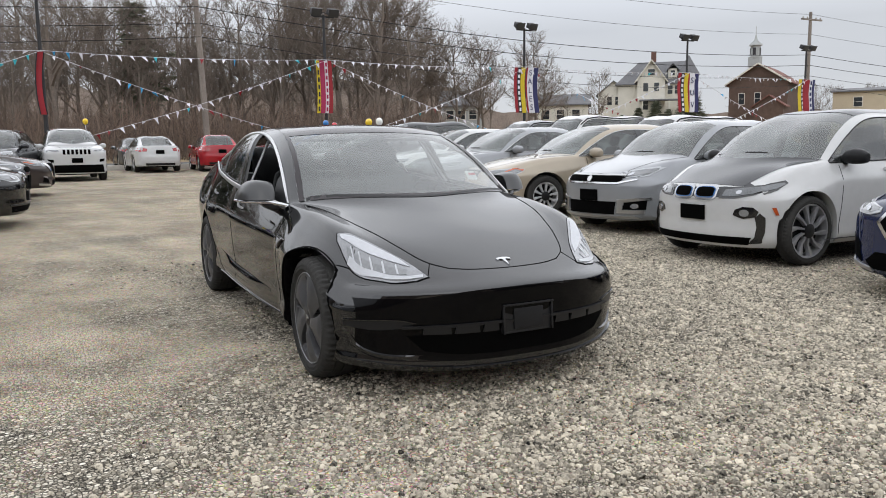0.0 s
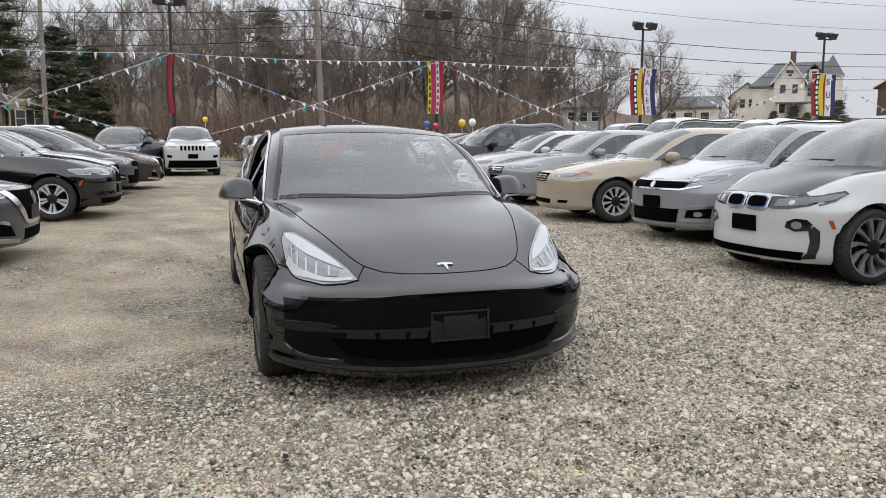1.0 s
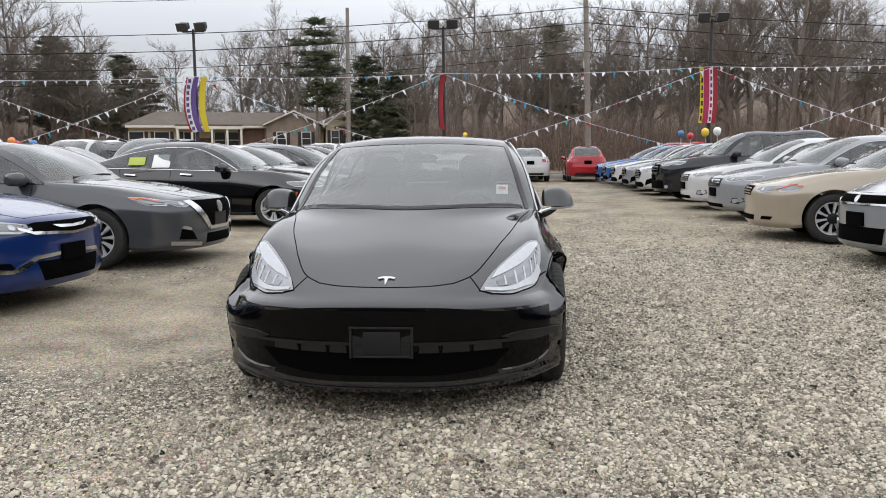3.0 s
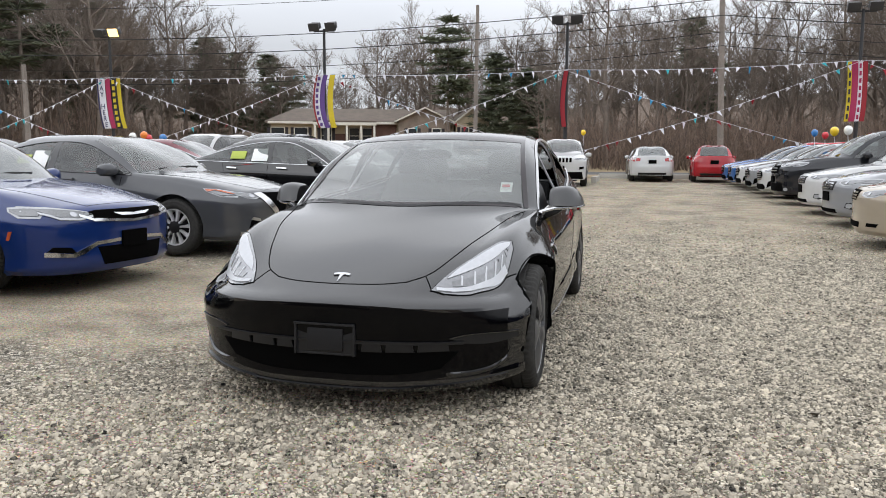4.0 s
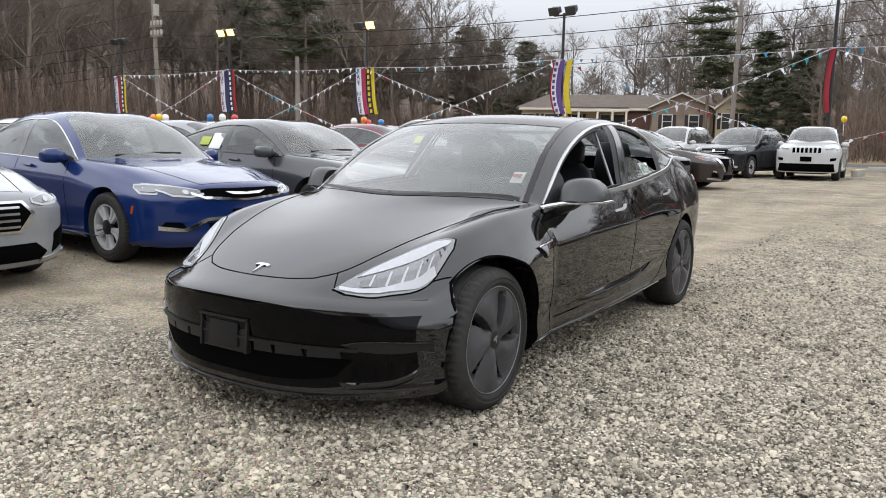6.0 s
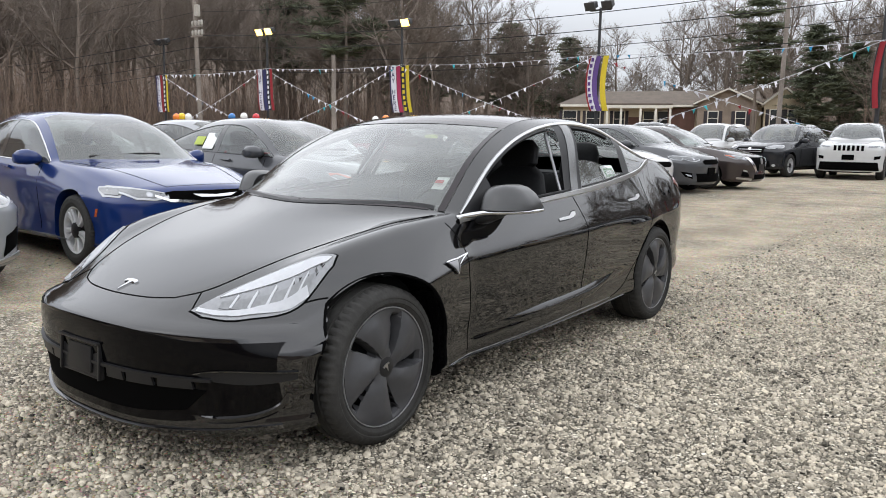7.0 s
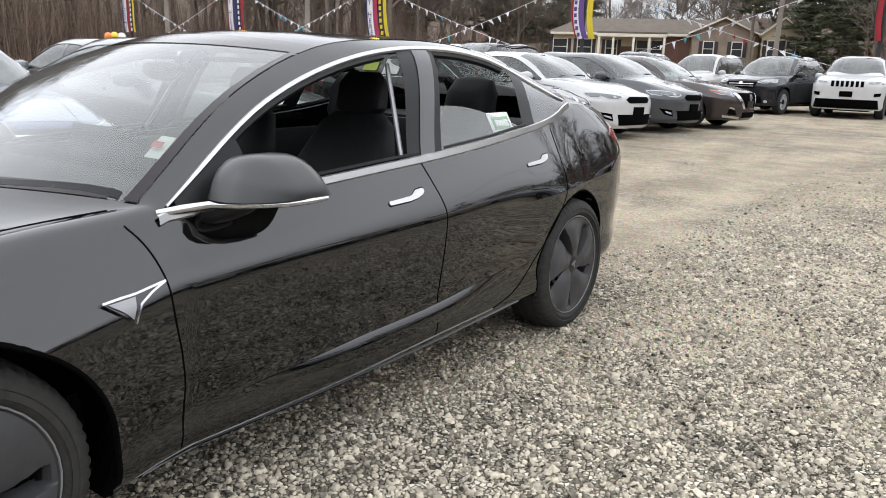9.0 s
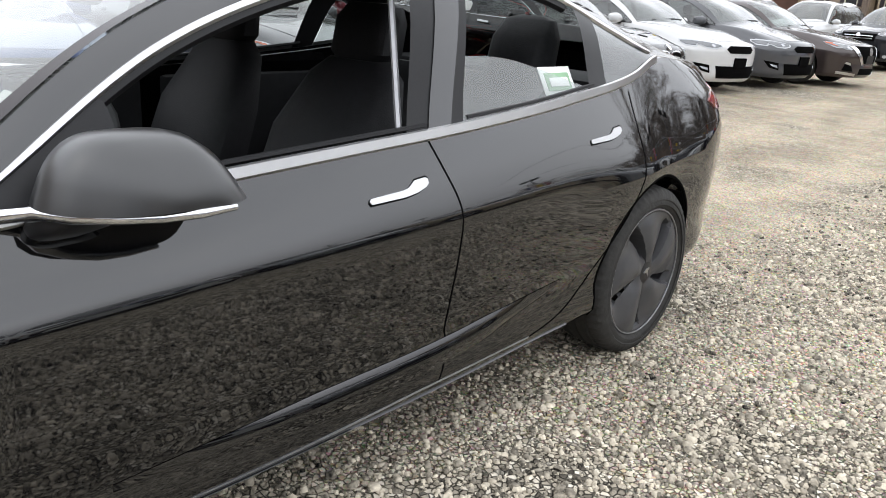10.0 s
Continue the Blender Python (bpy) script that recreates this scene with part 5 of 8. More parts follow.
        part("blade_edge", shell.strip([(k * x, z) for x, z in blade[:13]], 0.005, "front", 0.010, 0.04), "black_paint", bl)
        # a ledge that sweeps in from the corner and faces the sky
        ledge, prev = bmesh.new(), None
        line = smooth_line([(0.815, 0.325), (0.79, 0.285), (0.735, 0.252), (0.68, 0.241), (0.60, 0.238), (0.52, 0.237)], 6)
        for i, (x, z) in enumerate(line):
            grow = min(1.0, i / 8 + 0.15, (len(line) - 1 - i) / 8)
            back = shell.bvh.ray_cast(Vector((k * x, -6, z + 0.006)), ahead)[0]
            base = shell.bvh.ray_cast(Vector((k * x, -6, z - 0.010)), ahead)[0]
            out = Vector((k * 0.55, -1, 0)).normalized() * 0.013 * grow
            row = [ledge.verts.new(c) for c in (back - ahead * 0.004, base + out + Vector((0, 0, 0.010)), base + out, base - ahead * 0.002 - Vector((0, 0, 0.014)))]
            if prev:
                for q in range(3):
                    ledge.faces.new((prev[q], prev[q + 1], row[q + 1], row[q]))
            prev = row
        part("corner_ledge", ledge, "black_paint", car)
    tip = Matrix.Rotation(radians(-4), 4, "X")
    holder = part("plate_holder", box_bm(0.300, 0.022, 0.150, 0.003, -0.806, 0.404, 0.010, turn=tip), "satin", car, "empty black licence plate holder")
    for sx, sz, dx, dz in ((0.300, 0.010, 0, 0.070), (0.300, 0.010, 0, -0.070), (0.012, 0.150, 0.144, 0), (0.012, 0.150, -0.144, 0)):
        part("holder_rim", box_bm(sx, 0.016, sz, 0.003 + dx, -0.820 - 0.07 * dz, 0.404 + dz, 0.003, turn=tip), "satin", holder)
    part("holder_panel", box_bm(0.176, 0.016, 0.104, 0.005, -0.820, 0.402, 0.004, turn=tip), "trim", holder)
    for left in ("left", "right"):
        def side_strip(line, wide=0.0045, mat="gap", lift=0.0012, cell=0.05, nm="shut_line"):
            return part(nm, shell.strip(smooth_line(line, 6), wide, left, lift, cell), mat, car)
        side_strip([(0.50, 0.885), (0.535, 0.83), (0.556, 0.76), (0.562, 0.70), (0.572, 0.63), (0.59, 0.53), (0.60, 0.40), (0.575, 0.255)])
        side_strip([(1.66, 0.965), (1.695, 0.885), (1.732, 0.785), (1.728, 0.63), (1.714, 0.51), (1.712, 0.43), (1.73, 0.385), (1.698, 0.285)])
        side_strip([(2.715, 1.02), (2.715, 0.90), (2.708, 0.73), (2.635, 0.617), (2.519, 0.494), (2.367, 0.36), (2.251, 0.315), (2.12, 0.288)])
        # the glint along the seam above the sill is put in as pale strips
        side_strip([(0.575, 0.252), (0.90, 0.258), (1.25, 0.265), (1.698, 0.282), (2.12, 0.288)], 0.006, "rim_edge")
        side_strip([(0.43, 0.238), (0.575, 0.252)], 0.006, "rim_edge")
        side_strip([(-0.345, 0.635), (-0.31, 0.643), (-0.275, 0.649), (-0.238, 0.652)], 0.006)
        for y0, z0 in ((1.435, 0.836), (2.40, 0.885)):
            h = [(y0 + 0.003, z0 - 0.010), (y0 + 0.11, z0 - 0.007), (y0 + 0.155, z0 - 0.001), (y0 + 0.185, z0 + 0.008), (y0 + 0.196, z0 + 0.016), (y0 + 0.196, z0 + 0.026), (y0 + 0.188, z0 + 0.030), (y0 + 0.150, z0 + 0.027), (y0 + 0.128, z0 + 0.013), (y0 + 0.11, z0 + 0.009), (y0 + 0.003, z0 + 0.003), (y0 - 0.003, z0 - 0.003)]
            hd = part("door_handle", shell.lay(h, left, 0.004, 0.05), "satin_chrome", car, "flush chrome door handle")
            part("handle_seam", shell.lay([(y0 + 0.0965 + (y - y0 - 0.0965) * 1.03, z0 + 0.01 + (z - z0 - 0.01) * 1.22) for y, z in h], left, 0.0015, 0.05), "gap", hd)
        badge = [(0.365, 0.726), (0.415, 0.730), (0.455, 0.732), (0.548, 0.745), (0.50, 0.727), (0.462, 0.708), (0.440, 0.668), (0.413, 0.690)]
        bd = part("fender_badge", shell.lay(badge, left, 0.010, 0.03), "gloss_trim", car, "bright-edged camera badge on the wing")
        for edge_line in (badge[:4], badge[3:7]):
            part("badge_edge", shell.strip(edge_line, 0.005, left, 0.013, 0.03), "chrome", bd)
        part("camera_cover", shell.lay([(0.378, 0.721), (0.452, 0.726), (0.447, 0.705), (0.434, 0.680), (0.415, 0.697)], left, 0.013, 0.03), "rim_edge", bd)
        part("tail_lamp", shell.lay([(3.36, 0.955), (3.44, 0.985), (3.56, 0.985), (3.60, 0.955), (3.57, 0.915), (3.46, 0.915)], left, 0.006, 0.05), "lens_red", car)
        part("sill", shell.strip([(0.45, 0.232), (1.0, 0.236), (1.8, 0.246), (2.35, 0.262)], 0.016, left, 0.006, 0.1), "black_paint", car)
        # the raised crease low on the doors: its upper face turns up to the sky
        way, start = AIM[left]
        ridge, prev = bmesh.new(), None
        for y, z in smooth_line([(0.80, 0.360), (1.05, 0.368), (1.3, 0.374), (1.735, 0.390), (2.03, 0.418), (2.27, 0.448)], 8):
            grow = min(1.0, (y - 0.78) / 0.5, (2.30 - y) / 0.4)
            top_p = shell.bvh.ray_cast(start(y, z + 0.020 * grow), way)[0]
            low_p = shell.bvh.ray_cast(start(y, z - 0.012), way)[0] - way * 0.020 * grow
            end_p = shell.bvh.ray_cast(start(y, z - 0.045 * grow - 0.012), way)[0]
            row = [ridge.verts.new(c) for c in (top_p - way * 0.0015, low_p, low_p - Vector((0, 0, 0.004)), end_p - way * 0.0015)]
            if prev:
                for q in range(3):
                    ridge.faces.new((prev[q], prev[q + 1], row[q + 1], row[q]))
            prev = row
        part("door_crease", ridge, "black_paint", car)
        # rolled lips round the wheel arches
        for y0, r0, a0, a1 in ((0.0, 0.386, -12, 186), (2.875, 0.381, -10, 192)):
            lip = []
            for a in np.radians(np.linspace(a0, a1, 44)):
                hit = shell.bvh.ray_cast(start(y0 + r0 * math.cos(a), 0.335 + r0 * math.sin(a)), way)[0]
                if hit:
                    lip.append(tuple(hit + way * 0.004))
            part("arch_lip", tube_bm(lip, 0.007, 6), "gap", car)
    for k in (1, -1):
        tl = [(k * x, z) for x, z in ((0.40, 0.90), (0.45, 0.98), (0.66, 1.0), (0.765, 0.97), (0.775, 0.94), (0.62, 0.88))]
        part("tail_lamp", shell.lay(tl, "rear", 0.006, 0.06), "lens_red", car)
    # door mirrors: domed cap over a bright band on a dark arm
    for k in (1, -1):
        cap, rows = bmesh.new(), []
        for x, yc, half, top in ((0.842, 0.868, 0.100, 1.012), (0.850, 0.868, 0.142, 1.036), (0.872, 0.868, 0.158, 1.047), (0.91, 0.870, 0.164, 1.053), (0.95, 0.874, 0.162, 1.055), (0.985, 0.884, 0.150, 1.046), (1.015, 0.898, 0.128, 1.024), (1.036, 0.913, 0.100, 0.992), (1.047, 0.925, 0.070, 0.962), (1.050, 0.93, 0.04, 0.945)):
            row = []
            for q in range(19):
                t = math.pi * q / 18
                cs, sn = math.copysign(abs(math.cos(t)) ** 0.55, math.cos(t)), math.sin(t) ** 0.55
                row.append(cap.verts.new((k * x, yc - cs * half * (1.0 - 0.34 * sn) - 0.012 * sn, 0.936 + sn * (top - 0.936))))
            rows.append(row)
        for r0, r1 in zip(rows, rows[1:]):
            for q in range(18):
                cap.faces.new((r0[q], r0[q + 1], r1[q + 1], r1[q]))
            cap.faces.new((r0[18], r0[0], r1[0], r1[18]))
        cap.faces.new(rows[0])
        cap.faces.new(rows[-1][::-1])
        mir = part("door_mirror", cap, "mirror_cap", car, "black door mirror with a bright lower band")
        band = tube_bm([(k * 0.800, 0.60, 0.902), (k * 0.835, 0.66, 0.911), (k * 0.885, 0.715, 0.922), (k * 0.95, 0.745, 0.925), (k * 1.00, 0.80, 0.926), (k * 1.033, 0.86, 0.927), (k * 1.048, 0.92, 0.928), (k * 1.048, 0.985, 0.929)], [0.010, 0.013, 0.012, 0.011, 0.010, 0.010, 0.009, 0.006], 10)
        part("mirror_band", band, "chrome", mir)
        arm = rounded(14, [((k * 0.80, 0.760, 0.878), 0.045, 0.020, 0.7, "X"), ((k * 0.86, 0.765, 0.886), 0.058, 0.024, 0.68, "X"), ((k * 0.905, 0.785, 0.902), 0.055, 0.018, 0.68, "X"), ((k * 0.93, 0.80, 0.915), 0.05, 0.010, 0.7, "X")])
        part("mirror_arm", arm, "satin", mir)
        mx, my, mz = k * 0.925, 0.955, 0.985
        part("mirror_glass", box_bm(0.13, 0.006, 0.07, mx, my - 0.012, mz - 0.008, 0.002, turn=Matrix.Rotation(radians(k * 20), 4, "Z")), "chrome", mir)
    # wheels with black five-blade covers
    CORE[0] = None
    add_wheels(car, [(0.782, 0, 8), (-0.782, 0, 40), (0.785, 2.875, 62), (-0.785, 2.875, 20)], "aero", 0.335, 0.235, 0.252, "aero", "satin", steer=0)
    for x, y in ((0.782, 0), (-0.782, 0), (0.785, 2.875), (-0.785, 2.875)):
        ring = [(math.copysign(abs(x) + 0.108, x), y + 0.249 * math.cos(a), 0.335 + 0.249 * math.sin(a)) for a in np.linspace(0, 2 * math.pi, 41)]
        part("rim_edge", tube_bm(ring, 0.003, 5, close=False), "rim_edge", car)
        mark = [(-0.020, 0.012), (0.0, 0.017), (0.020, 0.012), (0.017, 0.006), (0.006, 0.008), (0.0, -0.022), (-0.006, 0.008), (-0.017, 0.006)]
        turn = Matrix.Translation((math.copysign(abs(x) + 0.112, x), y, 0.335)) @ Matrix.Rotation(radians(25), 4, "X")
        part("hub_mark", prism_bm(mark, math.copysign(0.004, x), "X"), "satin_chrome", car, "small bright mark on the hub", smooth=False).matrix_basis = turn
    # underside and wheel wells
    part("underbody", box_bm(1.22, 4.1, 0.30, 0, 1.5, 0.34, 0.04), "gap", car)
    # cabin
    part("floor_pan", box_bm(1.5, 2.7, 0.06, 0, 1.75, 0.36, 0.02), "cabin", car)
    part("dashboard", rounded(20, [((-0.70, 0.66, 0.86), 0.16, 0.07, 0.7, "X"), ((-0.3, 0.60, 0.885), 0.22, 0.075, 0.7, "X"), ((0.3, 0.60, 0.885), 0.22, 0.075, 0.7, "X"), ((0.70, 0.66, 0.86), 0.16, 0.07, 0.7, "X")]), "cabin", car)
    part("dashboard_strip", box_bm(1.25, 0.02, 0.035, 0, 0.825, 0.865, 0.006), "cabin_pale", car)
    part("touch_screen", box_bm(0.37, 0.015, 0.215, 0.0, 0.90, 0.955, 0.006, turn=Matrix.Rotation(radians(-10), 4, "X")), "cabin", car)
    wheel_ring = []
    for k in range(25):
        a = 2 * math.pi * k / 24
        wheel_ring.append((0.36 + 0.178 * math.cos(a), 0.98 + 0.07 * math.sin(a), 0.85 + 0.168 * math.sin(a)))
    sw = part("steering_wheel", tube_bm(wheel_ring, 0.016, 8, close=False), "satin", car)
    part("airbag_cover", rounded(14, [((0.36, 0.95, 0.85), 0.075, 0.055, 0.7, "Y"), ((0.36, 1.0, 0.85), 0.07, 0.05, 0.7, "Y")]), "satin", sw)
    for a in (0.1, math.pi - 0.1, -math.pi / 2):
        part("wheel_spoke", tube_bm([(0.36, 0.975, 0.85), (0.36 + 0.17 * math.cos(a), 0.98 + 0.07 * math.sin(a), 0.85 + 0.16 * math.sin(a))], 0.014, 6), "satin", sw)
    part("steering_column", tube_bm([(0.36, 0.96, 0.84), (0.36, 0.7, 0.78)], 0.045, 8), "cabin", car)
    part("centre_console", box_bm(0.24, 1.0, 0.22, 0, 1.35, 0.52, 0.04), "cabin", car)
    for x in (-0.36, 0.36):
        back = rounded(16, [((x, 1.66, 0.52), 0.23, 0.09, 0.6, "Z"), ((x, 1.69, 0.68), 0.26, 0.10, 0.6, "Z"), ((x, 1.76, 0.88), 0.255, 0.09, 0.6, "Z"), ((x, 1.84, 1.05), 0.19, 0.06, 0.65, "Z"), ((x, 1.86, 1.10), 0.12, 0.05, 0.7, "Z")])
        st = part("front_seat", back, "seat", car, "black front seat")
        part("headrest", rounded(16, [((x, 1.865, 1.08), 0.09, 0.04, 0.7, "Z"), ((x, 1.87, 1.12), 0.125, 0.055, 0.65, "Z"), ((x, 1.885, 1.22), 0.12, 0.05, 0.65, "Z"), ((x, 1.89, 1.265), 0.08, 0.03, 0.7, "Z")]), "seat", st)
        part("cushion", rounded(16, [((x, 1.08, 0.53), 0.22, 0.06, 0.6, "Y"), ((x, 1.2, 0.55), 0.26, 0.09, 0.6, "Y"), ((x, 1.6, 0.52), 0.26, 0.10, 0.6, "Y"), ((x, 1.7, 0.52), 0.2, 0.08, 0.6, "Y")]), "seat", st)
    bench = part("rear_bench", box_bm(1.26, 0.2, 0.55, 0, 2.72, 0.74, 0.07, turn=Matrix.Rotation(radians(-18), 4, "X")), "seat", car)
    part("cushion", box_bm(1.26, 0.55, 0.2, 0, 2.38, 0.52, 0.07), "seat", bench)
    for x in (-0.40, 0.40):
        part("headrest", rounded(14, [((x, 2.58, 0.96), 0.10, 0.06, 0.7, "Z"), ((x, 2.60, 1.04), 0.135, 0.085, 0.65, "Z"), ((x, 2.63, 1.17), 0.13, 0.08, 0.65, "Z"), ((x, 2.65, 1.235), 0.10, 0.055, 0.7, "Z"), ((x, 2.655, 1.25), 0.05, 0.03, 0.7, "Z")]), "seat", bench)
    part("parcel_shelf", box_bm(1.25, 0.4, 0.04, 0, 3.05, 1.0, 0.01), "cabin", car)
    for k in (1, -1):
        for y0, y1 in ((0.68, 1.70), (1.80, 2.72)):
            part("door_card", box_bm(0.06, y1 - y0, 0.52, k * 0.775, (y0 + y1) / 2, 0.665, 0.02), "cabin", car)
    part("headliner", shell.region((s[5], s[7]), (na + 1, w - 2 - na), -0.03, both=False), "cabin", car)
    part("rear_mirror", rounded(12, [((0, 1.16, 1.255), 0.11, 0.03, 0.6, "Y"), ((0, 1.19, 1.25), 0.12, 0.035, 0.6, "Y")]), "trim", car)
    for x in (-0.33, 0.33):
        part("sun_visor", box_bm(0.36, 0.16, 0.018, x, 1.33, 1.30, 0.006), "cabin", car)
    slip = part("window_sticker", box_bm(0.075, 0.003, 0.085, 0.575, 0.770, 1.045, 0.001, turn=Matrix.Rotation(radians(-48), 4, "X")), "white_card", car, "small white sticker inside the windscreen")
    part("sticker_bar", box_bm(0.05, 0.003, 0.022, 0.575, 0.761, 1.055, 0.001, turn=Matrix.Rotation(radians(-48), 4, "X")), "red_ink", slip)
    tag = part("price_slip", box_bm(0.003, 0.17, 0.10, 0.745, 2.36, 1.06, 0.001, turn=Matrix.Rotation(radians(-30), 4, "Y")), "white_card", car, "white slip with green print on the rear pane")
    part("slip_frame", box_bm(0.003, 0.13, 0.06, 0.7485, 2.36, 1.06, 0.001, turn=Matrix.Rotation(radians(-30), 4, "Y")), "green_ink", tag)
    part("slip_text", box_bm(0.003, 0.10, 0.03, 0.752, 2.36, 1.06, 0.001, turn=Matrix.Rotation(radians(-30), 4, "Y")), "white_card", tag)
    return car


black_saloon()


# ---- ground, verge and road ----
def sheet(name, xs, ys, z_of, material, label, category):
    bm = bmesh.new()
    rows = [[bm.verts.new((x, y, z_of(x, y))) for x in xs] for y in ys]
    for r0, r1 in zip(rows, rows[1:]):
        for k in range(len(xs) - 1):
            bm.faces.new((r0[k], r0[k + 1], r1[k + 1], r1[k]))
    return solid(name, bm, material, label, category, kind="structure")


def land(x, y):
    return slope_at(y) + 0.022 * max(0.0, min(math.hypot(x, y) - 52, 90))


near = [-40, -20, -12, -8, -6, -4, -3, -2, -1, -0.5, 0, 0.5, 2, 3, 4, 5, 6, 8, 9, 10, 12, 14, 16, 20, 23, 26, 30, 38]
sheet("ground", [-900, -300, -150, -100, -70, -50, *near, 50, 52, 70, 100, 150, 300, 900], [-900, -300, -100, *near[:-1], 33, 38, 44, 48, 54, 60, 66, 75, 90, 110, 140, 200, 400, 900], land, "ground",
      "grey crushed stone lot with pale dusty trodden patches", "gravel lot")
ACROSS = [-200, -100, -70, -40, -20, 0, 20, 40, 70, 100, 200]
sheet("verge", ACROSS, [33.6, 36, 40], lambda x, y: land(x, y) + 0.03, "verge", "dead brown grass strip beside the road", "grass")
sheet("road", ACROSS, [40, 44, 48], lambda x, y: land(x, y) + 0.034, "asphalt", "grey worn asphalt road past the lot", "road")
sheet("far_verge", [-200, -140, -100, -70, -40, -20, 0, 20, 40, 70, 100, 140, 200], [48, 52, 58, 64, 72, 82, 95, 120], lambda x, y: land(x, y) + 0.034, "verge", "brown leaf litter under bare woods", "woodland floor")
for x0, x1 in ((-0.4, 7.0), (7.03, 14.0), (-14.0, -4.2)):
    solid("kerb", box_bm(x1 - x0, 0.2, 0.34, (x0 + x1) / 2, 33.4, land(0, 33.4) + 0.06, 0.03), "concrete", "weathered concrete kerb along the lot edge", "kerb", kind="structure")
solid("kerb", box_bm(0.22, 2.6, 0.30, -0.3, 28.6, land(0, 28.6) + 0.08, 0.03), "concrete", "weathered concrete kerb end beside the lane", "kerb", kind="structure")

# ---- woods ----
M["bark"] = principled("grey_bark", (0.178, 0.144, 0.119), 0.9, spread=0.35, scale=2)
M["brush"] = principled("bare_brush", (0.168, 0.120, 0.092), 0.9, spread=0.4, scale=1, island=0.4)
M["needles"] = principled("pine_needles", (0.105, 0.118, 0.072), 0.8, spread=0.4, scale=2, island=0.4)
# paler than the bark: the haze of distance is put into this colour
M["far_wood"] = principled("hazed_far_woods", (0.26, 0.213, 0.182), 1.0, spread=0.45, scale=0.9)


class Sticks:
    """Collects many thin tapered sticks for one mesh."""

    def __init__(self):
        self.v, self.f = [], []

    def add(self, p, q, r0, r1, sides=3):
        d = (q - p)
        n = d.normalized() if d.length > 1e-6 else Vector((0, 0, 1))
        s = n.orthogonal().normalized()
        u = n.cross(s)
        k0 = len(self.v)
        for c, r in ((p, r0), (q, r1)):
            for k in range(sides):
                a = 2 * math.pi * k / sides
                self.v.append(c + r * (math.cos(a) * s + math.sin(a) * u))
        for k in range(sides):
            j = (k + 1) % sides
            self.f.append((k0 + k, k0 + j, k0 + sides + j, k0 + sides + k))

    def mesh(self, name, mat):
        me = bpy.data.meshes.new(name)
        me.from_pydata([tuple(c) for c in self.v], [], self.f)
        me.materials.append(M[mat])
        for p in me.polygons:
            p.use_smooth = True
        return me


def bare_tree_meshes(seed, height, lean=0.05, spread=1.0, dense=1.0):
    rnd = random.Random(seed)
    trunk, crown = Sticks(), Sticks()
    pts = [Vector((0, 0, -0.3))]
    for k in range(7):
        pts.append(pts[-1] + Vector((rnd.gauss(0, lean), rnd.gauss(0, lean), height / 8.2)))
    r = 0.016 * height
    for k in range(7):
        trunk.add(pts[k], pts[k + 1], r * (1 - k / 8), r * (1 - (k + 1) / 8), 6)

    def branch(p, d, length, rad, level):
        steps = 3 if level < 2 else 2
        for k in range(steps):
            d = (d + Vector((rnd.gauss(0, 0.2), rnd.gauss(0, 0.2), rnd.gauss(0.10, 0.12)))).normalized()
            q = p + d * length / steps
            crown.add(p, q, rad * (1 - 0.6 * k / steps), rad * (1 - 0.6 * (k + 1) / steps), 4 if level == 0 else 3)
            if level < 3:
                for _ in range(int((2, 2, 2)[level] * dense + rnd.random() * 1.3)):
                    side = (d + Vector((rnd.gauss(0, 0.65), rnd.gauss(0, 0.65), rnd.gauss(0.15, 0.4)))).normalized()
                    branch(q, side, length * rnd.uniform(0.42, 0.68), max(rad * 0.5, 0.011), level + 1)
            p = q
    limbs = int(13 * dense)
    for k in range(limbs):
        t = 0.28 + 0.72 * k / limbs
        i = min(int(t * 7), 6)
        p = pts[i].lerp(pts[i + 1], t * 7 - i)
        a = rnd.uniform(0, 6.283)
        d = Vector((math.cos(a) * spread, math.sin(a) * spread, rnd.uniform(0.45, 1.1))).normalized()
        branch(p, d, height * rnd.uniform(0.16, 0.30) * (1.15 - 0.6 * t), r * 0.42 * (1.15 - 0.7 * t), 0)
    return trunk.mesh("trunk", "bark"), crown.mesh("crown", "bark")


def pine_meshes(seed, height, bare_to=0.25, girth=0.30, gaps=0.06):
    """A straight trunk with whorls of limbs, each ending in flat ragged plumes of needles."""
    rnd = random.Random(seed)
    trunk, crown = Sticks(), Sticks()
    trunk.add(Vector((0, 0, -0.3)), Vector((0, 0, height)), 0.013 * height, 0.02, 7)
    z = height * bare_to
    while z < height * 0.99:
        t = (z / height - bare_to) / (1 - bare_to)
        reach = height * (girth * (1 - t) ** 0.7 * min(1.0, 0.55 + 2.5 * t) + 0.03) * rnd.uniform(0.55, 1.15)
        for k in range(6):
            a = rnd.uniform(0, 6.283)
            r = reach * rnd.uniform(0.6, 1.1)
            tip = Vector((math.cos(a) * r, math.sin(a) * r, z + rnd.uniform(-0.1, 0.25) * reach))
            base = Vector((0, 0, z))
            trunk.add(base, tip, 0.035, 0.01, 3)
            for m in range(int(9 + 5 * r)):
                c = base.lerp(tip, rnd.uniform(0.2, 1.0) ** 0.7)
                for _ in range(4):
                    e = c + Vector((rnd.gauss(0, 0.42), rnd.gauss(0, 0.42), rnd.gauss(0.06, 0.16)))
                    crown.add(c, e, 0.075, 0.02, 3)
        z += height * rnd.uniform(0.5, 1.0) * gaps
    return trunk.mesh("trunk", "bark"), crown.mesh("crown", "needles")


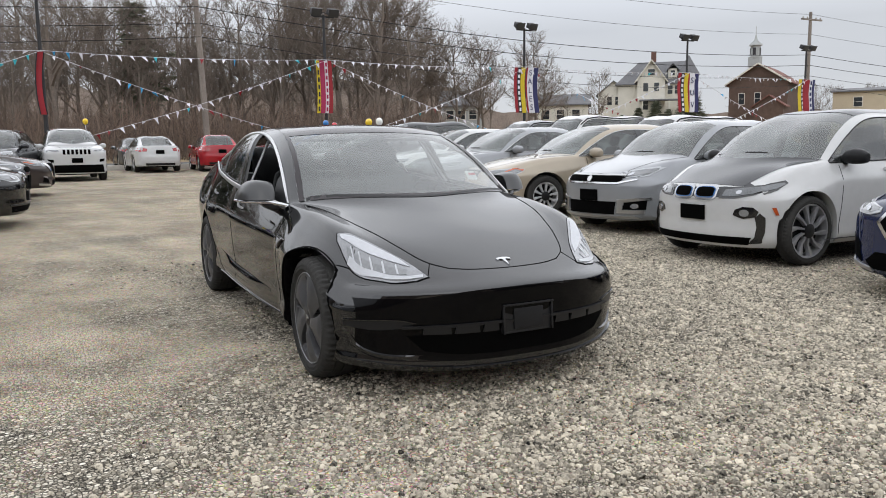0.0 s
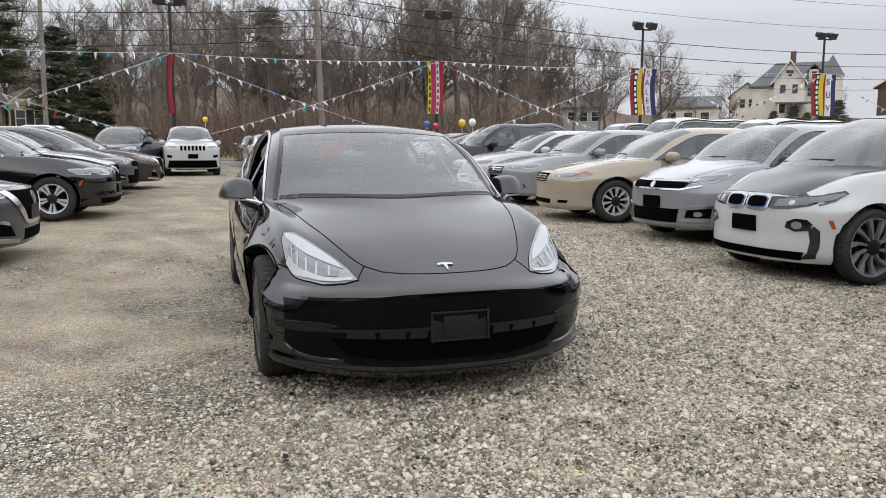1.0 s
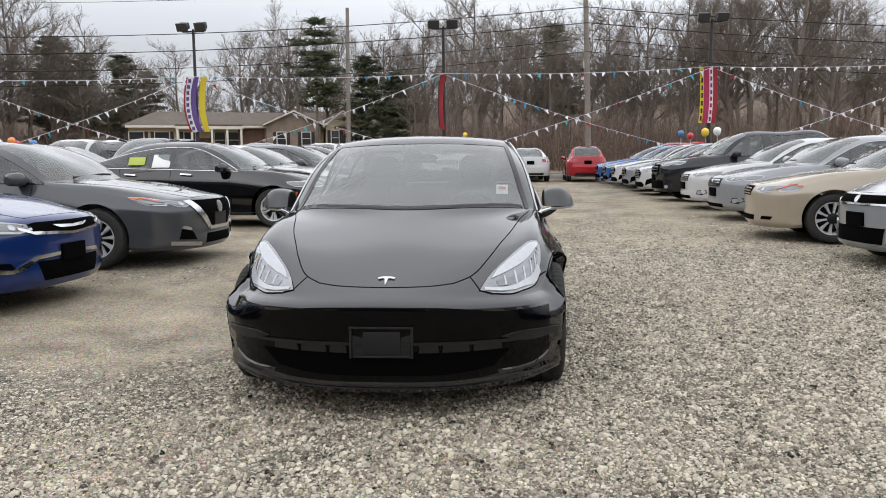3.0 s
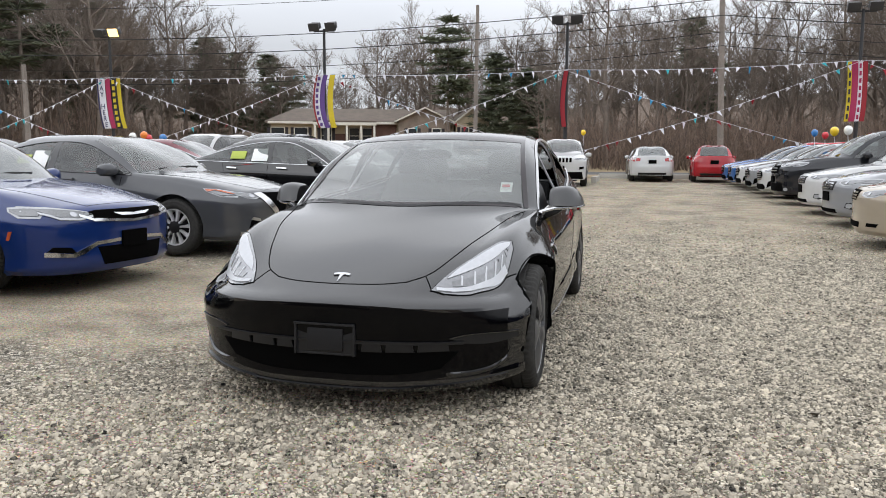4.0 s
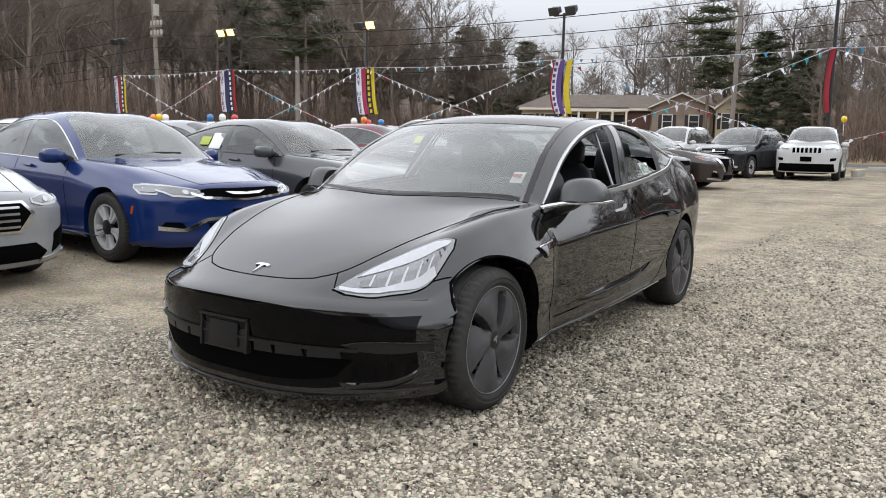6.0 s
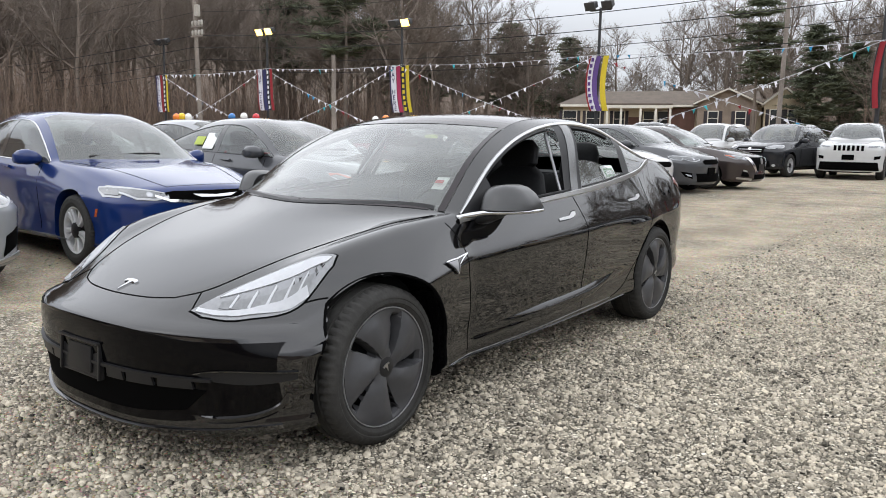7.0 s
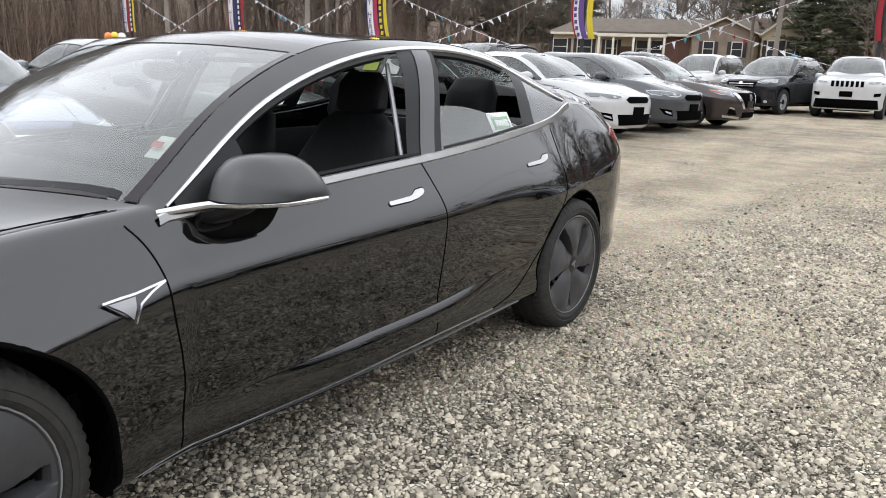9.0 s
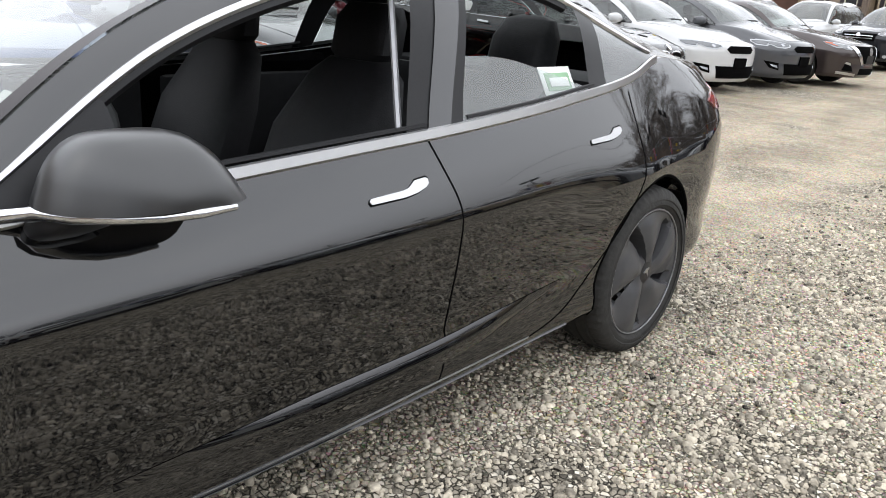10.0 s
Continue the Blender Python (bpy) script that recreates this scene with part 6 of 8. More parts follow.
def tree_from(meshes, at, label, group):
    t = thing("bare_tree" if "bare" in label else "pine_tree", label, "tree", at, group)
    part("trunk", meshes[0], None, t)
    part("crown", meshes[1], None, t)
    return t


bare = [bare_tree_meshes(s, 15, 0.10 + 0.03 * (s % 3), 0.8 + 0.1 * (s % 4), 0.9 + 0.07 * (s % 3)) for s in range(6)]
pines = [pine_meshes(40, 13), pine_meshes(41, 13, 0.12, 0.34, 0.05), pine_meshes(42, 13, 0.42, 0.24, 0.08)]
rnd = random.Random(7)


def skyline(az):
    """How tall the woods stand in each direction (degrees from +y towards +x)."""
    return float(np.interp(az, [-90, -60, -45, -38, -34, -29, -22, -18, -14, -5, 5, 15, 24, 27, 30, 40, 60], [1.75, 1.72, 1.58, 1.36, 1.18, 1.03, 0.98, 1.00, 1.08, 1.16, 1.20, 1.32, 1.42, 1.20, 0.66, 0.5, 0.45]))


def wood_row(dist, step, az0, az1, jitter, low=0.62, high=1.1):
    az = az0
    while az < az1:
        a = radians(az + rnd.uniform(-0.4, 0.4) * step)
        d = dist + rnd.uniform(-jitter, jitter)
        x, y = d * math.sin(a), d * math.cos(a) - 4
        if not (-32 < x < -4 and y < 62) and not (-41 < x < -7 and y < 81) and (y > 53 or abs(x) > 62):
            s = skyline(az) * (0.62 + 0.38 * d / 80) * rnd.uniform(low, high)
            tree_from(rnd.choice(bare), Matrix.Translation((x, y, land(x, y))) @ Matrix.Rotation(rnd.uniform(0, 6.28), 4, "Z") @ Matrix.Diagonal((s, s, s, 1)), "leafless grey-brown bare woodland tree", "roadside woods")
        az += step * rnd.uniform(0.75, 1.25)


wood_row(70, 2.3, -80, 27, 5)
wood_row(82, 1.9, -80, 27, 5)
wood_row(96, 2.2, -80, 26.5, 6)
wood_row(112, 2.6, -80, 26.5, 7)
wood_row(89, 1.3, -40, -5, 3, 0.8, 1.2)
wood_row(104, 2.0, -80, -36, 4, 0.75, 1.1)
wood_row(130, 4.0, 30, 58, 12)
for az, d, s, kind in ((-9.2, 78, 0.84, 1), (-7.2, 86, 0.78, 1), (-12.9, 76, 1.12, 2), (-26.2, 104, 1.02, 1), (-28.6, 108, 1.08, 0), (-30.6, 100, 1.12, 1), (-24.6, 112, 0.95, 0), (4.6, 84, 1.15, 0), (-42, 78, 1.62, 2), (-37.5, 98, 1.35, 1), (-47.0, 96, 1.6, 2), (48, 128, 0.6, 0)):
    x, y = d * math.sin(radians(az)), d * math.cos(radians(az)) - 4
    tree_from(pines[kind], Matrix.Translation((x, y, land(x, y))) @ Matrix.Rotation(rnd.uniform(0, 6.28), 4, "Z") @ Matrix.Diagonal((s, s, s, 1)), "dark green pine tree among bare woods", "roadside pines")

for x, y, s in ((60.6, 73.9, 0.66), (58.2, 77.5, 0.5), (47.6, 71.0, 0.86), (50.5, 73.5, 0.95), (44.5, 75.0, 0.9), (42.0, 72.0, 0.85), (53.5, 76.0, 0.7), (96.0, 66.0, 0.5), (103.0, 74.0, 0.55)):
    tree_from(rnd.choice(bare), Matrix.Translation((x, y, land(x, y))) @ Matrix.Rotation(rnd.uniform(0, 6.28), 4, "Z") @ Matrix.Diagonal((s, s, s, 1)), "leafless bare tree beside the far houses", "house trees")
for x, y, s in ((66.5, 76.5, 0.17), (68.5, 75.5, 0.24), (70.0, 73.8, 0.30), (71.2, 72.8, 0.22), (72.5, 71.5, 0.30), (73.6, 70.4, 0.33)):
    tree_from(pines[0], Matrix.Translation((x, y, land(x, y) + 1.4)) @ Matrix.Diagonal((s * 1.5, s * 1.5, s, 1)), "dark green pine shrub in front of the houses", "house shrubs")

# unseen trees behind the camera, added to darken reflections in the black car
for k in range(34):
    a, d = radians(140 + k * 3.2 + rnd.uniform(-1.2, 1.2)), rnd.uniform(34, 52)
    x, y, s = d * math.sin(a), d * math.cos(a) - 4, rnd.uniform(0.85, 1.25)
    tree_from(rnd.choice(bare), Matrix.Translation((x, y, land(x, y))) @ Matrix.Rotation(rnd.uniform(0, 6.28), 4, "Z") @ Matrix.Diagonal((s, s, s, 1)), "leafless grey-brown bare woodland tree", "roadside woods")

thicket = Sticks()
for _ in range(15000):
    az, d = rnd.uniform(-80, 26), rnd.uniform(56, 98)
    x, y = d * math.sin(radians(az)), d * math.cos(radians(az)) - 4
    if y < 51 and abs(x) < 56 or (-33 < x < -4 and y < 63) or (-41 < x < -7 and y < 78):
        continue
    hgt = rnd.uniform(1.2, 5.0) * (1.5 if az < -36 else 1.0)
    p = Vector((x, y, land(x, y)))
    q = p + Vector((rnd.gauss(0, 0.35), rnd.gauss(0, 0.35), hgt * 0.5))
    e = q + Vector((rnd.gauss(0, 0.5), rnd.gauss(0, 0.5), hgt * 0.5))
    thicket.add(p, q, 0.035, 0.025)
    thicket.add(q, e, 0.025, 0.01)
    for _ in range(3):
        b = p.lerp(e, rnd.uniform(0.3, 0.9))
        thicket.add(b, b + Vector((rnd.gauss(0, 0.6), rnd.gauss(0, 0.6), rnd.uniform(0.2, 1.0))), 0.018, 0.008)
tagged(new("undergrowth", thicket.mesh("undergrowth", "brush")), "tangled leafless brown brush under the woods", "brush", kind="stuff")

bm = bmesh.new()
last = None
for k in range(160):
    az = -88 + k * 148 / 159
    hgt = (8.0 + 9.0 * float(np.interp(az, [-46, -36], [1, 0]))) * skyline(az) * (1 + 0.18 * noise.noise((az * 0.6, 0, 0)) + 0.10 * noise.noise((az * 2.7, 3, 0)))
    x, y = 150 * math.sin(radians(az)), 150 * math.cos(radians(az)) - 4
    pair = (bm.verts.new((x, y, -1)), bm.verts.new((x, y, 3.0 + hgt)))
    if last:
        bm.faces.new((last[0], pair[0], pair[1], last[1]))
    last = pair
# second band, unseen behind the camera, added to shape the reflections
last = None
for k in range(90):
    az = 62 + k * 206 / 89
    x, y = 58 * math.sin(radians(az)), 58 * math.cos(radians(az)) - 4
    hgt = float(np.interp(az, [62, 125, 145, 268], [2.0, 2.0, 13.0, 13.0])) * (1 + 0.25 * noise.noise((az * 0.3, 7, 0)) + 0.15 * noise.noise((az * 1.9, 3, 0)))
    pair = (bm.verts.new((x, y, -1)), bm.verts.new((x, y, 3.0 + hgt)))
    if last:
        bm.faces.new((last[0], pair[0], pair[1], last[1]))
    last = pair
solid("backdrop", bm, "far_wood", "band of distant brown woods with haze in its colour", "distant woods", kind="structure")


# ---- light poles with floodlights, banners and pennant strings along the road ----
M["pole"] = principled("dark_steel_pole", (0.018, 0.018, 0.02), 0.55, spread=0.2)
M["timber"] = principled("weathered_timber", (0.22, 0.19, 0.165), 0.9, spread=0.3, scale=3, bump=0.4)
M["wire"] = principled("black_cable", (0.02, 0.02, 0.02), 0.7, spread=0.1)
M["lamp_face"] = principled("flood_glass", (0.03, 0.03, 0.032), 0.3, spread=0.2)
M["sodium"] = glowing("sodium_glow", (1.0, 0.64, 0.14), 4.5)
for nm, col in (("cloth_red", (0.26, 0.012, 0.02)), ("cloth_pink", (0.32, 0.02, 0.075)), ("cloth_yellow", (0.55, 0.42, 0.02)), ("cloth_navy", (0.02, 0.022, 0.09)), ("cloth_white", (0.66, 0.66, 0.70)),
                ("cloth_purple", (0.10, 0.05, 0.20)), ("cloth_blue", (0.04, 0.30, 0.55)), ("cloth_teal", (0.04, 0.40, 0.45)), ("cloth_black", (0.02, 0.02, 0.025))):
    M[nm] = principled(nm, col, 0.75, spread=0.12, scale=4)
POLES = [(-47.1, 30.2, 5.6), (-36.6, 30.85, 5.65), (-25.8, 31.5, 5.45), (-13.95, 32.2, 5.45), (-2.0, 32.95, 5.47), (10.75, 33.7, 5.66), (23.25, 34.45, 5.82), (36.9, 35.25, 6.0), (49.9, 36.05, 6.0)]


def banner(pole, x, y, z_top, width, height, stripes, lettering, lean=0.10, drift=0.0):
    """A feather-shaped cloth that hangs from the pole, bowed by the wind, with stripes side by side."""
    off = 0.0
    for mat, share in stripes:
        bm = bmesh.new()
        rows = []
        for k in range(11):
            t = k / 10
            bend = lean * height * (t - 0.45) ** 2 - 0.03 + drift * t ** 1.4
            zz = z_top - t * height
            y2 = y - 0.06 + 0.05 * math.sin(t * 5)
            rows.append([bm.verts.new((x + off + bend, y2 + 0.02, zz)), bm.verts.new((x + off + share * width + bend, y2 - 0.02, zz)),
                         bm.verts.new((x + off + share * width + bend, y2 - 0.026, zz)), bm.verts.new((x + off + bend, y2 + 0.014, zz))])
        for r0, r1 in zip(rows, rows[1:]):
            for k in range(4):
                bm.faces.new((r0[k], r0[(k + 1) % 4], r1[(k + 1) % 4], r1[k]))
        bm.faces.new(rows[0])
        bm.faces.new(rows[-1][::-1])
        strip = part("banner_stripe", bm, mat, pole)
        word = lettering.get(mat)
        if word:
            text, ink = word
            n = len(text)
            for k, ch in enumerate(text):
                if ch == " ":
                    continue
                t = (k + 0.6) / (n + 0.2)
                bend = lean * height * (t - 0.45) ** 2 - 0.03 + drift * t ** 1.4
                spot = (x + off + share * width / 2 + bend, y - 0.105 + 0.05 * math.sin(t * 5), z_top - t * height)
                if ch == "-":
                    part("print_bar", box_bm(share * width * 0.5, 0.012, height / n * 0.6, *spot), ink, strip)
                    continue
                cd = bpy.data.curves.new("letter", "FONT")
                cd.body, cd.size, cd.align_x, cd.align_y, cd.extrude = ch, min(height / n * 1.15, share * width * 1.2), "CENTER", "CENTER", 0.004
                tmp = bpy.data.objects.new("letter", cd)
                me = bpy.data.meshes.new_from_object(tmp)
                bpy.data.objects.remove(tmp)
                me.materials.append(M[ink])
                part("letter", me, None, strip, at=pose(*spot, 90, 0, 0))
        off += share * width


def light_pole(x, y, hang, lit=False, banners=()):
    z0 = land(x, y)
    top = hang + 2.15
    p = thing("light_pole", "dark steel light pole with floodlights, glowing yellow" if lit else "dark steel light pole with a pair of floodlights", "light pole", None, "light poles")
    part("mast", tube_bm([(x, y, z0 - 0.2), (x, y, top + 0.1)], [0.10, 0.065], 10), "pole", p)
    part("base", lathe_bm([(z0 - 0.1, 0.3), (z0 + 0.5, 0.3), (z0 + 0.52, 0.27), (z0 + 0.52, 0.01)], 16, "Z", None), "concrete", p).matrix_basis = pose(x, y, 0)
    part("cross_arm", box_bm(1.1, 0.08, 0.08, x, y, top, 0.015), "pole", p)
    for k in (-1, 1):
        head = part("floodlight", box_bm(0.48, 0.36, 0.29, x + k * 0.44, y - 0.08, top + 0.24, 0.04, turn=Matrix.Rotation(radians(28), 4, "X") @ Matrix.Rotation(radians(k * 8), 4, "Z")), "pole", p)
        part("flood_lens", box_bm(0.54, 0.05, 0.40, x + k * 0.44, y - 0.29, top + 0.15, 0.01, turn=Matrix.Rotation(radians(28), 4, "X")), "sodium" if lit and (k == 1 or lit > 2) else "lamp_face", head)
    for b in banners:
        banner(p, x + b[0] * 0.84, y - 0.15, hang - 0.02, b[1] * 0.84, 2.6, b[2], b[3], b[4] if len(b) > 4 else 0.10, b[5] if len(b) > 5 else 0.0)
    return p


W, R_, Y_, N_, P_, K_ = "cloth_white", "cloth_red", "cloth_yellow", "cloth_navy", "cloth_purple", "cloth_pink"
B_ = "cloth_black"
BANNERS = [
    [(-1.05, 1.05, [(N_, 0.16), (W, 0.5), (R_, 0.34)], {W: ("WELCOME", N_)}, 0.12, 0.30), (0.12, 0.62, [(B_, 0.5), (Y_, 0.5)], {B_: ("--------", W)}, 0.12, 0.22)],
    [(-1.05, 1.15, [(R_, 0.12), (W, 0.46), (N_, 0.42)], {W: ("BUY HERE", N_)}, 0.12, 0.26), (0.12, 0.66, [(B_, 0.5), (R_, 0.5)], {B_: ("--------", W)}, 0.14, 0.26)],
    [(-0.95, 1.0, [(N_, 0.12), (W, 0.5), (K_, 0.38)], {W: ("PAY HERE", N_)}, 0.14, 0.30), (0.10, 0.70, [(B_, 0.55), (Y_, 0.45)], {B_: ("--------", Y_)}, 0.14, 0.32)],
    [(-0.65, 0.75, [(R_, 0.15), (W, 0.42), (P_, 0.43)], {W: ("---------", P_)}, 0.42, 0.02), (0.28, 0.36, [(Y_, 1.0)], {}, 0.30, 0.0)],
    [(-0.26, 0.36, [(B_, 0.14), (R_, 0.70), (B_, 0.16)], {}, 0.20, -0.10)],
    [(-0.55, 0.95, [(Y_, 0.2), (K_, 0.32), (W, 0.22), (R_, 0.26)], {W: ("--------", K_), Y_: ("-------", B_)}, -0.10)],
    [(-0.95, 0.85, [(R_, 0.25), (B_, 0.35), (Y_, 0.4)], {B_: ("--------", W)}), (0.0, 0.95, [(R_, 0.1), (W, 0.5), (N_, 0.4)], {W: ("SALES", N_)}, 0.14)],
    [(-1.1, 1.05, [(R_, 0.25), (B_, 0.35), (Y_, 0.4)], {B_: ("--------", W)}), (0.02, 1.1, [(R_, 0.12), (W, 0.5), (N_, 0.38)], {W: ("SUV", N_)}, -0.05)],
    [(-1.1, 0.9, [(Y_, 0.4), (B_, 0.25), (R_, 0.35)], {B_: ("--------", W)}), (-0.15, 1.15, [(R_, 0.4), (W, 0.35), (N_, 0.25)], {W: ("------", N_)}, 0.1)],
]
for k, ((x, y, hang), b) in enumerate(zip(POLES, BANNERS)):
    light_pole(x, y, hang, {1: 3, 2: 2}.get(k, 0), b)


PENNANTS = {}


def pennant_mesh(mat, kind):
    """A small limp triangle of cloth."""
    if (mat, kind) not in PENNANTS:
        hw, hh, blow = 0.085, (0.20, 0.25, 0.29, 0.16)[kind], (-0.08, 0.05, 0.12, -0.02)[kind]
        bm = bmesh.new()
        v = [bm.verts.new(c) for c in ((-hw, 0, 0), (hw, 0, 0), (blow, (0.05, -0.08, 0.0, 0.1)[kind], -hh))]
        u = [bm.verts.new(c.co + Vector((0, 0.006, 0))) for c in v]
        bm.faces.new(v), bm.faces.new(u[::-1])
        for q in range(3):
            bm.faces.new((v[q], v[(q + 1) % 3], u[(q + 1) % 3], u[q]))
        PENNANTS[mat, kind] = mesh_from("pennant", bm, mat, False)
    return PENNANTS[mat, kind]


def pennant_string(a, b, sag, seed, colours):
    rn = random.Random(seed)
    s = thing("pennant_string", "string of small coloured pennants between light poles", "pennants", None, "pennant strings")
    a, b = Vector(a), Vector(b)
    n = max(8, int((b - a).length / 0.50))
    pts = [a.lerp(b, k / n) - Vector((0, 0, sag * 4 * (k / n) * (1 - k / n))) for k in range(n + 1)]
    part("cord", tube_bm(pts[::2] + ([pts[-1]] if n % 2 else []), 0.012, 4), "cloth_white", s)
    for k, q in enumerate(pts[1:-1]):
        mat = colours[(k // 3) % len(colours)] if rn.random() < 0.5 else W
        part("pennant", pennant_mesh(mat, rn.randrange(4)), None, s, at=Matrix.Translation(q) @ pose(0, 0, 0, rn.uniform(-25, 25), rn.uniform(-25, 25), rn.uniform(-50, 50)))
    return s


for k, ((xa, ya, za), (xb, yb, zb)) in enumerate(zip(POLES, POLES[1:])):
    pennant_string((xa, ya - 0.12, za + 0.04), (xb, yb - 0.12, zb + 0.04), 0.15, k, ["cloth_blue", W, "cloth_teal", W, R_] if 2 < k < 5 else [W, W, "cloth_teal", W])
    pennant_string((xa, ya - 0.2, za), (xb, yb - 0.2, 1.5), 0.22, 20 + k, [R_, W, "cloth_blue", W])
    pennant_string((xa, ya - 0.28, 1.5), (xb, yb - 0.28, zb), 0.22, 40 + k, [W, R_, W, "cloth_teal"])


def utility_pole(x, y, top, lean=0.0, arm=True, label="grey weathered timber utility pole beside the road"):
    z0 = land(x, y)
    p = thing("utility_pole", label, "utility pole", None, "utility poles")
    part("mast", tube_bm([(x, y, z0 - 0.3), (x + lean * (top - z0), y, top)], [0.17, 0.12], 10), "timber", p)
    if arm:
        part("cross_arm", box_bm(2.4, 0.1, 0.12, x + lean * (top - z0), y - 0.12, top - 0.6, 0.01), "timber", p)
        for k in (-1.0, -0.5, 0.5, 1.0):
            part("insulator", lathe_bm([(0, 0.05), (0.06, 0.06), (0.12, 0.035), (0.14, 0.005)], 8, "Z"), "concrete", p).matrix_basis = pose(x + lean * (top - z0) + k, y - 0.12, top - 0.53)
        if x < 0:
            part("transformer", lathe_bm([(0, 0.01), (0, 0.2), (0.75, 0.2), (0.8, 0.01)], 14, "Z"), "concrete", p).matrix_basis = pose(x + lean * (top - z0) * 0.8 + 0.34, y - 0.05, top - 2.2)
            for row in (2.5, 3.15):
                part("fuse_arm", box_bm(1.3, 0.09, 0.10, x + lean * (top - z0) * 0.75 + 0.35, y - 0.14, top - row - 0.42, 0.01), "timber", p)
                for k in range(4):
                    part("fuse_holder", lathe_bm([(0, 0.04), (0.05, 0.09), (0.30, 0.09), (0.36, 0.03)], 8, "Z"), "concrete", p).matrix_basis = pose(x + lean * (top - z0) * 0.75 + 0.35 * k - 0.12, y - 0.14, top - row - 0.36)
    return p


UP = [(-44.0, 31.0, 11.8, -0.045), (5.5, 37.4, 13.5, -0.03), (52.2, 37.6, 11.4, 0.0)]
for x, y, top, lean in UP:
    utility_pole(x, y, top, lean, arm=x != 5.5)
utility_pole(-31.7, 32.0, 6.4, -0.01, False, "short bare timber pole beside the road")
utility_pole(-10.4, 52.0, 12.5, 0.01, False, "slim timber pole among the trees")
utility_pole(17.5, 66.0, 13.0, 0.0, False, "slim timber pole among the trees")


def cable(points, r=0.018, sag=0.5, label="black overhead cable along the road"):
    pts = []
    for a, b in zip(points, points[1:]):
        a, b = Vector(a), Vector(b)
        pts += [a.lerp(b, k / 12) - Vector((0, 0, sag * 4 * (k / 12) * (1 - k / 12))) for k in range(12)]
    pts.append(Vector(points[-1]))
    return solid("overhead_cable", tube_bm(pts, r, 4), "wire", label, "cable", group="overhead cables")


for dz, dy, s, r in ((0.0, 0.0, 0.8, 0.013), (-1.5, 0.1, 0.9, 0.013), (-3.1, 0.0, 1.0, 0.024), (-3.9, 0.0, 1.05, 0.024), (-4.7, 0.1, 1.1, 0.018), (-5.4, -0.1, 1.15, 0.018)):
    cable([(-110, 30 + dy, 11.4 + dz), (-44.4, 30.9 + dy, 11.4 + dz), (5.3, 37.2 + dy, 12.4 + dz), (52.2, 37.5 + dy, 11.2 + dz), (110, 37 + dy, 11 + dz)], r, s)


# ---- buildings ----
M["siding_beige"] = principled("beige_siding", (0.50, 0.42, 0.30), 0.8, spread=0.1, scale=3)
M["siding_white"] = principled("white_siding", (0.66, 0.63, 0.55), 0.8, spread=0.12, scale=3)
M["siding_grey"] = principled("grey_siding", (0.36, 0.37, 0.36), 0.8, spread=0.1, scale=3)
M["brick"] = principled("dull_red_brick", (0.13, 0.070, 0.054), 0.9, spread=0.3, scale=6)
M["brick_tan"] = principled("grey_tan_brick", (0.24, 0.19, 0.15), 0.9, spread=0.3, scale=6)
M["brick_church"] = principled("brown_church_brick", (0.105, 0.068, 0.052), 0.9, spread=0.3, scale=6)
M["rust_roof"] = principled("rusty_shingles", (0.17, 0.075, 0.058), 0.9, spread=0.25, scale=5)
M["shingle"] = principled("brown_shingles", (0.12, 0.095, 0.075), 0.9, spread=0.3, scale=5, bump=0.4, bump_scale=20)
M["shingle_grey"] = principled("grey_shingles", (0.14, 0.14, 0.145), 0.9, spread=0.25, scale=5)
M["pane"] = principled("window_pane", (0.03, 0.035, 0.04), 0.1, spread=0.2, coat=0.5)
M["shutter"] = principled("dark_shutter", (0.03, 0.025, 0.03), 0.7, spread=0.15)


def gable_roof(length, depth, rise, over, thick=0.18):
    bm = bmesh.new()
    L, D = length / 2 + over, depth / 2 + over
    pts = [(-D, -over * rise / (depth / 2)), (0, rise), (D, -over * rise / (depth / 2)), (D, -over * rise / (depth / 2) + thick), (0, rise + thick), (-D, -over * rise / (depth / 2) + thick)]
    rows = [[bm.verts.new((x, y, z)) for y, z in pts] for x in (-L, L)]
    for k in range(6):
        j = (k + 1) % 6
        bm.faces.new((rows[0][k], rows[0][j], rows[1][j], rows[1][k]))
    bm.faces.new((rows[0][0], rows[0][5], rows[0][4], rows[0][1])), bm.faces.new((rows[0][1], rows[0][4], rows[0][3], rows[0][2]))
    bm.faces.new((rows[1][1], rows[1][4], rows[1][5], rows[1][0])), bm.faces.new((rows[1][2], rows[1][3], rows[1][4], rows[1][1]))
    return bm


def wall_block(length, depth, height, rise=0.0):
    """Walls with gable ends under the ridge."""
    bm = bmesh.new()
    out = [(-depth / 2, 0), (depth / 2, 0), (depth / 2, height), (0, height + rise), (-depth / 2, height)] if rise else [(-depth / 2, 0), (depth / 2, 0), (depth / 2, height), (-depth / 2, height)]
    return prism_bm(out, length, "X", bm, -length / 2)


def house_window(house, x, z, w, h, y, shutters=False):
    win = part("window", box_bm(w + 0.16, 0.10, h + 0.16, x, y - 0.02, z, 0.01), "siding_white", house)
    part("pane", box_bm(w, 0.04, h, x, y - 0.07, z), "pane", win)
    part("glazing_bar", box_bm(w, 0.03, 0.05, x, y - 0.09, z), "siding_white", win)
    if shutters:
        for k in (-1, 1):
            part("shutter", box_bm(0.3, 0.06, h + 0.1, x + k * (w / 2 + 0.26), y - 0.03, z, 0.01), "shutter", win)
    return win


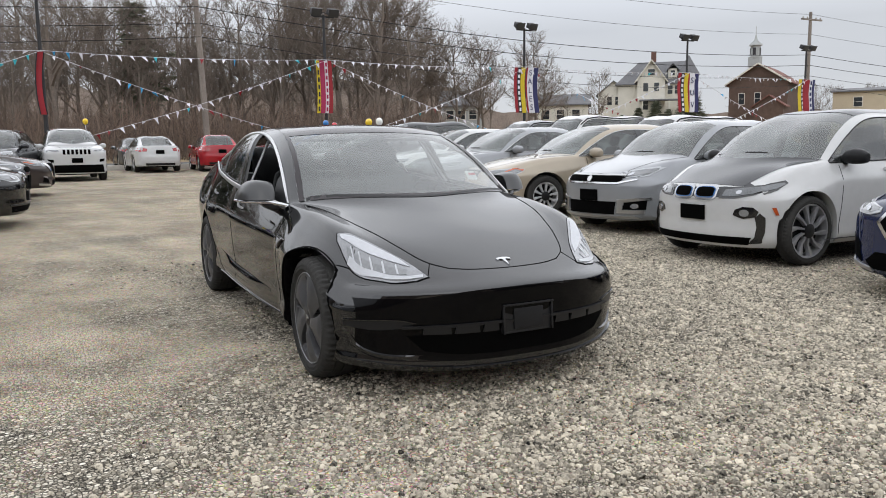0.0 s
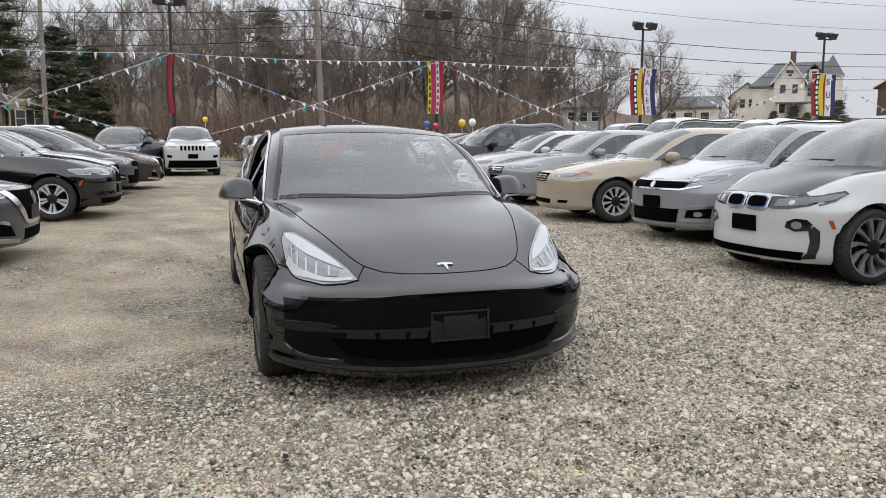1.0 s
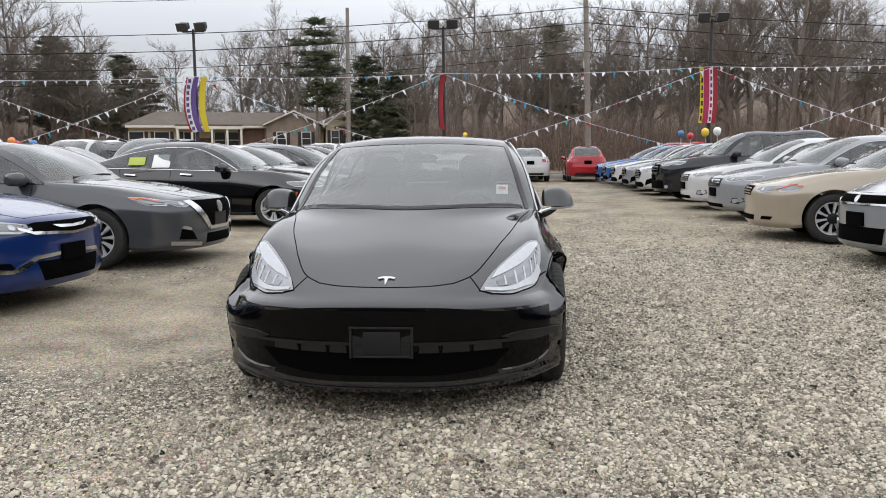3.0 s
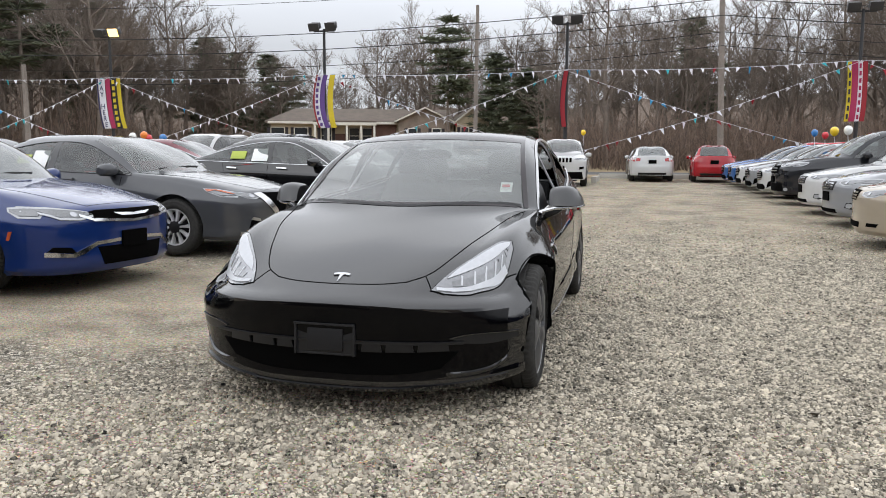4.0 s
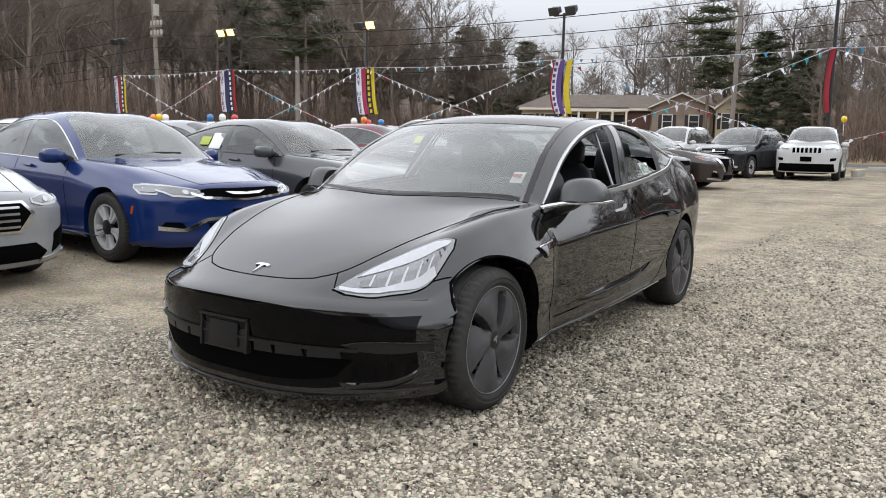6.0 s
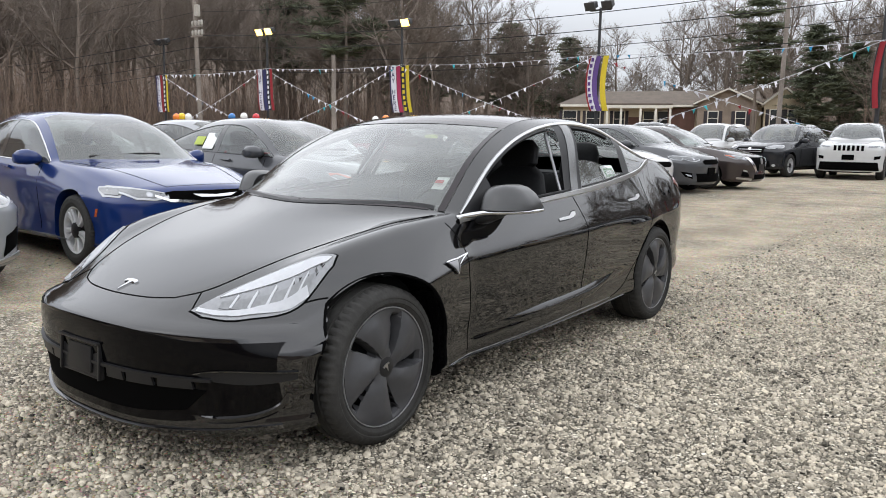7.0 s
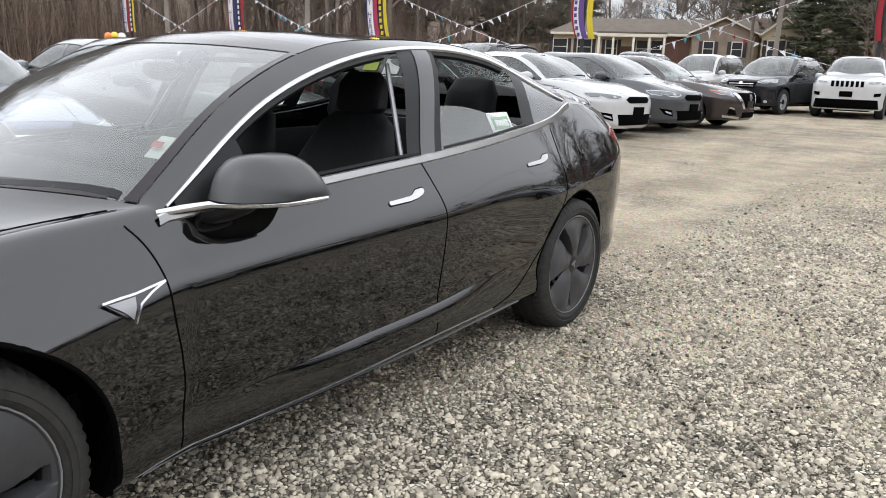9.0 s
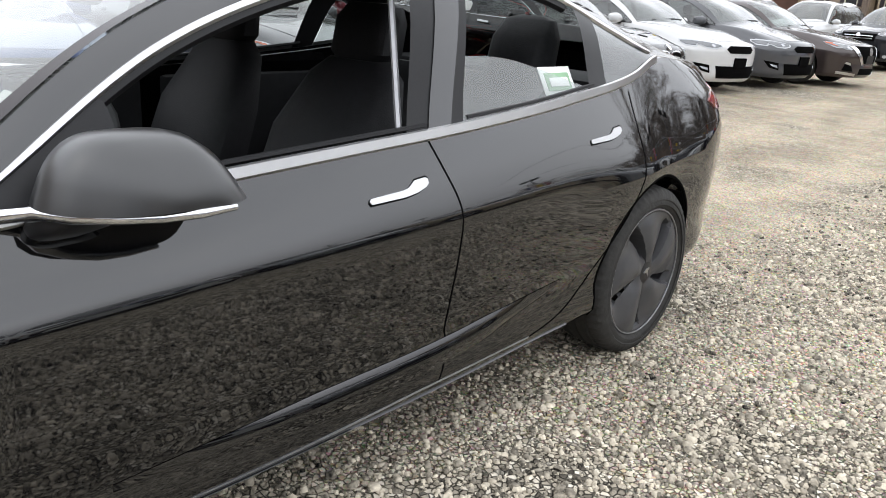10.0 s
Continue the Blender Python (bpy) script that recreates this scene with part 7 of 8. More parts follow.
def hip_roof(x0, x1, depth, rise, hip, over=0.5, thick=0.2):
    """A low roof with a hipped end at x0 and a gable end at x1."""
    bm = bmesh.new()
    D, e = depth / 2 + over, -over * rise / (depth / 2)
    low, top = [], []
    for dz, row in ((0, low), (thick, top)):
        row += [bm.verts.new(c) for c in ((x0 - over, -D, e + dz), (x1, -D, e + dz), (x1, D, e + dz), (x0 - over, D, e + dz), (x0 + hip, 0, rise + dz), (x1, 0, rise + dz))]
    for a, flip in ((top, False), (low, True)):
        for f in ((0, 1, 5, 4), (2, 3, 4, 5), (3, 0, 4)):
            bm.faces.new([a[q] for q in (f[::-1] if flip else f)])
    for p, q in ((0, 1), (2, 3), (3, 0), (1, 5), (5, 2)):
        bm.faces.new((low[p], low[q], top[q], top[p]))
    return bm


def ranch_house():
    cx, cy = -25.45, 73.75
    h = thing("ranch_house", "long beige single-storey house with a low brown shingle roof", "house", pose(cx, cy, land(cx, cy) + 0.1, 0, 0, 20))
    front, H = -4.0, 3.9
    part("wall", box_bm(18.4, 8.0, H, -1.6, 0, H / 2), "siding_beige", h)
    part("roof", hip_roof(-10.7, 7.6, 8.0, 1.35, 2.0, 0.6), "shingle", h).matrix_basis = pose(0, 0, H)
    part("fascia_board", box_bm(18.8, 0.12, 0.22, -1.6, front - 0.62, H - 0.14, 0.02), "siding_white", h)
    part("wing_wall", wall_block(9.0, 3.4, H, 1.35), "siding_beige", h, at=pose(9.4, -0.6, 0, 0, 0, 90))
    part("wing_roof", gable_roof(9.0, 3.4, 1.35, 0.3), "shingle", h).matrix_basis = pose(9.4, -0.6, H, 0, 0, 90)
    part("gable_wall", wall_block(5.0, 5.2, H + 0.1, 1.15), "brick_tan", h, at=pose(4.5, -3.0, 0, 0, 0, 90))
    part("gable_roof", gable_roof(5.0, 5.2, 1.15, 0.4), "shingle", h).matrix_basis = pose(4.5, -3.0, H + 0.1, 0, 0, 90)
    for gx, half, rise, yy, z in ((9.4, 2.0, 1.35, -5.45, H), (4.5, 3.0, 1.15, -5.95, H + 0.1)):
        for k in (-1, 1):
            part("rake_board", tube_bm([(gx + k * half, yy, z - 0.12), (gx, yy, z + 0.12 + rise)], 0.10, 4), "siding_white", h)
    part("brick_wall", box_bm(2.5, 0.14, H - 0.3, 0.5, front - 0.06, (H - 0.3) / 2), "brick", h, "dull red brick wall beside the porch")
    for x in (-10.1, -7.8):
        house_window(h, x, 2.55, 1.25, 1.4, front, True)
    porch = part("porch", box_bm(6.0, 2.0, 0.25, -3.4, front - 1.0, 0.12, 0.02), "concrete", h)
    part("porch_roof", box_bm(6.2, 1.9, 0.16, -3.4, front - 1.0, H - 0.05, 0.02), "shingle", porch)
    part("porch_beam", box_bm(6.2, 0.16, 0.3, -3.4, front - 1.85, H - 0.28, 0.02), "siding_white", porch)
    for x in (-6.3, -5.0, -3.2, -1.8, -0.5):
        part("porch_post", box_bm(0.2, 0.2, H - 0.5, x, front - 1.8, (H - 0.3) / 2 + 0.12, 0.01), "siding_white", porch)
    for x in (-5.3, -2.5, -1.2):
        house_window(h, x, 2.5, 0.95, 1.5, front, True)
    part("door", box_bm(1.0, 0.1, 2.2, -3.9, front - 0.03, 1.6, 0.01), "brick", h)
    for x in (8.6, 10.1):
        house_window(h, x, 2.7, 0.7, 1.4, -5.1, True)
    for x in (3.3, 5.7):
        house_window(h, x, 2.6, 0.8, 1.2, -5.5, True)


def victorian():
    cx, cy = 76.2, 81.0
    h = thing("victorian_house", "rambling cream-white wooden house with grey gables and a corner turret", "house", pose(cx, cy, land(cx, cy) + 2.3, 0, 0, -42))
    h.scale = (0.80, 0.80, 0.80)
    part("wall", wall_block(12.4, 8, 7.2, 0), "siding_white", h)
    part("roof", hip_roof(-6.2, 6.2, 8.0, 3.6, 3.4, 0.5), "shingle_grey", h).matrix_basis = pose(0, 0, 7.2)
    part("gable_wall", wall_block(6.0, 4.6, 7.6, 2.9), "siding_white", h).matrix_basis = pose(-0.6, -3.2, 0, 0, 0, 90)
    part("gable_roof", gable_roof(6.0, 4.6, 2.9, 0.45), "shingle_grey", h).matrix_basis = pose(-0.6, -3.2, 7.6, 0, 0, 90)
    for k in (-1, 1):
        part("rake_board", tube_bm([(-0.6 + k * 2.75, -6.62, 7.0), (-0.6, -6.62, 10.75)], 0.14, 4), "siding_white", h)
    part("side_wing", wall_block(5.0, 5.4, 5.4, 2.2), "siding_white", h).matrix_basis = pose(-7.0, -0.6, 0, 0, 0, 90)
    part("wing_roof", gable_roof(5.0, 5.4, 2.2, 0.4), "shingle_grey", h).matrix_basis = pose(-7.0, -0.6, 5.4, 0, 0, 90)
    part("dormer", box_bm(1.5, 2.2, 1.7, 3.0, -2.6, 8.6, 0.03), "siding_white", h)
    part("dormer_roof", gable_roof(2.6, 1.5, 0.8, 0.25), "shingle_grey", h).matrix_basis = pose(3.0, -2.6, 9.4, 0, 0, 90)
    part("turret", lathe_bm([(0.0, 1.7), (8.2, 1.7), (8.3, 1.9)], 14, "Z"), "siding_white", h).matrix_basis = pose(5.6, -3.4, 0)
    part("turret_roof", lathe_bm([(8.2, 2.0), (9.6, 1.2), (11.0, 0.4), (11.6, 0.05)], 14, "Z"), "shingle_grey", h).matrix_basis = pose(5.6, -3.4, 0)
    part("chimney", box_bm(0.9, 0.9, 3.4, -0.2, 0.8, 11.2, 0.02), "brick", h)
    for x in (-1.5, 0.3):
        house_window(h, x, 6.2, 0.8, 1.4, -6.2)
        house_window(h, x, 3.2, 0.9, 1.6, -6.2)
    house_window(h, -0.6, 8.7, 1.1, 1.0, -6.2)
    for x in (2.6, 3.8):
        house_window(h, x, 5.8, 0.8, 1.4, -4.0)
    house_window(h, 3.0, 8.7, 0.7, 0.8, -3.7)
    house_window(h, 5.6, 5.8, 0.8, 1.5, -5.1)
    for x in (-7.7, -6.3):
        house_window(h, x, 4.2, 0.8, 1.4, -3.1)
    part("porch_roof", box_bm(9.0, 2.2, 0.25, 2.0, -7.2, 3.9, 0.03), "shingle_grey", h)
    for x in (-2.0, 0.2, 2.4, 4.6, 6.2):
        part("porch_post", box_bm(0.22, 0.22, 3.8, x, -8.1, 1.9, 0.02), "siding_white", h)


def church():
    cx, cy = 86.2, 70.6
    h = thing("brick_church", "dull brown brick church with a rusty roof and a white cupola", "church", pose(cx, cy, land(cx, cy) + 1.4, 0, 0, -62))
    h.scale = (0.80, 0.80, 0.80)
    part("wall", wall_block(15, 9.4, 7.6, 3.0), "brick_church", h).matrix_basis = pose(0, 4, 0, 0, 0, 90)
    part("roof", gable_roof(15, 9.4, 3.0, 0.6), "rust_roof", h).matrix_basis = pose(0, 4, 7.6, 0, 0, 90)
    for k in (-1, 1):
        part("rake_board", tube_bm([(k * 5.3, -4.15, 7.35), (0, -4.15, 10.75)], 0.16, 4), "siding_white", h)
    part("porch", wall_block(3.0, 4.6, 3.6, 1.6), "brick_church", h).matrix_basis = pose(2.4, -4.9, 0, 0, 0, 90)
    part("porch_roof", gable_roof(3.0, 4.6, 1.6, 0.4), "rust_roof", h).matrix_basis = pose(2.4, -4.9, 3.6, 0, 0, 90)
    cup = part("cupola", box_bm(1.9, 1.9, 1.6, -1.2, -1.0, 11.2, 0.05), "siding_grey", h, "pale grey wooden cupola")
    part("belfry", lathe_bm([(11.9, 1.15), (12.1, 1.2), (12.15, 0.85), (13.9, 0.8), (14.0, 1.15), (14.2, 1.1), (14.9, 0.3), (15.9, 0.06), (17.2, 0.03)], 8, "Z"), "siding_grey", cup).matrix_basis = pose(-1.2, -1.0, 0)
    for a in range(4):
        part("belfry_opening", box_bm(0.5, 0.1, 1.2, -1.2 + 0.80 * math.cos(a * math.pi / 2), -1.0 + 0.80 * math.sin(a * math.pi / 2), 13.0, 0.02, turn=Matrix.Rotation(a * math.pi / 2 + math.pi / 2, 4, "Z")), "shutter", cup)
    for x in (-2.6, 0.0):
        house_window(h, x, 5.0, 0.9, 1.8, -3.5)


def small_house(x, y, turn, length, depth, height, rise, wall, roof, label):
    h = thing("small_house", label, "house", pose(x, y, land(x, y), 0, 0, turn))
    part("wall", wall_block(length, depth, height, rise), wall, h)
    part("roof", gable_roof(length, depth, rise, 0.4), roof, h).matrix_basis = pose(0, 0, height)
    for k in (-0.28, 0.0, 0.28):
        house_window(h, k * length, height - 1.4, 1.0, 1.2, -depth / 2)
    return h


ranch_house()
victorian()
church()
small_house(51, 92.8, -28, 5.7, 5.2, 5.4, 1.9, "siding_grey", "shingle_grey", "small grey house with a pitched roof beyond the lot")
small_house(62.8, 85, -38, 7.4, 5.2, 5.2, 1.3, "siding_white", "shingle_grey", "low white building with a grey roof beyond the lot")
small_house(101.5, 62, -58, 14, 8, 6.0, 0.5, "siding_beige", "shingle_grey", "long low tan building at the roadside")


# ---- parked cars ----
def trap(w0, z0, w1, z1):
    return [(-w0, z0), (w0, z0), (w1, z1), (-w1, z1)]


def kidney(cx, z, w, h, power=0.55):
    return [(cx + math.copysign(abs(math.cos(a)) ** power, math.cos(a)) * w, z + math.copysign(abs(math.sin(a)) ** power, math.sin(a)) * h) for a in np.linspace(0, 2 * math.pi, 25)[:-1]]


def both(*pieces):
    """Trim pieces on the left, and the same ones mirrored."""
    return [([(k * u, v) for u, v in outline], mat, lift) for outline, mat, lift in pieces for k in (1, -1)]


FACES = {
    "electric": dict(lz=-0.09, lens="gloss_trim", housing="lens_dark", lamp_side=[(-0.50, 0.725), (-0.36, 0.765), (-0.22, 0.835), (-0.24, 0.86), (-0.38, 0.83), (-0.50, 0.79)], fog=False, pz=0.53, plate_mat="gap", intake=trap(0.60, 0.225, 0.64, 0.30), mirror="trim", marker=(-0.46, 0.60),
               lamp_low=((0.36, -0.05), (0.55, -0.045), (0.72, -0.01), (0.82, 0.045)), lamp_high=((0.83, 0.09), (0.72, 0.085), (0.55, 0.065), (0.38, 0.04)),
               grille=[(kidney(-0.15, 0.735, 0.142, 0.078), "reflector"), (kidney(0.15, 0.735, 0.142, 0.078), "reflector")],
               trim=[([(-0.34, 0.69), (0.34, 0.69), (0.60, 0.80), (0.50, 0.84), (-0.50, 0.84), (-0.60, 0.80)], "dark_paint", 0.003), (kidney(-0.15, 0.735, 0.118, 0.054), "bright_blue_paint", 0.014), (kidney(0.15, 0.735, 0.118, 0.054), "bright_blue_paint", 0.014), (kidney(-0.15, 0.737, 0.108, 0.046), "gap", 0.018), (kidney(0.15, 0.737, 0.108, 0.046), "gap", 0.018)]
               + both(([(0.47, 0.52), (0.49, 0.575), (0.56, 0.605), (0.65, 0.60), (0.69, 0.56), (0.67, 0.505), (0.56, 0.485)], "gloss_trim", 0.008), ([(0.575 + 0.045 * math.cos(a), 0.545 + 0.036 * math.sin(a)) for a in np.linspace(0, 6.283, 11)[:-1]], "reflector", 0.016),
                      ([(0.60, 0.235), (0.66, 0.30), (0.675, 0.40), (0.66, 0.50), (0.70, 0.545), (0.735, 0.50), (0.735, 0.36), (0.71, 0.25)], "gloss_trim", 0.007))),
    "wide": dict(lz=-0.04, grille=[(trap(0.30, 0.60, 0.34, 0.74), "trim")], bars=(0.63, 0.67, 0.71), bar_w=0.30, emblem=(0.70, 0.05, 0.04), intake=trap(0.42, 0.24, 0.40, 0.30), plate_mat="gap"),
    "family": dict(lz=-0.06, amber=True, grille=[(trap(0.26, 0.62, 0.33, 0.75), "gap")], bars=(0.645, 0.68, 0.715), bar_w=0.27, bar_mat="beige_paint", emblem=(0.70, 0.05, 0.035), intake=trap(0.40, 0.28, 0.42, 0.35), fog=False, plate=False,
                  trim=both(([(0.58, 0.30), (0.60, 0.345), (0.75, 0.345), (0.73, 0.30)], "gap", 0.008))),
    "compact": dict(lz=0.0, lamp_side=[(-0.56, 0.755), (-0.40, 0.775), (-0.20, 0.86), (-0.17, 0.90), (-0.34, 0.875), (-0.56, 0.825)], lamp_low=((0.47, -0.045), (0.60, -0.055), (0.75, -0.03), (0.84, 0.02)), lamp_high=((0.86, 0.085), (0.75, 0.065), (0.61, 0.03), (0.48, 0.005)), grille=[(trap(0.46, 0.67, 0.54, 0.785), "gap")], bars=(0.785,), bar_w=0.5, bar_mat="satin_chrome", emblem=(0.735, 0.04, 0.038), emblem_mat="satin_chrome", intake=trap(0.42, 0.27, 0.44, 0.44), pz=0.52, plate_mat="gap", fog=False,
                      trim=[([(-0.66, 0.72), (-0.45, 0.672), (0.45, 0.672), (0.66, 0.72), (0.66, 0.738), (0.45, 0.695), (-0.45, 0.695), (-0.66, 0.738)], "chrome", 0.014), (trap(0.70, 0.225, 0.66, 0.255), "satin_chrome", 0.012)]
                      + both(([(0.46, 0.29), (0.46, 0.47), (0.78, 0.50), (0.79, 0.47), (0.54, 0.435), (0.52, 0.33), (0.74, 0.33), (0.74, 0.29)], "satin_chrome", 0.016), ([(0.53, 0.34), (0.55, 0.43), (0.76, 0.46), (0.75, 0.34)], "gap", 0.010), ([(0.66 + 0.04 * math.cos(a), 0.385 + 0.033 * math.sin(a)) for a in np.linspace(0, 6.283, 11)[:-1]], "reflector", 0.018))),
    "vee": dict(lz=-0.06, amber=True, lens="lens", lamp_side=[(-0.80, 0.700), (-0.62, 0.705), (-0.42, 0.765), (-0.36, 0.800), (-0.52, 0.795), (-0.78, 0.755)], lamp_low=((0.60, -0.03), (0.68, -0.05), (0.77, -0.04), (0.845, 0.01)), lamp_high=((0.86, 0.05), (0.78, 0.03), (0.69, 0.012), (0.60, 0.0)), grille=[([(-0.28, 0.44), (0.28, 0.44), (0.53, 0.75), (-0.53, 0.75)], "gap")], emblem=(0.66, 0.07, 0.07), emblem_mat="satin_chrome", plate_mat="trim", pz=0.52, fog=False, intake=trap(0.34, 0.25, 0.32, 0.36),
                     trim=both(([(0.22, 0.42), (0.30, 0.42), (0.42, 0.55), (0.62, 0.74), (0.52, 0.75), (0.33, 0.56)], "chrome", 0.016), ([(0.50, 0.30), (0.58, 0.43), (0.68, 0.45), (0.72, 0.32)], "gap", 0.008), ([(0.57, 0.41), (0.59, 0.45), (0.67, 0.47), (0.69, 0.44)], "satin_chrome", 0.014), ([(0.40, 0.225), (0.42, 0.265), (0.78, 0.30), (0.78, 0.26)], "satin_chrome", 0.012))
                     + [([(-0.27, 0.40), (0.27, 0.40), (0.27, 0.445), (-0.27, 0.445)], "chrome", 0.016)]),
    "winged": dict(lz=-0.055, lens="lens", drl=True, marker=(-0.50, 0.58), grille=[([(-0.46, 0.66), (0, 0.638), (0.46, 0.66), (0.52, 0.72), (0.4, 0.742), (-0.4, 0.742), (-0.52, 0.72)], "gap")], intake=trap(0.36, 0.26, 0.42, 0.42), pz=0.47, plate_mat="gap", fog=False,
                   trim=[([(-0.16, 0.685), (0, 0.68), (0.16, 0.685), (0.24, 0.712), (0, 0.70), (-0.24, 0.712)], "chrome", 0.018), ([(-0.56, 0.69), (-0.44, 0.648), (0, 0.622), (0.44, 0.648), (0.56, 0.69), (0.56, 0.712), (0.44, 0.672), (0, 0.644), (-0.44, 0.672), (-0.56, 0.712)], "chrome", 0.016)]
                   + both(([(0.80, 0.36), (0.62, 0.345), (0.54, 0.37), (0.42, 0.44), (0.18, 0.455), (0.18, 0.485), (0.43, 0.472), (0.56, 0.405), (0.64, 0.375), (0.80, 0.40)], "chrome", 0.014), ([(0.60, 0.375), (0.64, 0.43), (0.76, 0.44), (0.79, 0.40)], "gap", 0.008))),
    "kidney": dict(lz=-0.06, marker=(-0.44, 0.60), grille=[(kidney(-0.15, 0.63, 0.135, 0.10), "chrome"), (kidney(0.15, 0.63, 0.135, 0.10), "chrome")], trim=[(kidney(-0.15, 0.63, 0.115, 0.083), "gap", 0.014), (kidney(0.15, 0.63, 0.115, 0.083), "gap", 0.014), (trap(0.74, 0.33, 0.74, 0.35), "satin", 0.014)], emblem=(0.765, 0.04, 0.03), handle_mat="chrome", pz=0.45, fog=False, intake=trap(0.70, 0.24, 0.72, 0.32),
                   lamp_low=((0.50, -0.04), (0.60, -0.06), (0.74, -0.055), (0.84, -0.01)), lamp_high=((0.85, 0.03), (0.76, 0.055), (0.62, 0.05), (0.51, 0.02))),
    "tiger": dict(lz=-0.05, lens="lens", housing="lens_dark", grille=[([(-0.28, 0.62), (0.28, 0.62), (0.36, 0.68), (0.28, 0.725), (-0.28, 0.725), (-0.36, 0.68)], "gap")], intake=trap(0.48, 0.25, 0.52, 0.43), pz=0.48, plate_mat="gap", fog=False, trim=both(([(0.60, 0.32), (0.62, 0.44), (0.80, 0.47), (0.74, 0.36)], "gap", 0.008), ([(0.63, 0.36), (0.64, 0.40), (0.74, 0.42), (0.71, 0.385)], "reflector", 0.014))),
    "slots": dict(lz=-0.10, lens="lens", grille=[([(x + u, v) for u, v in trap(0.036, 0.85, 0.038, 1.0)], "gap") for x in (-0.36, -0.24, -0.12, 0, 0.12, 0.24, 0.36)], intake=trap(0.80, 0.28, 0.76, 0.52), pz=0.66, plate_mat="gap", fog=False, handle_mat="white_paint",
                 lamp_low=((0.52, -0.02), (0.62, -0.025), (0.76, -0.02), (0.85, 0.015)), lamp_high=((0.86, 0.055), (0.76, 0.045), (0.62, 0.03), (0.53, 0.02)), trim=both(([(0.66, 0.60), (0.66, 0.69), (0.82, 0.71), (0.80, 0.62)], "gap", 0.008))),
    "suv": dict(lz=-0.02, grille=[(trap(0.40, 0.72, 0.44, 0.90), "gap")], bars=(0.78, 0.84), bar_w=0.36, bar_mat="satin_chrome", emblem=(0.86, 0.05, 0.04), intake=trap(0.62, 0.32, 0.58, 0.50), pz=0.58, plate_mat="gap", cladding=True),
    "oval": dict(lz=-0.05, drl=True, grille=[([(-0.34, 0.47), (0.34, 0.47), (0.46, 0.62), (0.36, 0.72), (-0.36, 0.72), (-0.46, 0.62)], "chrome")], bars=(0.52, 0.57, 0.62, 0.67), bar_w=0.32, bar_mat="satin_chrome", emblem=(0.69, 0.07, 0.03), plate=False, fog=False,
                 trim=[([(-0.31, 0.49), (0.31, 0.49), (0.42, 0.62), (0.34, 0.70), (-0.34, 0.70), (-0.42, 0.62)], "gap", 0.011)] + both(([(0.62, 0.28), (0.66, 0.44), (0.80, 0.50), (0.80, 0.36)], "gap", 0.008), ([(0.50, 0.22), (0.52, 0.25), (0.82, 0.29), (0.82, 0.26)], "satin_chrome", 0.014))),
}
SEDAN = spec(4.85, 1.83, 1.46, 2.80, 0.95, 0.33, "sedan")
silver_ten, silver_five, black_five = ("ten", "alloy", 0.22), ("five", "alloy", 0.225), ("five", "dark_alloy", 0.225)

# the row to the right of the lane, noses towards it
ordinary_car("compact_hatchback", "white electric hatchback with a black bonnet and dark turbine wheels", "white_paint", spec(4.01, 1.775, 1.58, 2.57, 0.72, 0.35, "hatch", nz=0.82, hz=1.06, cy=0.12, wy=0.95, b0=1.02, b1=1.06, tw=0.175), FACES["electric"],
             place(4.64, 1.93, 180), ("turbine", "machined", 0.272), bonnet="dark_paint", window_trim="trim", roof="dark_paint")
ordinary_car("small_hatchback", "silver compact hatchback with a black mesh grille", "silver_paint", spec(4.06, 1.695, 1.52, 2.53, 0.80, 0.30, "hatch"), FACES["compact"], place(5.27, 4.45, 185), black_five)
ordinary_car("sedan", "beige family sedan with silver ten-spoke wheels", "beige_paint", spec(4.80, 1.82, 1.47, 2.775, 0.95, 0.33, "sedan"), FACES["family"], place(5.12, 7.0, 171), silver_ten, window_trim="satin_chrome")
ordinary_car("sedan", "pearl silver sedan with chrome grille bars", "silver_paint", SEDAN, FACES["wide"], place(5.4, 9.9, 182), silver_five, window_trim="satin_chrome")
ordinary_car("sedan", "white sedan with a chrome grille bar", "white_paint", SEDAN, FACES["wide"], place(5.5, 12.5, 180), silver_ten)
SUV = spec(4.55, 1.84, 1.66, 2.70, 0.92, 0.355, "suv")
ordinary_car("crossover", "black crossover with a dark grille", "dark_paint", SUV, FACES["suv"], place(5.4, 15.3, 180), silver_five)
for y, col, lab in ((18.0, "white_paint", "white sedan with clear headlights"), (20.4, "silver_paint", "silver sedan with clear headlights"), (22.7, "white_paint", "white sedan with clear headlights"), (24.9, "bright_blue_paint", "bright blue sedan with clear headlights"), (27.1, "bright_blue_paint", "bright blue sedan with clear headlights")):
    ordinary_car("sedan", lab, col, SEDAN, FACES["oval"], place(5.5, y, 180), silver_five, seats=False)
ordinary_car("sedan", "dark navy sedan with a wide chrome-framed grille", "navy_paint", SEDAN, FACES["oval"], place(4.58, -0.72, 178), black_five)

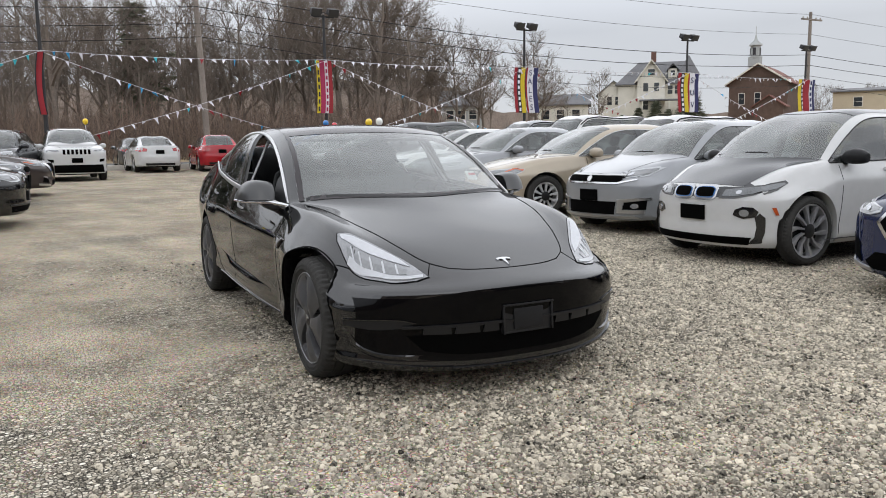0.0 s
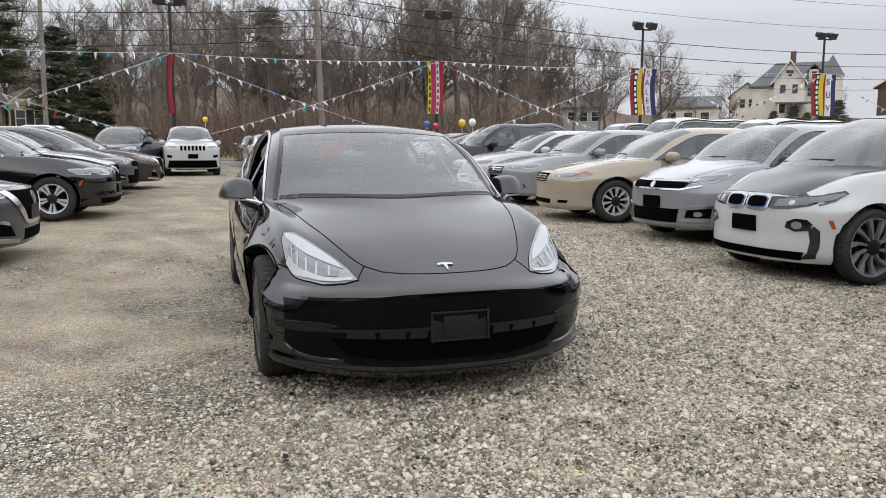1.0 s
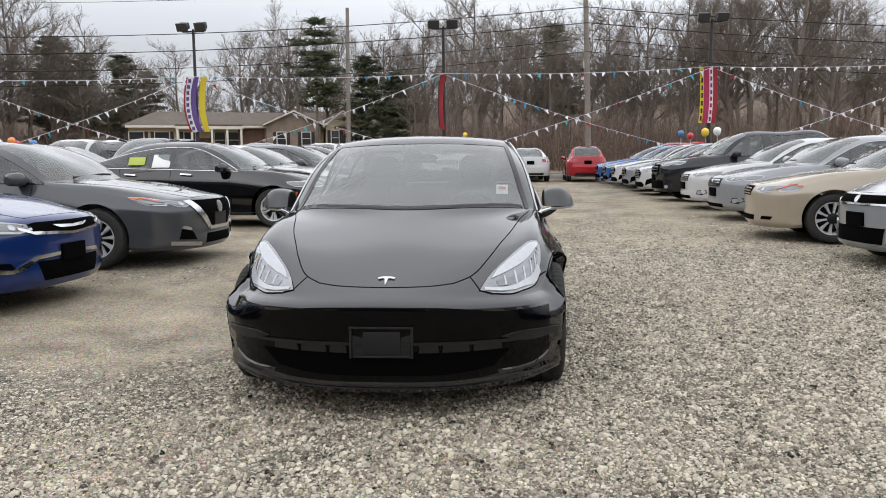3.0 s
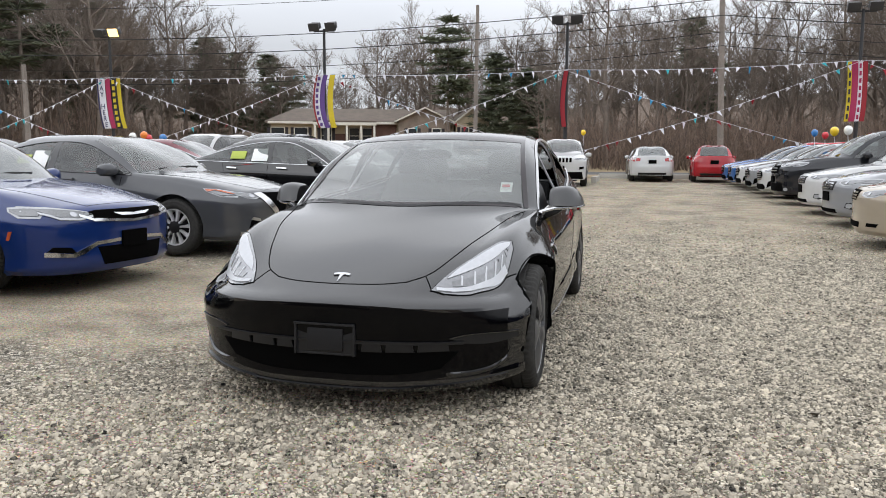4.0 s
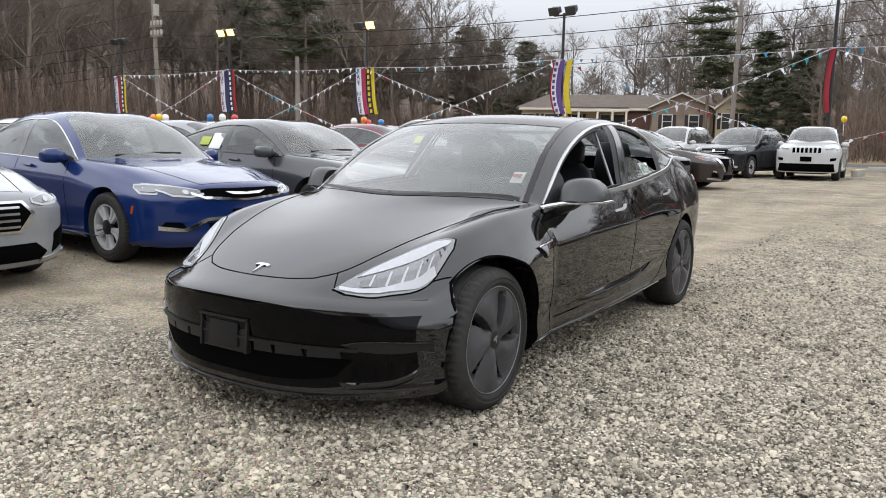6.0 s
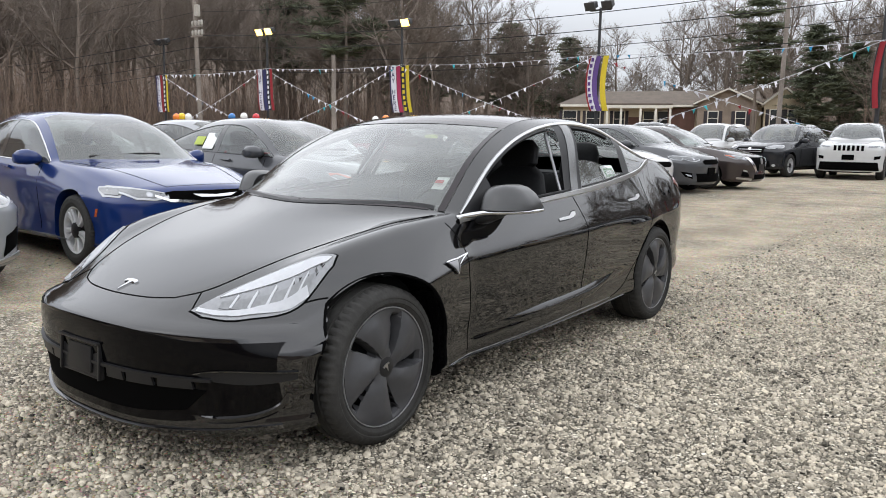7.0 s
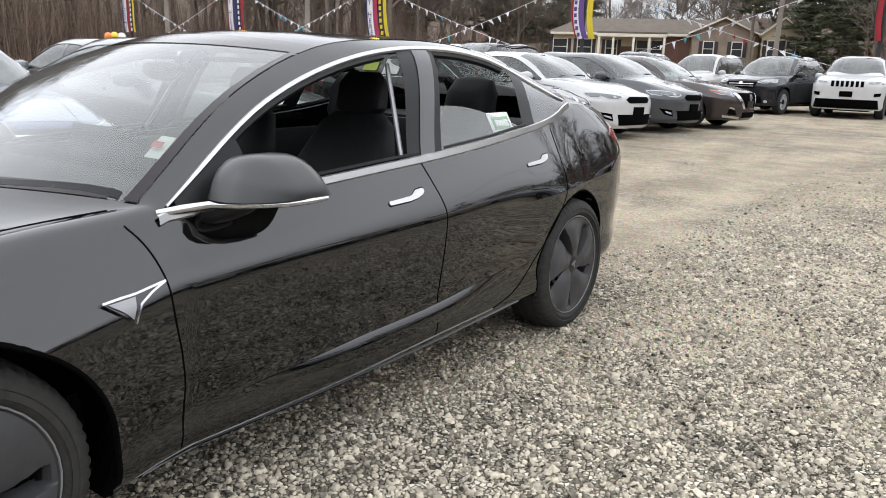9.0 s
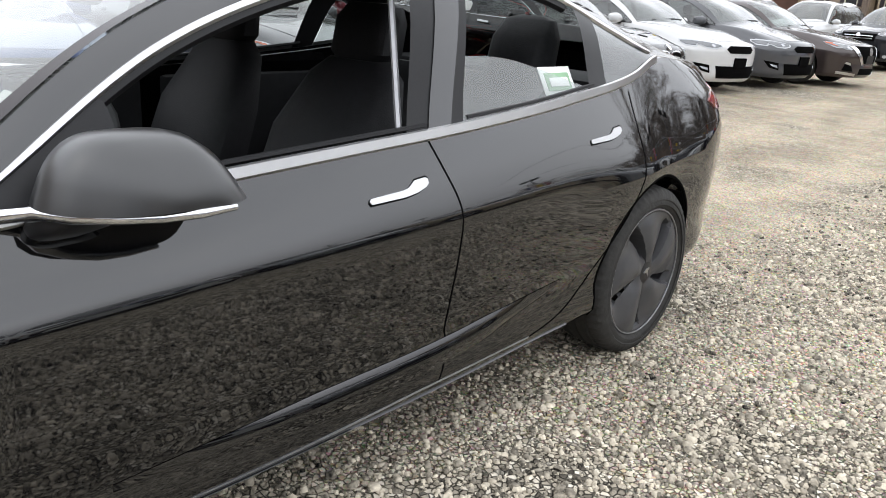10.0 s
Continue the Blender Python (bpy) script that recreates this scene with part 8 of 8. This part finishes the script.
# the row to the left of the lane
ordinary_car("sedan", "silver sedan with a dark oval-framed grille", "silver_paint", SEDAN, FACES["oval"], place(-4.39, -0.22, 0), silver_five)
ordinary_car("sedan", "deep blue sedan with a winged chrome grille bar", "blue_paint", spec(4.885, 1.87, 1.49, 2.74, 0.99, 0.34, "sedan"), FACES["winged"], place(-4.19, 2.23, -3), silver_five, window_trim="chrome")
ordinary_car("sedan", "dark grey sedan with a chrome V-shaped grille", "grey_paint", spec(4.98, 1.85, 1.45, 2.825, 1.08, 0.34, "sedan"), FACES["vee"], place(-3.93, 4.86, -2), silver_ten, sticker=[("price_card", 2.02, (0.24, 0.25), "white_card"), ("price_card", 2.27, (0.2, 0.13), "yellow_card")])
ordinary_car("sedan", "black sedan with twin oval grilles and silver wheels", "black_paint", spec(4.90, 1.86, 1.465, 2.968, 0.83, 0.33, "sedan"), FACES["kidney"], place(-3.22, 9.35, -2), silver_five, window_trim="chrome", sticker=[("price_card", 2.0, (0.32, 0.26), "white_card"), ("price_card", 2.45, (0.3, 0.16), "yellow_card")])
ordinary_car("sedan", "white compact sedan with a narrow black grille", "white_paint", spec(4.64, 1.80, 1.44, 2.70, 0.9, 0.32, "sedan"), FACES["tiger"], place(-3.58, 12.33, -8), silver_five)
ordinary_car("hatchback", "grey hatchback with a slim grille", "grey_paint", spec(4.26, 1.80, 1.47, 2.63, 0.88, 0.32, "hatch"), FACES["tiger"], place(-3.33, 14.45, -7), silver_five)
ordinary_car("sedan", "dark brown sedan with a chrome grille", "brown_paint", SEDAN, FACES["vee"], place(-2.92, 16.45, -4), silver_five)
ordinary_car("suv", "dark grey sport utility vehicle with black cladding", "dark_paint", spec(4.48, 1.855, 1.65, 2.67, 0.91, 0.36, "suv"), FACES["suv"], place(-3.75, 23.3, -100), silver_five, category="suv")
ordinary_car("suv", "white sport utility vehicle with seven grille slots", "white_paint", spec(4.62, 1.86, 1.69, 2.70, 0.90, 0.37, "suv", nz=1.06, hz=1.18), FACES["slots"], place(-1.28, 23.7, -87), ("five", "dark_alloy", 0.225), category="suv", roof_rails=True)

# end of the lane, tails towards the camera
ordinary_car("sedan", "white sedan parked tail-on at the end of the lane", "white_paint", SEDAN, FACES["wide"], place(1.85, 32.5, 92), silver_five, seats=False)
ordinary_car("sedan", "red sedan with a rear spoiler parked tail-on", "red_paint", spec(4.57, 1.76, 1.49, 2.635, 0.95, 0.32, "sedan"), FACES["wide"], place(4.5, 31.9, 88), silver_five, seats=False)

# the rows behind, seen over and between the near ones
BIG = spec(4.7, 1.88, 1.72, 2.72, 0.92, 0.36, "suv")
ordinary_car("suv", "white sport utility vehicle with a dark grille", "white_paint", BIG, FACES["suv"], place(-6.9, 26.2, -97), silver_five, category="suv", seats=False)
ordinary_car("suv", "dark grey sport utility vehicle parked tail-on", "grey_paint", BIG, FACES["suv"], place(-9.5, 31.0, 88), silver_five, category="suv", seats=False)
ordinary_car("suv", "white crossover with dark windows", "white_paint", SUV, FACES["suv"], place(-12.0, 27.0, -92), silver_five, category="suv", seats=False)
ordinary_car("suv", "charcoal sport utility vehicle with roof rails", "dark_paint", BIG, FACES["suv"], place(-9.4, 15.6, -95), silver_five, category="suv", roof_rails=True, seats=False)
ordinary_car("suv", "white sport utility vehicle with bright roof rails", "white_paint", BIG, FACES["suv"], place(-11.8, 15.9, -95), silver_five, category="suv", roof_rails="bright", seats=False)
ordinary_car("sedan", "maroon sedan with bright window trim", "maroon_paint", SEDAN, FACES["wide"], place(-10.7, 10.9, 180), silver_five, window_trim="chrome", seats=False)
ordinary_car("sedan", "pale silver sedan behind the front row", "silver_paint", SEDAN, FACES["wide"], place(-11.6, 6.6, 180), silver_five, seats=False)
ordinary_car("sedan", "white sedan behind the front row", "white_paint", SEDAN, FACES["wide"], place(-11.8, 3.9, 180), silver_five, seats=False)
ordinary_car("suv", "white sport utility vehicle with black roof rails", "white_paint", BIG, FACES["suv"], place(12.2, 11.0, 0), silver_five, category="suv", roof_rails=True, seats=False)
ordinary_car("suv", "white crossover with a black roof rail", "white_paint", SUV, FACES["suv"], place(12.4, 8.4, 0), silver_five, category="suv", roof_rails=True, seats=False)
ordinary_car("suv", "silver sport utility vehicle behind the front row", "silver_paint", SUV, FACES["suv"], place(12.4, 13.7, 0), silver_five, category="suv", roof_rails=True, seats=False)
ordinary_car("suv", "red crossover at the end of the row", "red_paint", SUV, FACES["suv"], place(7.4, 33.0, 178), silver_five, category="suv", seats=False)
ordinary_car("station_wagon", "dark green-grey wagon beyond the kerb", "grey_paint", SEDAN, FACES["wide"], place(1.75, 37.2, 90), silver_five, seats=False)


for nm, col in (("balloon_blue", (0.03, 0.16, 0.42)), ("balloon_red", (0.55, 0.02, 0.03)), ("balloon_yellow", (0.75, 0.5, 0.02)), ("balloon_white", (0.78, 0.78, 0.74)), ("balloon_orange", (0.75, 0.2, 0.02))):
    M[nm] = principled(nm, col, 0.25, spread=0.06, scale=3, coat=0.4)


def balloon(x, y, z, colour, foot, size=0.15):
    b = thing("balloon", colour + " party balloon on a stick, placed to fit the view", "balloon", pose(x, y, z), "balloons on parked cars")
    prof = [(-1.28, 0.01), (-1.22, 0.07), (-1.12, 0.10)] + [(-1.15 * math.cos(a), math.sin(a) * (1.0 - 0.08 * math.cos(a))) for a in np.linspace(0.25, math.pi - 0.02, 12)]
    part("skin", lathe_bm([(a * size, r * size) for a, r in prof], 18, "Z"), "balloon_" + colour, b)
    part("stick", tube_bm([(0, 0, -1.25 * size), (0.02, 0.01, foot - z)], 0.008, 5), "cloth_white", b)


# placed along sight lines from the camera; left-hand sticks end over no car
for x, y, z, c, foot in ((6.65, 21.8, 2.13, "blue", 1.6), (6.93, 21.7, 2.05, "red", 1.6), (5.85, 15.8, 1.95, "yellow", 1.7), (6.12, 15.7, 1.97, "white", 1.7), (-14.34, 10.92, 1.87, "blue", 1.3), (-14.13, 11.16, 1.89, "white", 1.3), (-13.92, 11.4, 1.88, "red", 1.3),
                         (-11.56, 13.64, 1.87, "white", 1.3), (-11.34, 13.82, 1.91, "orange", 1.3), (-11.25, 13.89, 1.83, "red", 1.3), (-10.97, 14.11, 1.85, "blue", 1.3), (-15.64, 10.08, 1.84, "orange", 1.3), (-15.57, 10.2, 1.86, "yellow", 1.3), (-15.48, 10.34, 1.85, "white", 1.3), (-0.74, 27.0, 2.36, "yellow", 0.4)):
    balloon(x, y, z - (0.07 if x < -5 else 0.0), c, foot, 0.098)


# ---- loose crushed stone on the part of the lot nearest the walk ----
def loose_stones(count, seed):
    rg = np.random.default_rng(seed)
    xy = []
    while sum(len(c) for c in xy) < count:
        c = rg.uniform((-6.5, -4.2), (8.0, 12.0), (120000, 2))
        keep = (c[:, 1] < 4.6) | (c[:, 0] > 0.6)
        rim = np.clip(np.minimum(np.minimum(c[:, 0] + 6.5, 8.0 - c[:, 0]), np.minimum(c[:, 1] + 4.2 + 2, 12.0 - c[:, 1])) / 4.0, 0, 1) ** 1.5
        thick = 0.5 + 0.5 * np.sin(c[:, 0] * 1.3 + 1.7 * np.sin(c[:, 1] * 0.9)) * np.sin(c[:, 1] * 1.1 + 1.3 * np.sin(c[:, 0] * 0.7 + 1))
        near = 1.1 * np.exp(-((c[:, 0] - 0.6) ** 2 / 10 + (c[:, 1] + 1.6) ** 2 / 7)) + np.exp(-((c[:, 0] - 2.6) ** 2 / 4 + (c[:, 1] - 2.6) ** 2 / 14)) - 0.55 * np.exp(-((c[:, 0] + 2.0) ** 2 / 2.2 + (c[:, 1] - 0.6) ** 2 / 5))
        keep &= rg.random(len(c)) < np.clip(0.03 + 0.16 * thick ** 2 + 0.95 * near, 0, 1) * rim
        xy.append(c[keep])
    xy = np.concatenate(xy)[:count]
    n = len(xy)
    size = np.clip(rg.lognormal(math.log(0.0056), 0.42, n), 0.003, 0.016)
    base = np.array([(x, y, z) for z in (-1, 1) for x, y in ((-1, -1), (1, -1), (1, 1), (-1, 1))], float)
    base[4:, :2] *= 0.72
    v = base[None] * rg.uniform(0.55, 1.15, (n, 8, 3)) * size[:, None, None] * rg.uniform(0.7, 1.3, (n, 1, 3)) * (1, 1, 0.6)
    a = rg.uniform(0, 2 * math.pi, n)
    t = rg.normal(0, 0.45, n)
    ca, sa, ct, st = np.cos(a), np.sin(a), np.cos(t), np.sin(t)
    x, y, z = v[..., 0].copy(), v[..., 1].copy(), v[..., 2].copy()
    y, z = y * ct[:, None] - z * st[:, None], y * st[:, None] + z * ct[:, None]
    x, y = x * ca[:, None] - y * sa[:, None], x * sa[:, None] + y * ca[:, None]
    lift = np.interp(xy[:, 1], [-0.5, 0.5, 3, 6, 9, 14], [0, 0.004, 0.026, 0.10, 0.16, 0.235]) + size * 0.35
    co = np.stack([x + xy[:, :1], y + xy[:, 1:], z + lift[:, None]], -1).reshape(-1, 3)
    quads = np.array([(4, 5, 6, 7), (0, 1, 5, 4), (1, 2, 6, 5), (2, 3, 7, 6), (3, 0, 4, 7)])
    faces = (quads[None] + 8 * np.arange(n)[:, None, None]).reshape(-1)
    me = bpy.data.meshes.new("gravel")
    me.vertices.add(len(co))
    me.vertices.foreach_set("co", co.ravel())
    me.loops.add(len(faces))
    me.loops.foreach_set("vertex_index", faces)
    me.polygons.add(len(faces) // 4)
    me.polygons.foreach_set("loop_start", np.arange(0, len(faces), 4))
    me.update(calc_edges=True)
    me.validate()
    me.materials.append(M["stone"])
    return tagged(new("gravel", me), "loose angular grey and tan crushed stones", "gravel", kind="stuff")


loose_stones(190000, 3)
